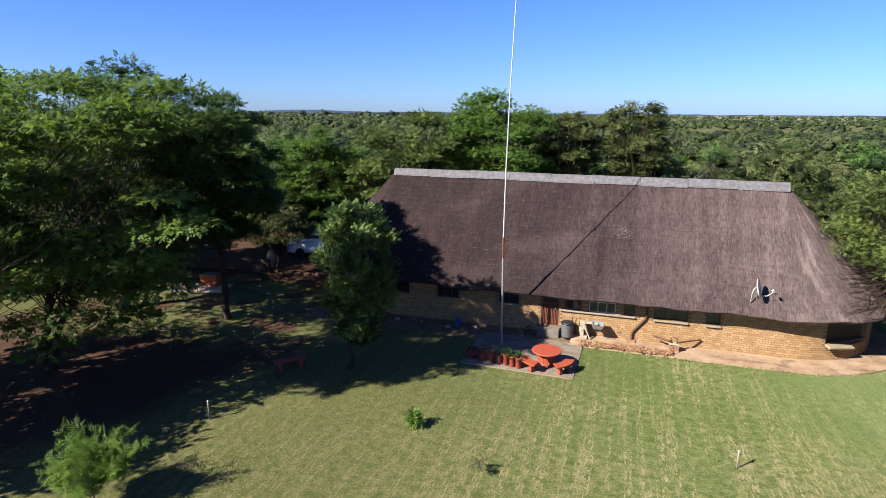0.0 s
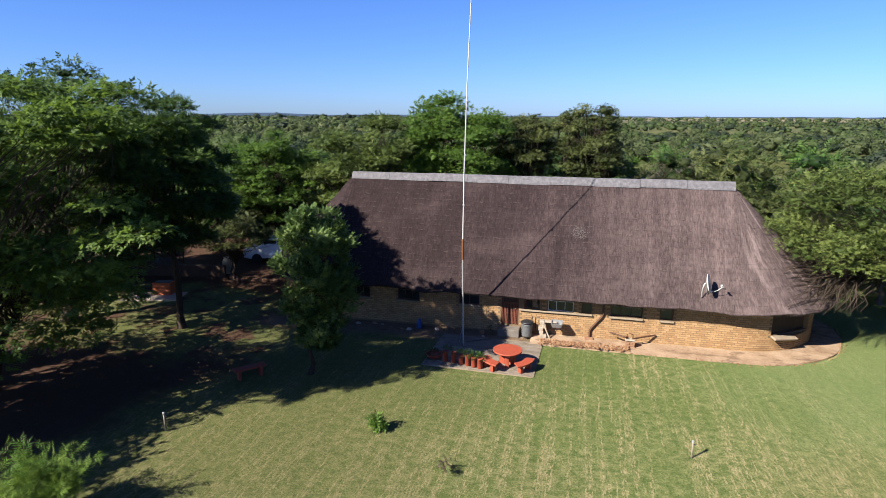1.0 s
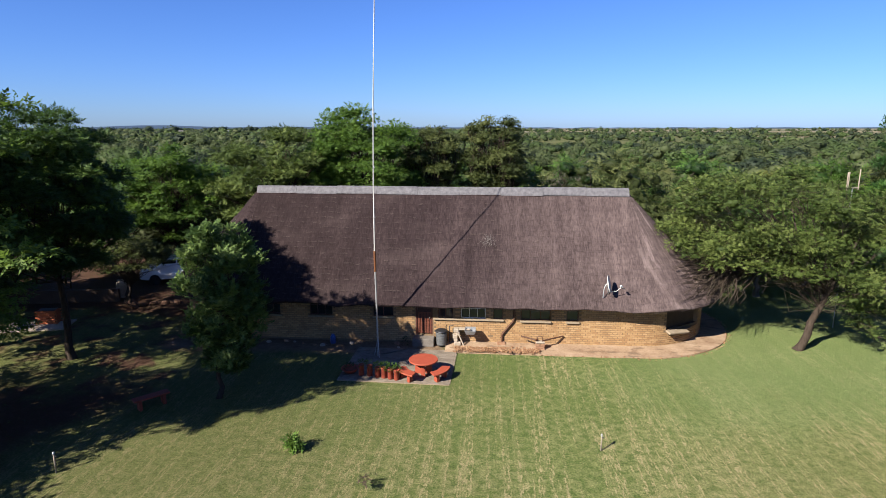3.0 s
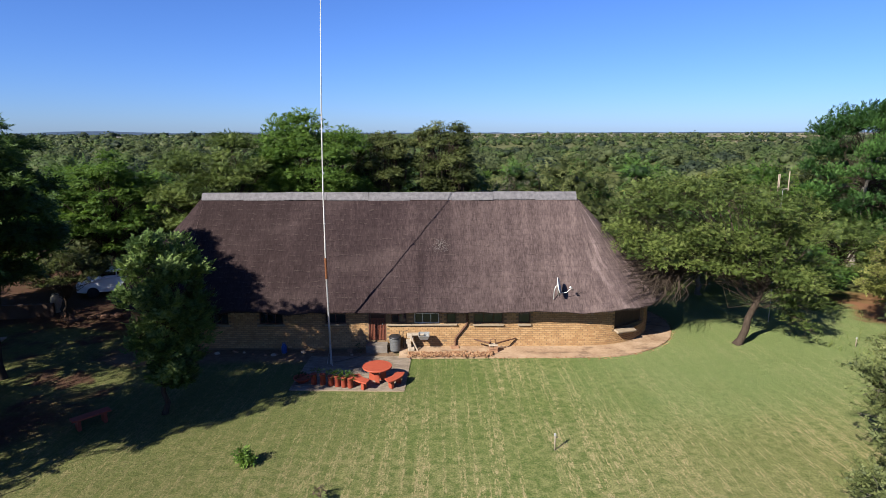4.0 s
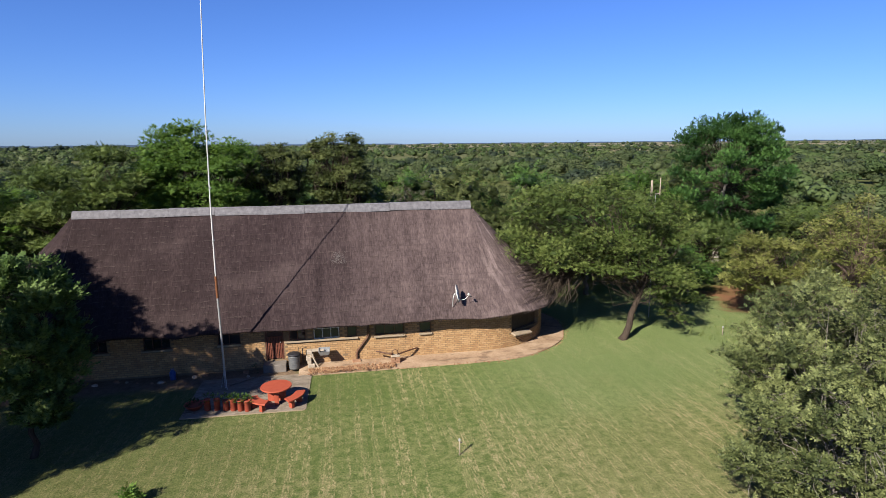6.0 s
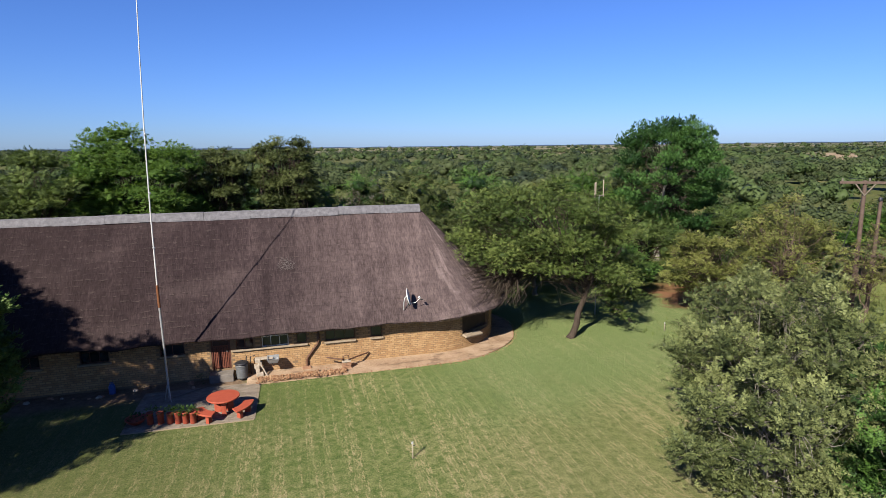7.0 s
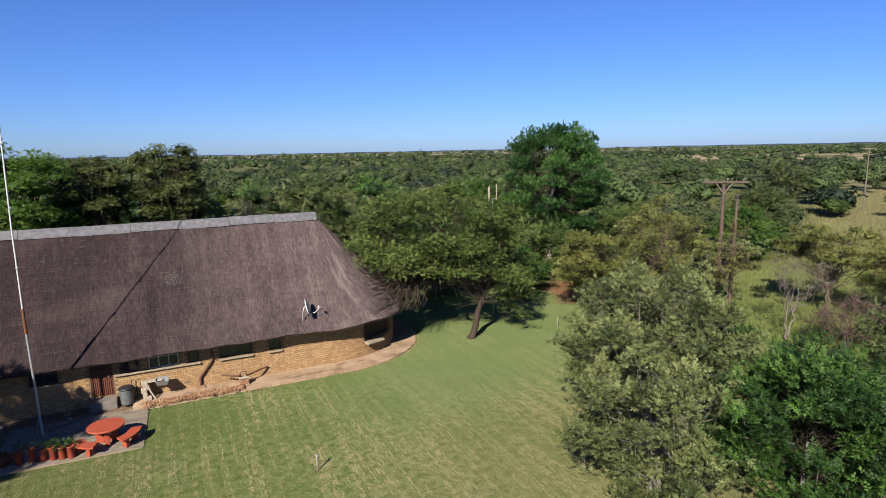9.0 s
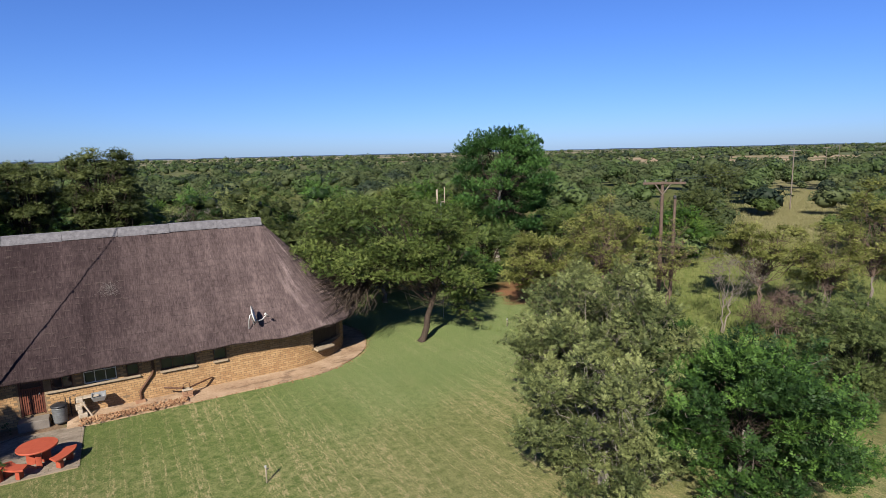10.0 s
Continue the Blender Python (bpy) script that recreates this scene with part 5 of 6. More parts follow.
def hanging_twigs():
    """Bare lower twigs of the thorn tree that droop over the roof's rounded end."""
    rng = np.random.default_rng(66)
    bare = Tubes()
    for _ in range(170):
        a = Vector((rng.uniform(-2.9, -1.6), rng.uniform(1.2, 2.8), rng.uniform(3.5, 4.4)))
        b = Vector((rng.uniform(-6.3, -3.2), rng.uniform(-1.0, 2.2), 0.0))
        x, y = b.x + 15.45, b.y + 29.0
        roof = RIDGE_Z - 1.01 * math.hypot(max(0.0, x - RIDGE_R), y - RIDGE_Y)
        b.z = max(roof, EAVE_Z) + rng.uniform(0.10, 0.5)
        bare.add(curved(a, b, 0.15, rng, 5, 0.09), [0.042, 0.036, 0.03, 0.024, 0.017, 0.01], 4)
    tree_ob = bpy.data.objects["thorn_tree"]
    bare.make("dead_branch", BARK_DARK, tree_ob, "bare brown drooping twigs")["kind"] = "stuff"
    for end in ((-2.6, 1.5, 6.0), (0.2, 2.6, 7.0), (2.4, 0.6, 6.4), (3.8, 1.4, 5.0)):
        Tubes().add(curved((1.1, -0.1, 3.1), end, 0.25, rng, 6, 0.09), [0.10, 0.09, 0.075, 0.06, 0.045, 0.035, 0.02], 8).make("limb", BARK_DARK, tree_ob)


tall_grass()
hanging_twigs()

# ---- things on and by the house ----
def build_windows():
    glass = Nodes("window_glass")
    pane_mat = glass.done((0.0136, 0.017, 0.0204), 0.05, 0.0, 0.6)
    curtain = simple("pale_curtain", (0.2312, 0.2516, 0.2856), (0.34, 0.3536, 0.3808), 7, 0.9)
    blue_curtain = simple("blue_curtain", (0.034, 0.0476, 0.0952), (0.0612, 0.0816, 0.1496), 7, 0.9)
    for k, (mid, w, z0, z1) in enumerate(OPENINGS):
        if k == 3:
            continue
        x, y, a = wall_point(mid, WALL_R - (0.26 if w > 2 else 0.10))
        turn = math.degrees(a)
        win = thing("window", 0, 0, 0)
        win.parent = house
        win.matrix_parent_inverse = HOUSE_INV
        win.matrix_basis = pose(x, y, z0, 0, 0, turn)
        h = z1 - z0
        if w > 2:
            # dark panel whose colour stands for the shadow on the turned wall
            part("recess_panel", box(0, 0.12, h / 2, w + 0.1, 0.05, h), simple("shadow_brown_panel", (0.030, 0.019, 0.013), (0.060, 0.038, 0.025), 3, 0.9), win, "dark brown recess panel with its shadow in the colour")
            continue
        bm = bmesh.new()
        for cx, sx, cz, sz in ((0, w, 0.02, 0.04), (0, w, h - 0.02, 0.04), (-w / 2 + 0.02, 0.04, h / 2, h - 0.08), (w / 2 - 0.02, 0.04, h / 2, h - 0.08)):
            bm_box(bm, cx, 0, cz, sx, 0.05, sz)
        panes = max(1, round(w / 0.45))
        for i in range(1, panes):
            bm_box(bm, -w / 2 + w * i / panes, 0, h / 2, 0.03, 0.045, h - 0.08)
        bm_box(bm, 0, 0, h * 0.62, w - 0.08, 0.04, 0.025)
        part("window_frame", bm, WHITE_PAINT if k == 5 else DARK_TIMBER, win)
        for i in range(panes):
            pw = w / panes
            part("pane", box(-w / 2 + pw * (i + 0.5), 0.01, h / 2, pw - 0.03, 0.006, h - 0.08), pane_mat, win)
        if k in (5, 8, 2):
            bm = bmesh.new()
            n = int(w / 0.04)
            rows = [[bm.verts.new((-w / 2 + 0.03 + (w - 0.06) * i / n, 0.09 + 0.018 * math.sin(i * 1.6), z)) for i in range(n + 1)] for z in (0.05, h - 0.05)]
            for i in range(n):
                bm.faces.new((rows[0][i], rows[0][i + 1], rows[1][i + 1], rows[1][i]))
            part("curtain", bm, curtain if k == 5 else blue_curtain, win)
    # plastered sills, some run on under two windows
    for x0, x1, z in ((-12.3, -10.9, 1.32), (-9.5, -8.1, 1.32), (-6.05, -4.93, 1.34), (-2.88, 0.74, 1.32), (1.56, 3.14, 1.29), (3.86, 4.55, 1.29)):
        bm = bmesh.new()
        bm_box(bm, (x0 + x1) / 2, RIDGE_Y - WALL_R - 0.045, z, x1 - x0, 0.15, 0.075, bevel=0.014)
        bmesh.ops.subdivide_edges(bm, edges=[e for e in bm.edges if abs(e.verts[0].co.x - e.verts[1].co.x) > 0.3], cuts=14)
        for v in bm.verts:
            v.co.z += 0.012 * noise.noise((v.co.x * 2.5, 0, 7))
            v.co.y += 0.010 * noise.noise((v.co.x * 3.5, 4, 7))
        to_house(part("sill", bm, PLASTER, label="rough plastered window sill"))
    x, y, a = wall_point(run_of(RIDGE_R) + 2.15, WALL_R + 0.10)
    bm = bmesh.new()
    bm_box(bm, 0, 0, 0, 1.35, 0.34, 0.12, bevel=0.04)
    sill = part("sill", bm, PLASTER, label="deep rounded plaster sill")
    sill.matrix_basis = pose(x, y, 0.80, 14, 4, math.degrees(a))
    to_house(sill)
    # dark rooms behind the openings, their dimness put into the base colour
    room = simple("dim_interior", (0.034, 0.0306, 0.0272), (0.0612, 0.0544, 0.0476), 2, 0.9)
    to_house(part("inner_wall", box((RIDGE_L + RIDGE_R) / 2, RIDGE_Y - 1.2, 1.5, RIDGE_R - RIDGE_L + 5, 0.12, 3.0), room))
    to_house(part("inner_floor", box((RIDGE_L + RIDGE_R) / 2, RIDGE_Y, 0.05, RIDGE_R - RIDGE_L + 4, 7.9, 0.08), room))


def build_door():
    mid, w, z0, z1 = OPENINGS[3]
    x, y, _ = wall_point(mid, WALL_R - 0.08)
    door = thing("door", 0, 0, 0)
    door.parent = house
    door.matrix_parent_inverse = HOUSE_INV
    door.matrix_basis = pose(x, y, z0)
    h = z1 - z0
    bm = bmesh.new()
    for cx in (-w / 2 + 0.04, w / 2 - 0.04):
        bm_box(bm, cx, 0, h / 2, 0.08, 0.12, h, bevel=0.006)
    bm_box(bm, 0, 0, h - 0.04, w - 0.162, 0.12, 0.08)
    part("door_frame", bm, DARK_TIMBER, door)
    part("leaf", box(0, 0.05, h / 2 - 0.03, w - 0.17, 0.04, h - 0.1), simple("dark_door", (0.0204, 0.0088, 0.0068), (0.0408, 0.017, 0.0122), 6, 0.6), door)
    gate = simple("red_oxide_gate", (0.066, 0.0200, 0.0120), (0.128, 0.0420, 0.0240), 10, 0.6)
    for i in range(9):
        part("slat", box(-w / 2 + 0.13 + (w - 0.26) * i / 8, -0.01, h * 0.33, 0.050, 0.022, h * 0.62, bevel=0.005), gate, door)
    for z in (0.12, h * 0.33, h * 0.62):
        part("rail", box(0, 0.012, z, w - 0.17, 0.02, 0.07), gate, door)
    part("door_handle", lathe([(0.018, 0), (0.03, 0.02), (0.03, 0.05), (0.012, 0.07)], 10), GALVANISED, door).matrix_basis = pose(w / 2 - 0.16, -0.03, 0.9, 90)
    bm = bmesh.new()
    bm_box(bm, -3.36, 28.22, 0.19, 1.10, 0.62, 0.40, bevel=0.03)
    tagged(part("doorstep", bm, STEP_GREY), "grey concrete doorstep below the gated door", "steps")


def brick_data(l, d, h):
    bm = bmesh.new()
    bm_box(bm, 0, 0, 0, l, d, h)
    data = bpy.data.meshes.new("brick")
    bm.to_mesh(data)
    bm.free()
    data.materials.append(FACEBRICK)
    return data


def build_bricks():
    """Stretcher-bond facebricks, proud of the recessed joints, along the front and both rounded ends."""
    rng = np.random.default_rng(31)
    length = RIDGE_R - RIDGE_L
    bl, bh, joint = 0.225, 0.084, 0.021
    wall = next(o for o in house.children if o.name.startswith("wall"))
    data = brick_data(bl, 0.03, bh)
    singles = 0
    spots = []
    for c in range(int((WALL_TOP - 0.1) / (bh + joint))):
        z = 0.13 + c * (bh + joint)
        start = 0 if c % 2 else (bl + joint) / 2
        for run in np.arange(start - 3.0, length + math.pi * WALL_R * 0.75, bl + joint):
            if z > 2.55 or inside_opening(run, z, 0.11) or run < -0.0:
                continue
            x, y, a = wall_point(run, WALL_R - 0.008 + float(rng.normal(0, 0.002)))
            spots.append((x, y, z, a, run))
    verts, faces = [], []
    corner = [(sx * bl / 2, sy * 0.015, sz * bh / 2) for sz in (-1, 1) for sx, sy in ((-1, -1), (1, -1), (1, 1), (-1, 1))]
    sides = ((0, 1, 5, 4), (1, 2, 6, 5), (3, 0, 4, 7), (4, 5, 6, 7), (3, 2, 1, 0))
    for x, y, z, a, run in spots:
        if -2.9 < x < 1.6 and 0.5 < z < 1.25 and singles < 300:
            ob = new("brick", data)
            ob.parent = wall
            ob.matrix_basis = pose(x, y, z, 0, 0, math.degrees(a))
            singles += 1
            continue
        k = len(verts)
        c, s = math.cos(a), math.sin(a)
        verts += [(x + px * c - py * s, y + px * s + py * c, z + pz) for px, py, pz in corner]
        faces += [tuple(k + i for i in f) for f in sides]
    ob = mesh_of("brickwork", verts, faces, FACEBRICK, label="yellow-brown facebricks in stretcher bond")
    ob["kind"] = "stuff"
    ob.parent = wall


def build_mast():
    mast = thing("radio_mast", -5.38, 26.4, 0, 0, "tall thin galvanised radio mast with a rusty joint", "mast")
    t = Tubes().add([(0, 0, 0), (-0.02, 0, 2.4), (-0.05, 0, 4.35)], [0.045, 0.045, 0.045], 12)
    t.make("pole", GALVANISED, mast, "dull galvanised lower tube")
    Tubes().add([(-0.05, 0, 4.3), (-0.055, 0, 5.3)], [0.055, 0.055], 12).make("sleeve", RUST, mast, "rust-brown joint sleeve")
    Tubes().add([(-0.055, 0, 5.25), (-0.03, 0, 8.5), (0.05, 0, 12), (0.16, 0, 15), (0.27, 0, 17.6)], [0.030, 0.028, 0.026, 0.023, 0.021], 12).make("pole", DULL_PAINT, mast, "pale upper tube")
    for z in (6.9, 9.2, 11.6):
        x = -0.03 + (z - 7) * 0.02
        b = lathe([(0.05, -0.04), (0.055, -0.03), (0.055, 0.03), (0.05, 0.04)], 12)
        part("clamp", b, GALVANISED, mast).matrix_basis = pose(x, 0, z)
    part("base_plate", box(0, 0, 0.02, 0.34, 0.34, 0.04, bevel=0.008), GALVANISED, mast)
    Tubes().add([(0.10, -0.25, 0.0), (0.02, -0.03, 0.95)], [0.018, 0.018], 8).make("brace", GALVANISED, mast)
    Tubes().add([(-0.22, 0.12, 0.0), (-0.02, 0.02, 0.95)], [0.018, 0.018], 8).make("brace", GALVANISED, mast)


def build_straw_tuft():
    """A patch of ruffled, bleached straw that sticks out of the thatch."""
    rng = np.random.default_rng(91)
    up = np.array((0.0, 0.70, 0.714))  # up the slope
    out = np.array((0.0, -0.714, 0.70))
    verts, faces = [], []
    for _ in range(110):
        u, v = rng.normal(0, 0.22), rng.normal(0, 0.19)
        way = np.array((rng.normal(0, 0.75), 0, 0)) + up * rng.normal(-0.35, 0.7) + out * rng.uniform(0.05, 0.4)
        way /= np.linalg.norm(way)
        length, w = rng.uniform(0.08, 0.24), rng.uniform(0.003, 0.006)
        a = np.array((u, 0, 0)) + up * v + out * 0.035
        side = np.cross(way, out)
        side *= w / (np.linalg.norm(side) + 1e-6)
        k = len(verts)
        verts += [a - side, a + side, a + way * length + side * 0.4, a + way * length - side * 0.4]
        faces.append((k, k + 1, k + 2, k + 3))
    ob = mesh_of("straw_tuft", verts, faces, CORD)
    ob.matrix_basis = pose(-0.10, 30.44, 5.06)
    tagged(ob, "ruffled patch of bleached straw on the thatch", "straw", kind="stuff")


def build_dish():
    dish = thing("satellite_dish", 5.62, 28.05, 2.93, 0, "white satellite dish on a bent bracket on the thatch", "satellite dish")
    Tubes().add([(-0.06, 0, -0.15), (-0.04, -0.02, 0.25), (0.02, 0, 0.48), (0.10, 0.02, 0.55)], [0.025] * 4, 8).make("bracket", GALVANISED, dish)
    Tubes().add([(0.22, 0.16, -0.02), (0.08, 0.02, 0.50)], [0.015] * 2, 6).make("brace", GALVANISED, dish)
    bm = bmesh.new()
    rings, sides = 7, 32
    front, back = [], []
    for k in range(rings + 1):
        r = 0.44 * k / rings
        dz = 0.42 * r * r
        front.append([bm.verts.new((r * math.cos(2 * math.pi * i / sides), r * 1.08 * math.sin(2 * math.pi * i / sides), dz)) for i in range(sides)] if k else [bm.verts.new((0, 0, 0))])
        back.append([bm.verts.new((r * math.cos(2 * math.pi * i / sides), r * 1.08 * math.sin(2 * math.pi * i / sides), dz - 0.02)) for i in range(sides)] if k else [bm.verts.new((0, 0, -0.02))])
    for rows, flip in ((front, 1), (back, -1)):
        for k in range(rings):
            for i in range(sides):
                j = (i + 1) % sides
                f = (rows[0][0], rows[1][i], rows[1][j]) if k == 0 else (rows[k][i], rows[k + 1][i], rows[k + 1][j], rows[k][j])
                bm.faces.new(f[::flip]).smooth = True
    for i in range(sides):
        j = (i + 1) % sides
        bm.faces.new((front[-1][i], back[-1][i], back[-1][j], front[-1][j]))
    part("reflector", bm, WHITE_PAINT, dish).matrix_basis = pose(0.14, 0.0, 0.52, 0, 77, -15)
    Tubes().add([(0.24, -0.05, 0.18), (0.55, -0.10, 0.22), (0.76, -0.12, 0.42)], [0.014] * 3, 6).make("feed_arm", WHITE_PAINT, dish)
    part("receiver", lathe([(0.02, -0.06), (0.035, -0.05), (0.035, 0.03), (0.055, 0.05), (0.055, 0.08), (0.01, 0.09)], 12), WHITE_PAINT, dish).matrix_basis = pose(0.78, -0.12, 0.46, 0, -50, 0)
    part("cable_box", box(0.86, -0.13, 0.36, 0.14, 0.05, 0.05, bevel=0.01), DARK_STEEL, dish)


def build_downpipe():
    y = RIDGE_Y - WALL_R - 0.07
    pipe = thing("downpipe", 0, 0, 0, 0, "rust-brown bent downpipe fixed to the brick wall", "downpipe")
    Tubes().add([(1.27, y + 0.02, 2.45), (1.27, y, 1.45), (1.22, y, 1.30), (0.72, y, 0.66), (0.66, y, 0.52), (0.66, y - 0.01, 0.14)], [0.055] * 6, 10).make("pipe", PIPE_BROWN, pipe)
    for x, z in ((1.27, 1.6), (0.66, 0.4)):
        part("clip", box(x, y + 0.03, z, 0.15, 0.08, 0.03), PIPE_BROWN, pipe)
    shoe = tagged(part("drain_brick", box(0.62, y - 0.12, 0.15, 0.42, 0.30, 0.09, 6, 0.012), RUBBLE), "worn brick drain block under the downpipe", "brick")
    return shoe


def build_standpipe():
    post = thing("tap_pillar", 2.55, 27.82, 0, 0, "small brick tap pillar with two rusty pipe arms", "tap")
    for c in range(5):
        for i in range(2):
            for j in range(2):
                part("brick", box(-0.115 + 0.23 * i + 0.01 * ((c * 7 + i) % 3 - 1), -0.06 + 0.115 * j, 0.045 + 0.085 * c, 0.218, 0.105, 0.073, (c * 5 + i * 3) % 7 - 3, 0.006), RUBBLE, post)
    part("cap_stone", box(0, 0, 0.47, 0.44, 0.30, 0.06, 4, 0.015), STONE_PALE, post)
    Tubes().add([(-0.95, 0.28, 0.66), (-0.5, 0.16, 0.58), (-0.12, 0.04, 0.52)], [0.035, 0.04, 0.045], 8).make("pipe_arm", PIPE_BROWN, post)
    Tubes().add([(0.16, 0.04, 0.52), (0.6, 0.3, 0.55), (1.2, 0.62, 0.58)], [0.045, 0.04, 0.04], 8).make("pipe_arm", PIPE_BROWN, post)
    Tubes().add([(-0.13, 0, 0.5), (-0.13, 0, 0.74), (0.0, 0, 0.78), (0.12, 0, 0.74), (0.12, 0, 0.5)], [0.022] * 5, 8).make("bent_pipe", PIPE_BROWN, post)
    part("tap", lathe([(0.03, 0), (0.03, 0.05), (0.05, 0.06), (0.05, 0.075), (0.01, 0.09)], 10), RUST, post).matrix_basis = pose(-0.2, -0.05, 0.56)


def build_drum():
    bin_ = thing("dustbin", -2.42, 28.02, 0.1, 0, "dark grey ribbed metal dustbin with a lid by the door", "dustbin")
    prof = [(0.24, 0)]
    for k in range(7):
        z = 0.06 + k * 0.095
        r = 0.25 + 0.006 * k
        prof += [(r, z), (r + 0.012, z + 0.03), (r, z + 0.06)]
    part("body", lathe(prof, 28), simple("dull_zinc", (0.068, 0.0714, 0.0748), (0.136, 0.1394, 0.1428), 9, 0.55, 0.4), bin_)
    part("lid", lathe([(0.32, 0.72), (0.325, 0.76), (0.27, 0.80), (0.10, 0.84), (0.02, 0.845)], 28), DARK_STEEL, bin_)
    Tubes().add([(-0.07, 0, 0.83), (-0.05, 0, 0.89), (0.05, 0, 0.89), (0.07, 0, 0.83)], [0.012] * 4, 6).make("handle", DARK_STEEL, bin_)


def build_washstand():
    """A limewashed stump of masonry with a wash trough beside it."""
    stand = thing("outdoor_sink", -1.25, 28.12, 0.1, 0, "grey outdoor sink on a limewashed crumbling masonry pedestal", "sink")
    rng = np.random.default_rng(3)
    bm = bmesh.new()
    for z, w in ((0.1, 0.34), (0.28, 0.20), (0.46, 0.24), (0.62, 0.17), (0.78, 0.26)):
        bm_box(bm, -0.42 + rng.normal(0, 0.03), rng.normal(0, 0.02), z, w, 0.34, 0.19, rng.uniform(-8, 8), 0.03)
    part("pedestal", bm, STONE_PALE, stand)
    part("brace", box(-0.17, -0.12, 0.3, 0.07, 0.09, 0.62, 0, 0.01), STONE_PALE, stand).matrix_basis = pose(0.12, 0, 0.08, 0, -24, 0)
    bm = bmesh.new()
    bm_box(bm, -0.1, 0.02, 0.84, 0.80, 0.36, 0.04, bevel=0.012)
    part("worktop", bm, STONE_PALE, stand, "pale slab top")
    bm = bmesh.new()
    outer = [(-0.28, -0.22), (0.28, -0.22), (0.28, 0.22), (-0.28, 0.22)]
    lo = [bm.verts.new((x * 0.72, y * 0.72, -0.24)) for x, y in outer]
    hi = [bm.verts.new((x, y, 0)) for x, y in outer]
    ins = [bm.verts.new((x * 0.88, y * 0.86, 0)) for x, y in outer]
    floor = [bm.verts.new((x * 0.62, y * 0.60, -0.2)) for x, y in outer]
    bm.faces.new(lo[::-1])
    bm.faces.new(floor)
    for i in range(4):
        j = (i + 1) % 4
        bm.faces.new((lo[i], lo[j], hi[j], hi[i]))
        bm.faces.new((hi[i], hi[j], ins[j], ins[i]))
        bm.faces.new((ins[i], ins[j], floor[j], floor[i]))
    part("basin", bm, GALVANISED, stand, "dull grey steel basin").matrix_basis = pose(0.30, -0.16, 0.90, 14, 0, 0)
    Tubes().add([(0.24, 0.0, 0.62), (0.24, 0.0, 0.44), (0.32, 0.02, 0.4)], [0.028] * 3, 8).make("waste_pipe", PIPE_BROWN, stand)
    frame_t = Tubes().add([(-0.78, 0.2, 0.0), (-0.78, 0.2, 0.92), (-0.55, 0.2, 0.96)], [0.02] * 3, 6)
    frame_t.make("water_pipe", DARK_STEEL, stand)
    Tubes().add([(-0.95, 0.24, 0.3), (-0.95, 0.24, 0.95)], [0.02] * 2, 6).make("water_pipe", DARK_STEEL, stand)


def build_wall_clutter():
    """Odds and ends along the shaded wall: a blue can, a fallen pole, stones."""
    can = thing("water_can", -8.08, 28.05, 0.0, 0, "blue plastic water can standing against the wall", "can")
    blue = simple("blue_plastic", (0.020, 0.045, 0.150), (0.035, 0.075, 0.220), 8, 0.45)
    part("can_body", lathe([(0.13, 0), (0.14, 0.02), (0.14, 0.34), (0.12, 0.40), (0.05, 0.45), (0.05, 0.49), (0.01, 0.495)], 18), blue, can)
    Tubes().add([(-0.09, 0, 0.42), (-0.06, 0, 0.54), (0.06, 0, 0.54), (0.09, 0, 0.42)], [0.012] * 4, 6).make("handle", blue, can)
    pole = thing("fallen_pole", -5.25, 26.55, 0.06, 0, "thin weathered pole lying on the paving", "pole")
    Tubes().add([(0, 0, 0.03), (0.8, 0.52, 0.035), (1.6, 1.02, 0.04)], [0.028, 0.026, 0.022], 8).make("shaft", GREY_POLE, pole)
    rng = np.random.default_rng(12)
    for k in range(16):
        bm = bmesh.new()
        bmesh.ops.create_icosphere(bm, subdivisions=2, radius=float(rng.uniform(0.06, 0.15)))
        for v in bm.verts:
            v.co *= 1 + 0.4 * noise.noise((v.co.x * 9 + k * 3, v.co.y * 9, v.co.z * 9))
            v.co.z *= 0.6
        r = part("wall_stone", bm, RUBBLE if k % 3 else STONE_PALE)
        r.matrix_basis = pose(float(rng.uniform(-11.5, -4.2)), float(rng.uniform(27.5, 28.3)), 0.03, 0, 0, 40 * k)
        tagged(r, "loose stone lying along the foot of the wall", "stone", "stones along the wall")
    weed = thing("wall_weed", -4.35, 28.1, 0.0, 0, "small dry weed growing by the doorstep", "plant")
    v, f = plant(weed, 90, 0.16, 0.5, 26, LEAF_OLIVE)
    mesh_of("stalks", v + np.array([0, 0, 0.03]), f, LEAF_OLIVE, weed)["kind"] = "stuff"


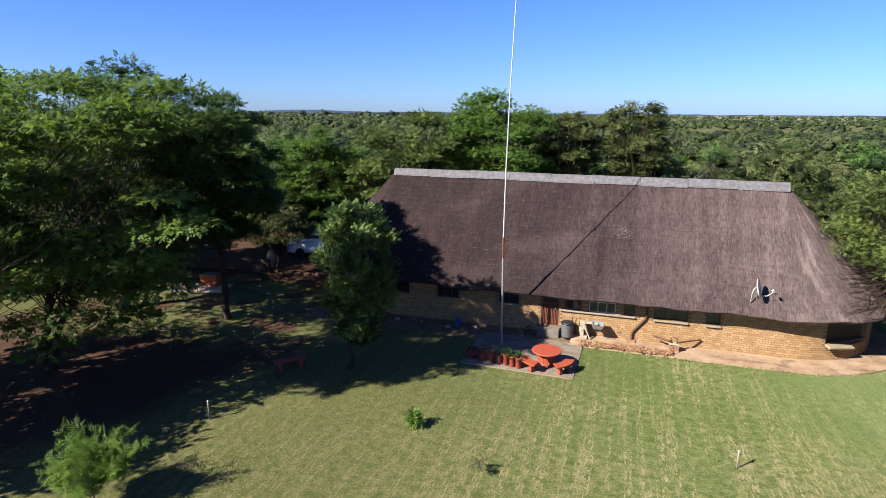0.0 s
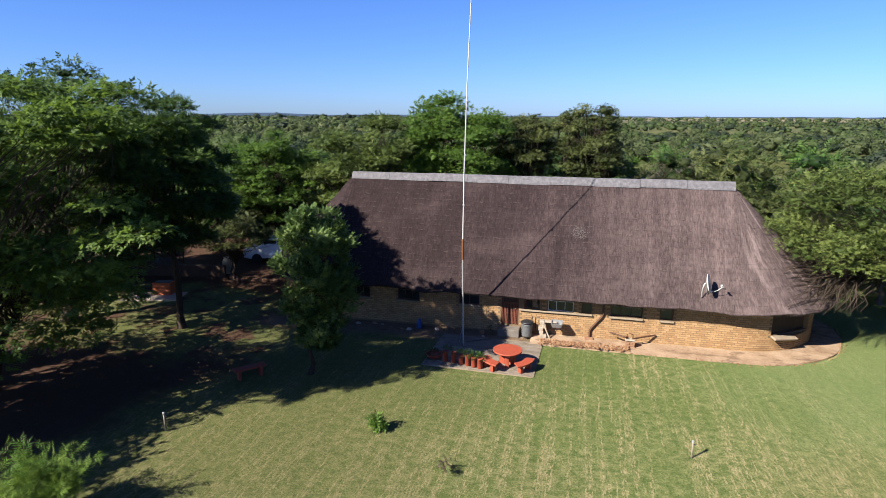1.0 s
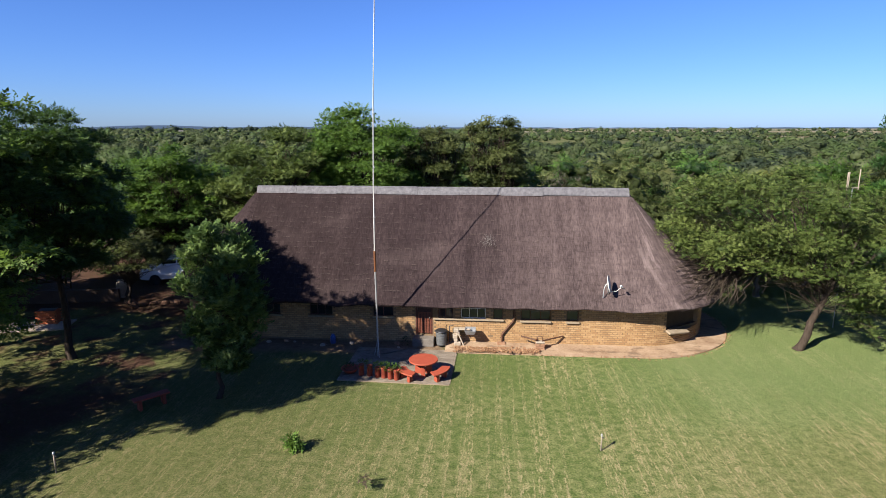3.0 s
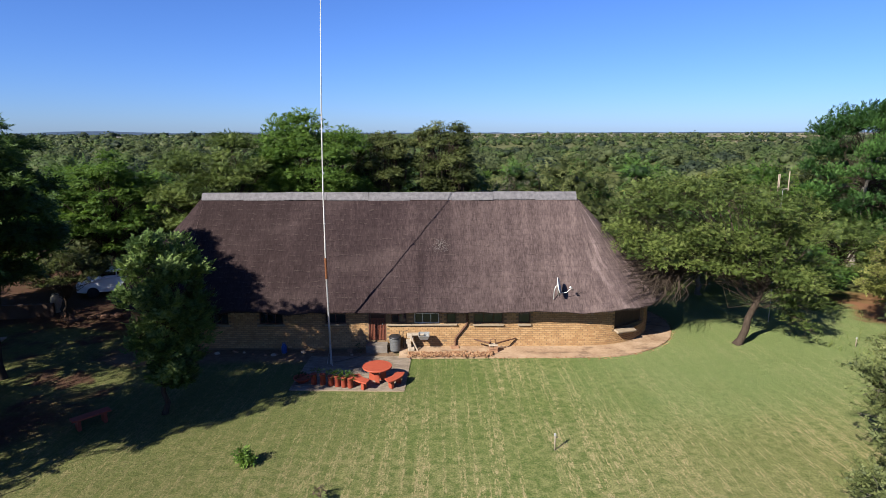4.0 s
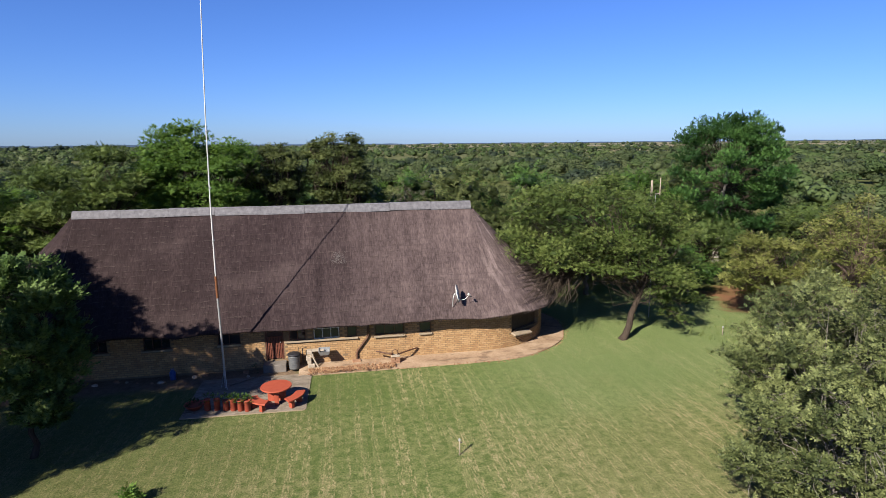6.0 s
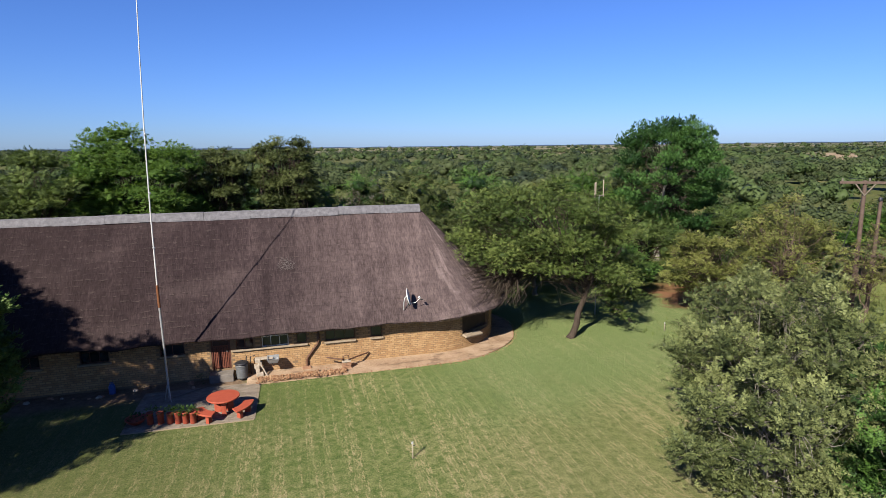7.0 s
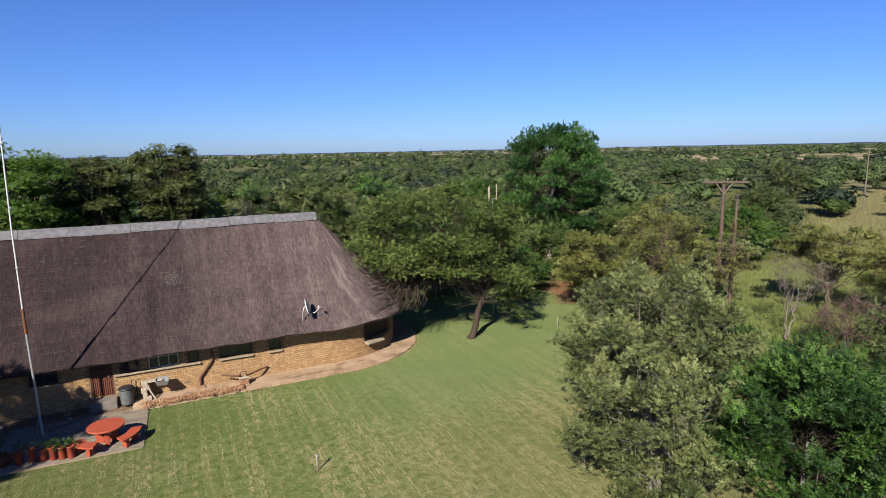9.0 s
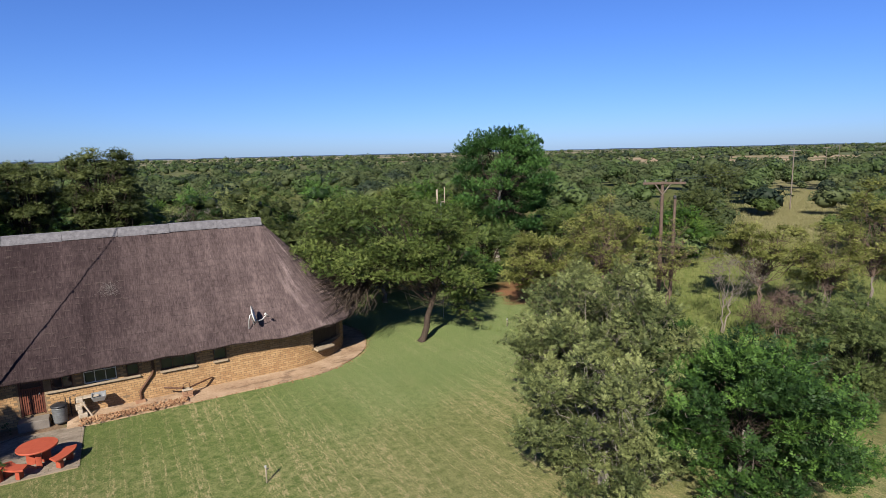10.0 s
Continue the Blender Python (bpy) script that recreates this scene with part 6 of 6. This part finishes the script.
def build_rubble():
    """Broken bricks heaped along the walk's edge."""
    rng = np.random.default_rng(41)
    verts, faces = [], []
    cube = np.array([(sx, sy, sz) for sz in (-0.5, 0.5) for sx, sy in ((-0.5, -0.5), (0.5, -0.5), (0.5, 0.5), (-0.5, 0.5))])
    sides = ((0, 1, 5, 4), (1, 2, 6, 5), (2, 3, 7, 6), (3, 0, 4, 7), (4, 5, 6, 7), (3, 2, 1, 0))
    spots = [(rng.uniform(-1.7, 2.5), rng.normal(27.42, 0.15), rng.uniform(0.08, 0.19)) for _ in range(1100)]
    for run in np.arange(run_of(2.6), RIDGE_R - RIDGE_L + math.pi * WALL_R * 0.62, 0.22):
        reach = 5.68 - 0.05 * max(0, min(1, (run - (RIDGE_R - RIDGE_L)) / 6))
        x, y, a = wall_point(run, reach + 0.02 + rng.normal(0, 0.03))
        spots.append((x, y, 0.03 + rng.uniform(0, 0.04)))
        if run > run_of(7) and rng.uniform() < 0.8:
            x, y, a = wall_point(run, reach + 0.16 + rng.normal(0, 0.05))
            spots.append((x, y, 0.02))
    for x, y, z in spots:
        m = np.array(Euler(rng.uniform(-0.7, 0.7, 3).tolist()[:2] + [rng.uniform(0, 6.28)]).to_matrix())
        size = np.array([rng.uniform(0.04, 0.14), rng.uniform(0.03, 0.06), rng.uniform(0.02, 0.045)])
        k = len(verts)
        verts += ((cube * size * (1 + rng.normal(0, 0.1, (8, 3)))) @ m.T + np.array([x, y, z])).tolist()
        faces += [tuple(k + i for i in f) for f in sides]
    n = Nodes("brick_chips")
    each = n.add("NewGeometry").outputs["Random Per Island"]
    grain = n.noise(n.coords(), 18, 4)
    c = n.mix(n.math("MULTIPLY", grain, 0.4), n.ramp(each, [(0.0, (0.102, 0.0408, 0.0218)), (0.5, (0.1836, 0.0918, 0.0476)), (1.0, (0.2448, 0.1564, 0.0884))]), (0.2312, 0.1564, 0.0952))
    ob = mesh_of("brick_rubble", verts, faces, n.done(c, 0.9, 0, 0.15))
    tagged(ob, "broken red and yellow bricks heaped along the walk's edge", "rubble", kind="stuff")


def build_patio():
    """Small grey pavers under the table and before the door."""
    rng = np.random.default_rng(51)
    n = Nodes("old_pavers")
    each = n.add("NewGeometry").outputs["Random Per Island"]
    other = n.add("ObjectInfo").outputs["Random"]
    grain = n.noise(n.coords(), 9, 5)
    c = n.mix(n.math("MULTIPLY", grain, 0.45), n.ramp(n.math("FRACT", n.math("ADD", each, other)), [(0.0, (0.128, 0.108, 0.084)), (0.5, (0.155, 0.129, 0.104)), (1.0, (0.182, 0.156, 0.130))]), (0.1496, 0.1156, 0.0816))
    c = n.mix(n.math("MULTIPLY", n.step(n.noise(n.coords(), 1.1, 5, 0.7), 0.48, 0.66), 0.55), c, (0.070, 0.052, 0.038))
    mat = n.done(c, 0.9, 0, 0.15)
    bed = part("pavement", box(-4.15, 25.5, 0.005, 5.0, 4.0, 0.05, -1.5), simple("sandy_joint", (0.136, 0.102, 0.068), (0.204, 0.1564, 0.1088), 5, 0.95))
    tagged(bed, "old grey block paving under the table and mast", "paving", kind="structure")
    data = bpy.data.meshes.new("paver")
    bm = bm_box(bmesh.new(), 0, 0, 0, 0.210, 0.104, 0.06)
    bm.to_mesh(data)
    bm.free()
    data.materials.append(mat)
    verts, faces, singles = [], [], 0
    cube = [(sx * 0.105, sy * 0.052, sz * 0.03) for sz in (-1, 1) for sx, sy in ((-1, -1), (1, -1), (1, 1), (-1, 1))]
    sides = ((0, 1, 5, 4), (1, 2, 6, 5), (2, 3, 7, 6), (3, 0, 4, 7), (4, 5, 6, 7))
    for r in range(36):
        for k in range(23):
            x = -6.55 + 0.215 * k + (0.107 if r % 2 else 0)
            y = 23.57 + 0.108 * r
            z = 0.018 + float(rng.normal(0, 0.004))
            a = math.radians(-1.5)
            px, py = -4.15 + (x + 4.15) * math.cos(a) - (y - 25.5) * math.sin(a), 25.5 + (x + 4.15) * math.sin(a) + (y - 25.5) * math.cos(a)
            if x > -3.6 and y < 25.6 and singles < 300:
                ob = new("paver", data)
                ob.parent = bed
                ob.matrix_basis = pose(px, py, z, 0, 0, -1.5 + float(rng.normal(0, 0.8)))
                singles += 1
                continue
            q = len(verts)
            verts += [(px + cx * math.cos(a) - cy * math.sin(a), py + cx * math.sin(a) + cy * math.cos(a), z + cz) for cx, cy, cz in cube]
            faces += [tuple(q + i for i in f) for f in sides]
    ob = mesh_of("pavers", verts, faces, mat)
    ob["kind"] = "stuff"
    ob.parent = bed


def arc_slab(r0, r1, a0, a1, z0, z1, steps=14):
    bm = bmesh.new()
    rows = []
    for i in range(steps + 1):
        a = radians(a0 + (a1 - a0) * i / steps)
        c, s = math.cos(a), math.sin(a)
        rows.append([bm.verts.new((r * c, r * s, z)) for r, z in ((r0, z0), (r1, z0), (r1, z1), (r0, z1))])
    for p, q in zip(rows, rows[1:]):
        for k in range(4):
            j = (k + 1) % 4
            bm.faces.new((p[k], q[k], q[j], p[j]))
    bm.faces.new(rows[0])
    bm.faces.new(rows[-1][::-1])
    bmesh.ops.recalc_face_normals(bm, faces=bm.faces)
    bmesh.ops.bevel(bm, geom=[e for e in bm.edges if e.calc_face_angle(0) > 0.6], offset=0.012, segments=2, affect="EDGES", profile=0.5)
    return bm


def build_table_set():
    tab = thing("garden_table", -2.93, 24.45, 0.05, 0, "round red-painted concrete garden table on three legs", "table")
    part("tabletop", lathe([(0.60, 0.655), (0.645, 0.66), (0.66, 0.675), (0.66, 0.715), (0.65, 0.73), (0.0, 0.732)], 40), RED_PAINT, tab)
    for k in range(3):
        leg = part("leg", arc_slab(0.12, 0.40, -14, 14, 0.0, 0.655, 4), RED_PAINT, tab)
        leg.matrix_basis = pose(0, 0, 0, 0, 0, 35 + 120 * k)
    part("collar", lathe([(0.30, 0.56), (0.34, 0.60), (0.34, 0.654), (0.2, 0.655)], 24), RED_PAINT, tab)
    for k, (mid, word) in enumerate(((222, "beside the pots"), (-30, "on the lawn side"))):
        b = thing("garden_bench", -2.93, 24.45, 0.05, mid, f"curved red-painted concrete bench {word} of the table", "bench", "benches round the table")
        part("seat", arc_slab(0.78, 1.22, -31, 31, 0.36, 0.43), RED_PAINT, b)
        for a in (-17, 17):
            part("leg", arc_slab(0.86, 1.10, a - 4, a + 4, 0.0, 0.36, 3), RED_PAINT, b)


def plant(parent, seed, r, h, count, leaf, shape="small"):
    rng = np.random.default_rng(seed)
    d = rng.normal(0, 1, (count, 3))
    d /= np.linalg.norm(d, axis=1, keepdims=True)
    d[:, 2] = np.abs(d[:, 2])
    p = d * np.array([r, r, h]) * rng.uniform(0.3, 1, (count, 1)) ** 0.5
    v, f = sprays(p, d, LEAF_SHAPES[shape] * 0.55, rng)
    return v, f


def build_pots():
    spots = ((-4.05, 23.78, 1.0, 1), (-4.34, 23.86, 1.0, 1), (-4.64, 23.93, 1.05, 1), (-4.95, 24.0, 0.95, 1), (-5.32, 24.1, 1.05, 1), (-5.72, 24.16, 1.05, 1))
    for k, (x, y, s, leafy) in enumerate(spots):
        pot = thing("plant_pot", x, y, 0.05, 40 * k, "tall red-painted cylinder pot with a leafy green plant", "plant pot", "row of red pots")
        part("pot_body", lathe([(0.12, 0), (0.128, 0.02), (0.125, 0.42 * s), (0.14, 0.43 * s), (0.14, 0.47 * s), (0.118, 0.475 * s), (0.112, 0.43 * s), (0.02, 0.425 * s)], 22), TERRACOTTA, pot)
        v, f = plant(pot, 60 + k, 0.20, 0.26, 60 if k < 4 else 34, LEAF_FRESH)
        mesh_of("plant", v + np.array([0, 0, 0.44 * s]), f, LEAF_FRESH, pot)["kind"] = "stuff"
    bowl = thing("plant_bowl", -6.28, 24.35, 0.05, 0, "low red bowl planter with small green plants", "plant pot")
    part("pot_body", lathe([(0.18, 0), (0.30, 0.10), (0.40, 0.22), (0.42, 0.25), (0.38, 0.25), (0.30, 0.19), (0.02, 0.18)], 26), TERRACOTTA, bowl)
    v, f = plant(bowl, 71, 0.30, 0.25, 70, LEAF_DEEP)
    mesh_of("plant", v + np.array([0, 0, 0.2]), f, LEAF_DEEP, bowl)["kind"] = "stuff"


build_windows()
build_door()
build_mast()
build_dish()
build_straw_tuft()
build_wall_clutter()
build_downpipe()
build_standpipe()
build_drum()
build_washstand()
build_rubble()
build_table_set()
build_pots()


# ---- things about the garden ----
def build_pegs():
    for x, y, h, word in ((3.93, 18.68, 0.62, "on the open lawn"), (-13.97, 15.92, 0.72, "at the edge of the shade"), (21.4, 28.5, 0.5, "near the thorn tree")):
        p = thing("garden_tap_post", x, y, 0, 0, f"short pale standpipe post {word}", "post", "posts on the lawn")
        part("post", lathe([(0.026, -0.05), (0.024, h - 0.03), (0.02, h)], 10), STONE_PALE, p)
        part("cap", lathe([(0.036, h - 0.06), (0.04, h - 0.04), (0.036, h + 0.02), (0.01, h + 0.03)], 10), GALVANISED, p)
        part("tap", box(0.05, 0, h - 0.12, 0.09, 0.03, 0.035, 0, 0.006), DARK_STEEL, p)


def build_garden_bench():
    b = thing("low_bench", -13.5, 20.6, 0, 48, "dark red painted bench in the tree shade", "bench")
    part("seat", box(0, 0, 0.44, 1.35, 0.42, 0.07, 0, 0.015), TERRACOTTA, b)
    for x in (-0.45, 0.45):
        part("leg", box(x, 0, 0.2, 0.12, 0.36, 0.42, 0, 0.012), TERRACOTTA, b)


def build_braai():
    tagged(part("slab", box(-25.4, 29.2, 0.03, 3.4, 1.7, 0.09, 14, 0.02), simple("pale_slab", (0.2312, 0.1836, 0.136), (0.3264, 0.272, 0.2176), 3, 0.9)), "pale concrete slab under the barbecue", "slab")
    b = thing("barbecue", -25.1, 29.75, 0.075, 12, "small red brick barbecue block on a pale slab", "barbecue")
    rng = np.random.default_rng(4)
    bm = bmesh.new()
    bm_box(bm, 0, 0, 0.37, 0.98, 0.56, 0.72)
    part("core", bm, MORTAR, b)
    data = bpy.data.meshes.new("brick")
    bb = bm_box(bmesh.new(), 0, 0, 0, 0.222, 0.105, 0.073)
    bb.to_mesh(data)
    bb.free()
    red = simple("red_brick", (0.2312, 0.051, 0.0204), (0.3536, 0.102, 0.0408), 6, 0.85)
    data.materials.append(red)
    for c in range(9):
        z = 0.04 + 0.084 * c
        for i in range(5):
            x = -0.46 + 0.232 * i - (0.1 if c % 2 else 0)
            if abs(x) < 0.5:
                for y in (-0.26, 0.26):
                    o = new("brick", data)
                    o.parent = b
                    o.matrix_basis = pose(x, y, z, 0, 0, float(rng.normal(0, 1.5)))
        for y in (-0.12, 0.12):
            for x in (-0.47, 0.47):
                o = new("brick", data)
                o.parent = b
                o.matrix_basis = pose(x, y, z, 0, 0, 90)
    part("grid", box(0, 0, 0.78, 0.9, 0.5, 0.02), DARK_STEEL, b)


def build_boundary():
    # its brown is darkened for the shade the wall stands in
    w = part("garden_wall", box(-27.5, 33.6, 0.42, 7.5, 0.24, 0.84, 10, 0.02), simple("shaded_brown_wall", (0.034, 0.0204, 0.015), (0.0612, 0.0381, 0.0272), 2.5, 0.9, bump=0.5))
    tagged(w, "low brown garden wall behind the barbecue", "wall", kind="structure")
    urn = thing("urn", -24.2, 35.1, 0, 0, "pale weathered tall urn beside the drive", "urn")
    part("urn_body", lathe([(0.16, 0), (0.18, 0.04), (0.12, 0.12), (0.26, 0.45), (0.34, 0.80), (0.28, 1.02), (0.18, 1.10), (0.24, 1.20), (0.20, 1.20), (0.14, 1.08), (0.02, 1.0)], 24), STONE_PALE, urn)
    for k in range(9):
        bm = bmesh.new()
        bmesh.ops.create_icosphere(bm, subdivisions=2, radius=0.26)
        for v in bm.verts:
            v.co *= 1 + 0.35 * noise.noise((v.co.x * 4 + k * 3, v.co.y * 4, v.co.z * 4))
            v.co.z *= 0.65
        r = part("garden_rock", bm, ROCK_BROWN)
        r.matrix_basis = pose(-22.2 + 0.33 * k * (1 if k % 2 else -0.4), 33.3 + 0.12 * k, 0.08, 0, 0, 50 * k)
        tagged(r, "reddish-brown rock edging the bed", "rock", "rocks edging the bed")


def build_car():
    car = thing("car", -22.5, 39.6, 0, 20, "white four-wheel-drive wagon parked in tree shade", "car")
    paint = Nodes("white_car_paint")
    white = paint.done((0.4896, 0.4964, 0.51), 0.25, 0.0, 0.5)
    glass = Nodes("car_glass").done((0.0082, 0.0095, 0.0109), 0.06, 0.0, 0.6)
    outline = [(-2.25, 0.42), (-2.28, 0.78), (-2.18, 0.98), (-1.35, 1.08), (-0.62, 1.52), (-0.2, 1.60), (1.45, 1.58), (1.95, 1.30), (2.22, 0.98), (2.26, 0.45), (1.86, 0.34), (-1.9, 0.34)]
    bm = bmesh.new()
    rows = []
    for y, grow in ((-0.88, 0.95), (-0.80, 1.0), (0.80, 1.0), (0.88, 0.95)):
        rows.append([bm.verts.new((x * (1 if z < 1.1 else 0.985), y * (1 if z < 1.1 else 0.80), 0.34 + (z - 0.34) * grow)) for x, z in outline])
    for p, q in zip(rows, rows[1:]):
        for i in range(len(outline)):
            j = (i + 1) % len(outline)
            bm.faces.new((p[i], q[i], q[j], p[j]))
    bm.faces.new(rows[0][::-1])
    bm.faces.new(rows[-1])
    bmesh.ops.recalc_face_normals(bm, faces=bm.faces)
    bmesh.ops.bevel(bm, geom=[e for e in bm.edges if e.calc_face_angle(0) > 0.35], offset=0.04, segments=2, affect="EDGES", profile=0.5)
    part("body", bm, white, car)
    for s in (-1, 1):
        for x0, x1 in ((-0.95, -0.15), (-0.08, 0.72), (0.79, 1.55)):
            g = part("side_window", box((x0 + x1) / 2, 0, 0, x1 - x0, 0.012, 0.36, 0, 0.004), glass, car)
            g.matrix_basis = pose(0, s * 0.795, 1.30, 8 * s * -1, 0, 0)
        for x in (-1.42, 1.38):
            wheel = part("tyre", lathe([(0.20, -0.10), (0.31, -0.10), (0.335, -0.06), (0.335, 0.06), (0.31, 0.10), (0.20, 0.10)], 28), BLACK_RUBBER, car)
            wheel.matrix_basis = pose(x, s * 0.80, 0.335, 90, 0, 0)
            part("rim", lathe([(0.02, -0.085), (0.20, -0.09), (0.205, 0.09), (0.02, 0.095)], 20), GALVANISED, wheel)
    ws = part("windscreen", box(0, 0, 0, 0.74, 1.22, 0.012, 0, 0.004), glass, car)
    ws.matrix_basis = pose(-0.99, 0, 1.318, 0, -31, 0)
    part("rear_window", box(0, 0, 0, 0.44, 1.2, 0.012, 0, 0.004), glass, car).matrix_basis = pose(1.75, 0, 1.445, 0, 29, 0)
    for s in (-1, 1):
        part("headlight", box(-2.17, s * 0.62, 0.82, 0.14, 0.34, 0.15, 0, 0.03), GALVANISED, car)
        part("mirror", box(-0.98, s * 0.93, 1.1, 0.12, 0.18, 0.12, 0, 0.03), white, car)
    part("bumper", box(-2.24, 0, 0.5, 0.14, 1.6, 0.2, 0, 0.04), DARK_STEEL, car)
    car.scale = (1.15, 1.15, 1.2)
    for s in (-1, 1):
        Tubes().add([(-0.3, s * 0.6, 1.63), (1.4, s * 0.6, 1.63)], [0.02] * 2, 6).make("roof_rail", DARK_STEEL, car)


def build_antenna():
    a = thing("aerial_mast", 19.13, 32.6, 0, 28, "thin pale aerial mast with a forked top", "aerial")
    Tubes().add([(0, 0, 0), (0, 0, 7.8)], [0.03, 0.024], 8).make("pole", GALVANISED, a)
    Tubes().add([(-0.5, 0, 7.8), (0.5, 0, 7.8)], [0.03] * 2, 8).make("crossbar", STONE_PALE, a)
    for x in (-0.5, -0.39, 0.48):
        Tubes().add([(x, 0, 7.7), (x, 0, 8.65 + 0.12 * (x > 0))], [0.03] * 2, 8).make("prong", STONE_PALE, a)


def build_power_poles():
    p = thing("power_pole", 35.3, 28.3, 0, -37, "creosoted timber power pole with a wooden crossarm", "power pole", "power poles")
    Tubes().add([(0, 0, -0.2), (0.02, 0, 4), (0.0, 0, 8.55)], [0.155, 0.135, 0.115], 12).make("pole", POLE_WOOD, p)
    part("crossarm", box(0.1, -0.12, 8.42, 3.0, 0.12, 0.16, 0, 0.012), POLE_WOOD, p)
    for s in (-1, 1):
        Tubes().add([(0, -0.13, 7.6), (s * 0.55, -0.13, 8.36)], [0.045] * 2, 6).make("brace", GREY_POLE, p)
        part("insulator", lathe([(0.03, 0), (0.06, 0.04), (0.035, 0.08), (0.06, 0.12), (0.02, 0.2)], 12), STEP_GREY, p).matrix_basis = pose(s * 1.25, -0.12, 8.5)
    part("insulator", lathe([(0.03, 0), (0.06, 0.04), (0.035, 0.08), (0.06, 0.12), (0.02, 0.2)], 12), STEP_GREY, p).matrix_basis = pose(0.2, -0.12, 8.5)
    Tubes().add([(-0.1, -0.1, 7.5), (-1.2, -0.5, 3.2)], [0.02] * 2, 5).make("stay_wire", DARK_STEEL, p)
    q = thing("stub_pole", 35.95, 27.7, 0, 0, "short weathered timber strut pole beside the power pole", "power pole", "power poles")
    Tubes().add([(-0.1, 0, -0.2), (0.05, 0, 7.3)], [0.13, 0.10], 10).make("pole", POLE_WOOD, q)
    part("cap", lathe([(0.10, 7.28), (0.12, 7.32), (0.10, 7.5), (0.02, 7.55)], 12), DARK_STEEL, q)
    for x, y, h in ((99.8, 54.6, 10.2), (171.9, 85.6, 10.0), (252, 121, 10)):
        f = thing("power_pole", x, y, 0, -37, "slim pale far power pole along the grass strip", "power pole", "power poles")
        Tubes().add([(0, 0, -0.2), (0, 0, h)], [0.12, 0.09], 8).make("pole", GREY_POLE, f)
        part("crossarm", box(0, 0, h - 0.3, 2.0, 0.12, 0.14), GREY_POLE, f)
    cables = [((35.3, 28.3, 8.6), (99.8, 54.6, 10.0)), ((99.8, 54.6, 10.0), (171.9, 85.6, 9.8)), ((171.9, 85.6, 9.8), (252, 121, 9.8))]
    for s in (-0.9, 0.9):
        wire = Tubes()
        for a, b in cables:
            o = Vector((s * 0.8, -s * 0.6, 0.05))
            wire.add([Vector(a).lerp(Vector(b), i / 12) + o - Vector((0, 0, 1.0 * 4 * (i / 12) * (1 - i / 12))) for i in range(13)], [0.012] * 13, 4)
        tagged(wire.make("power_line", DARK_STEEL), "thin dark power line strung between timber poles", "cable", "power lines")


def build_far_houses():
    """Small pale houses among the trees of the plain."""
    roof_mat = simple("far_tin_roof", (0.16, 0.15, 0.15), (0.24, 0.23, 0.23), 2, 0.6)
    for k, (az, d, w) in enumerate(((-31.5, 1280, 10), (-28.6, 1250, 8), (-24.8, 1300, 12), (-20.9, 1270, 9), (-33.4, 1290, 9))):
        h = thing("far_house", d * math.sin(radians(az)), d * math.cos(radians(az)), 0, 25 * k, "small pale farmhouse far off on the plain", "house", "far houses")
        part("house_wall", box(0, 0, 1.7, w, 6, 3.4), WHITE_PAINT, h)
        bm = bmesh.new()
        ends = [[bm.verts.new(p) for p in ((x, -3.5, 3.3), (x, 3.5, 3.3), (x, 0, 5.2))] for x in (-w / 2 - 0.4, w / 2 + 0.4)]
        bm.faces.new(ends[0])
        bm.faces.new(ends[1][::-1])
        for i in range(3):
            j = (i + 1) % 3
            bm.faces.new((ends[0][i], ends[1][i], ends[1][j], ends[0][j]))
        bmesh.ops.recalc_face_normals(bm, faces=bm.faces)
        part("house_roof", bm, roof_mat, h)


build_far_houses()
build_pegs()
build_garden_bench()
build_braai()
build_boundary()
build_car()
build_antenna()
build_power_poles()
build_bricks()
build_patio()
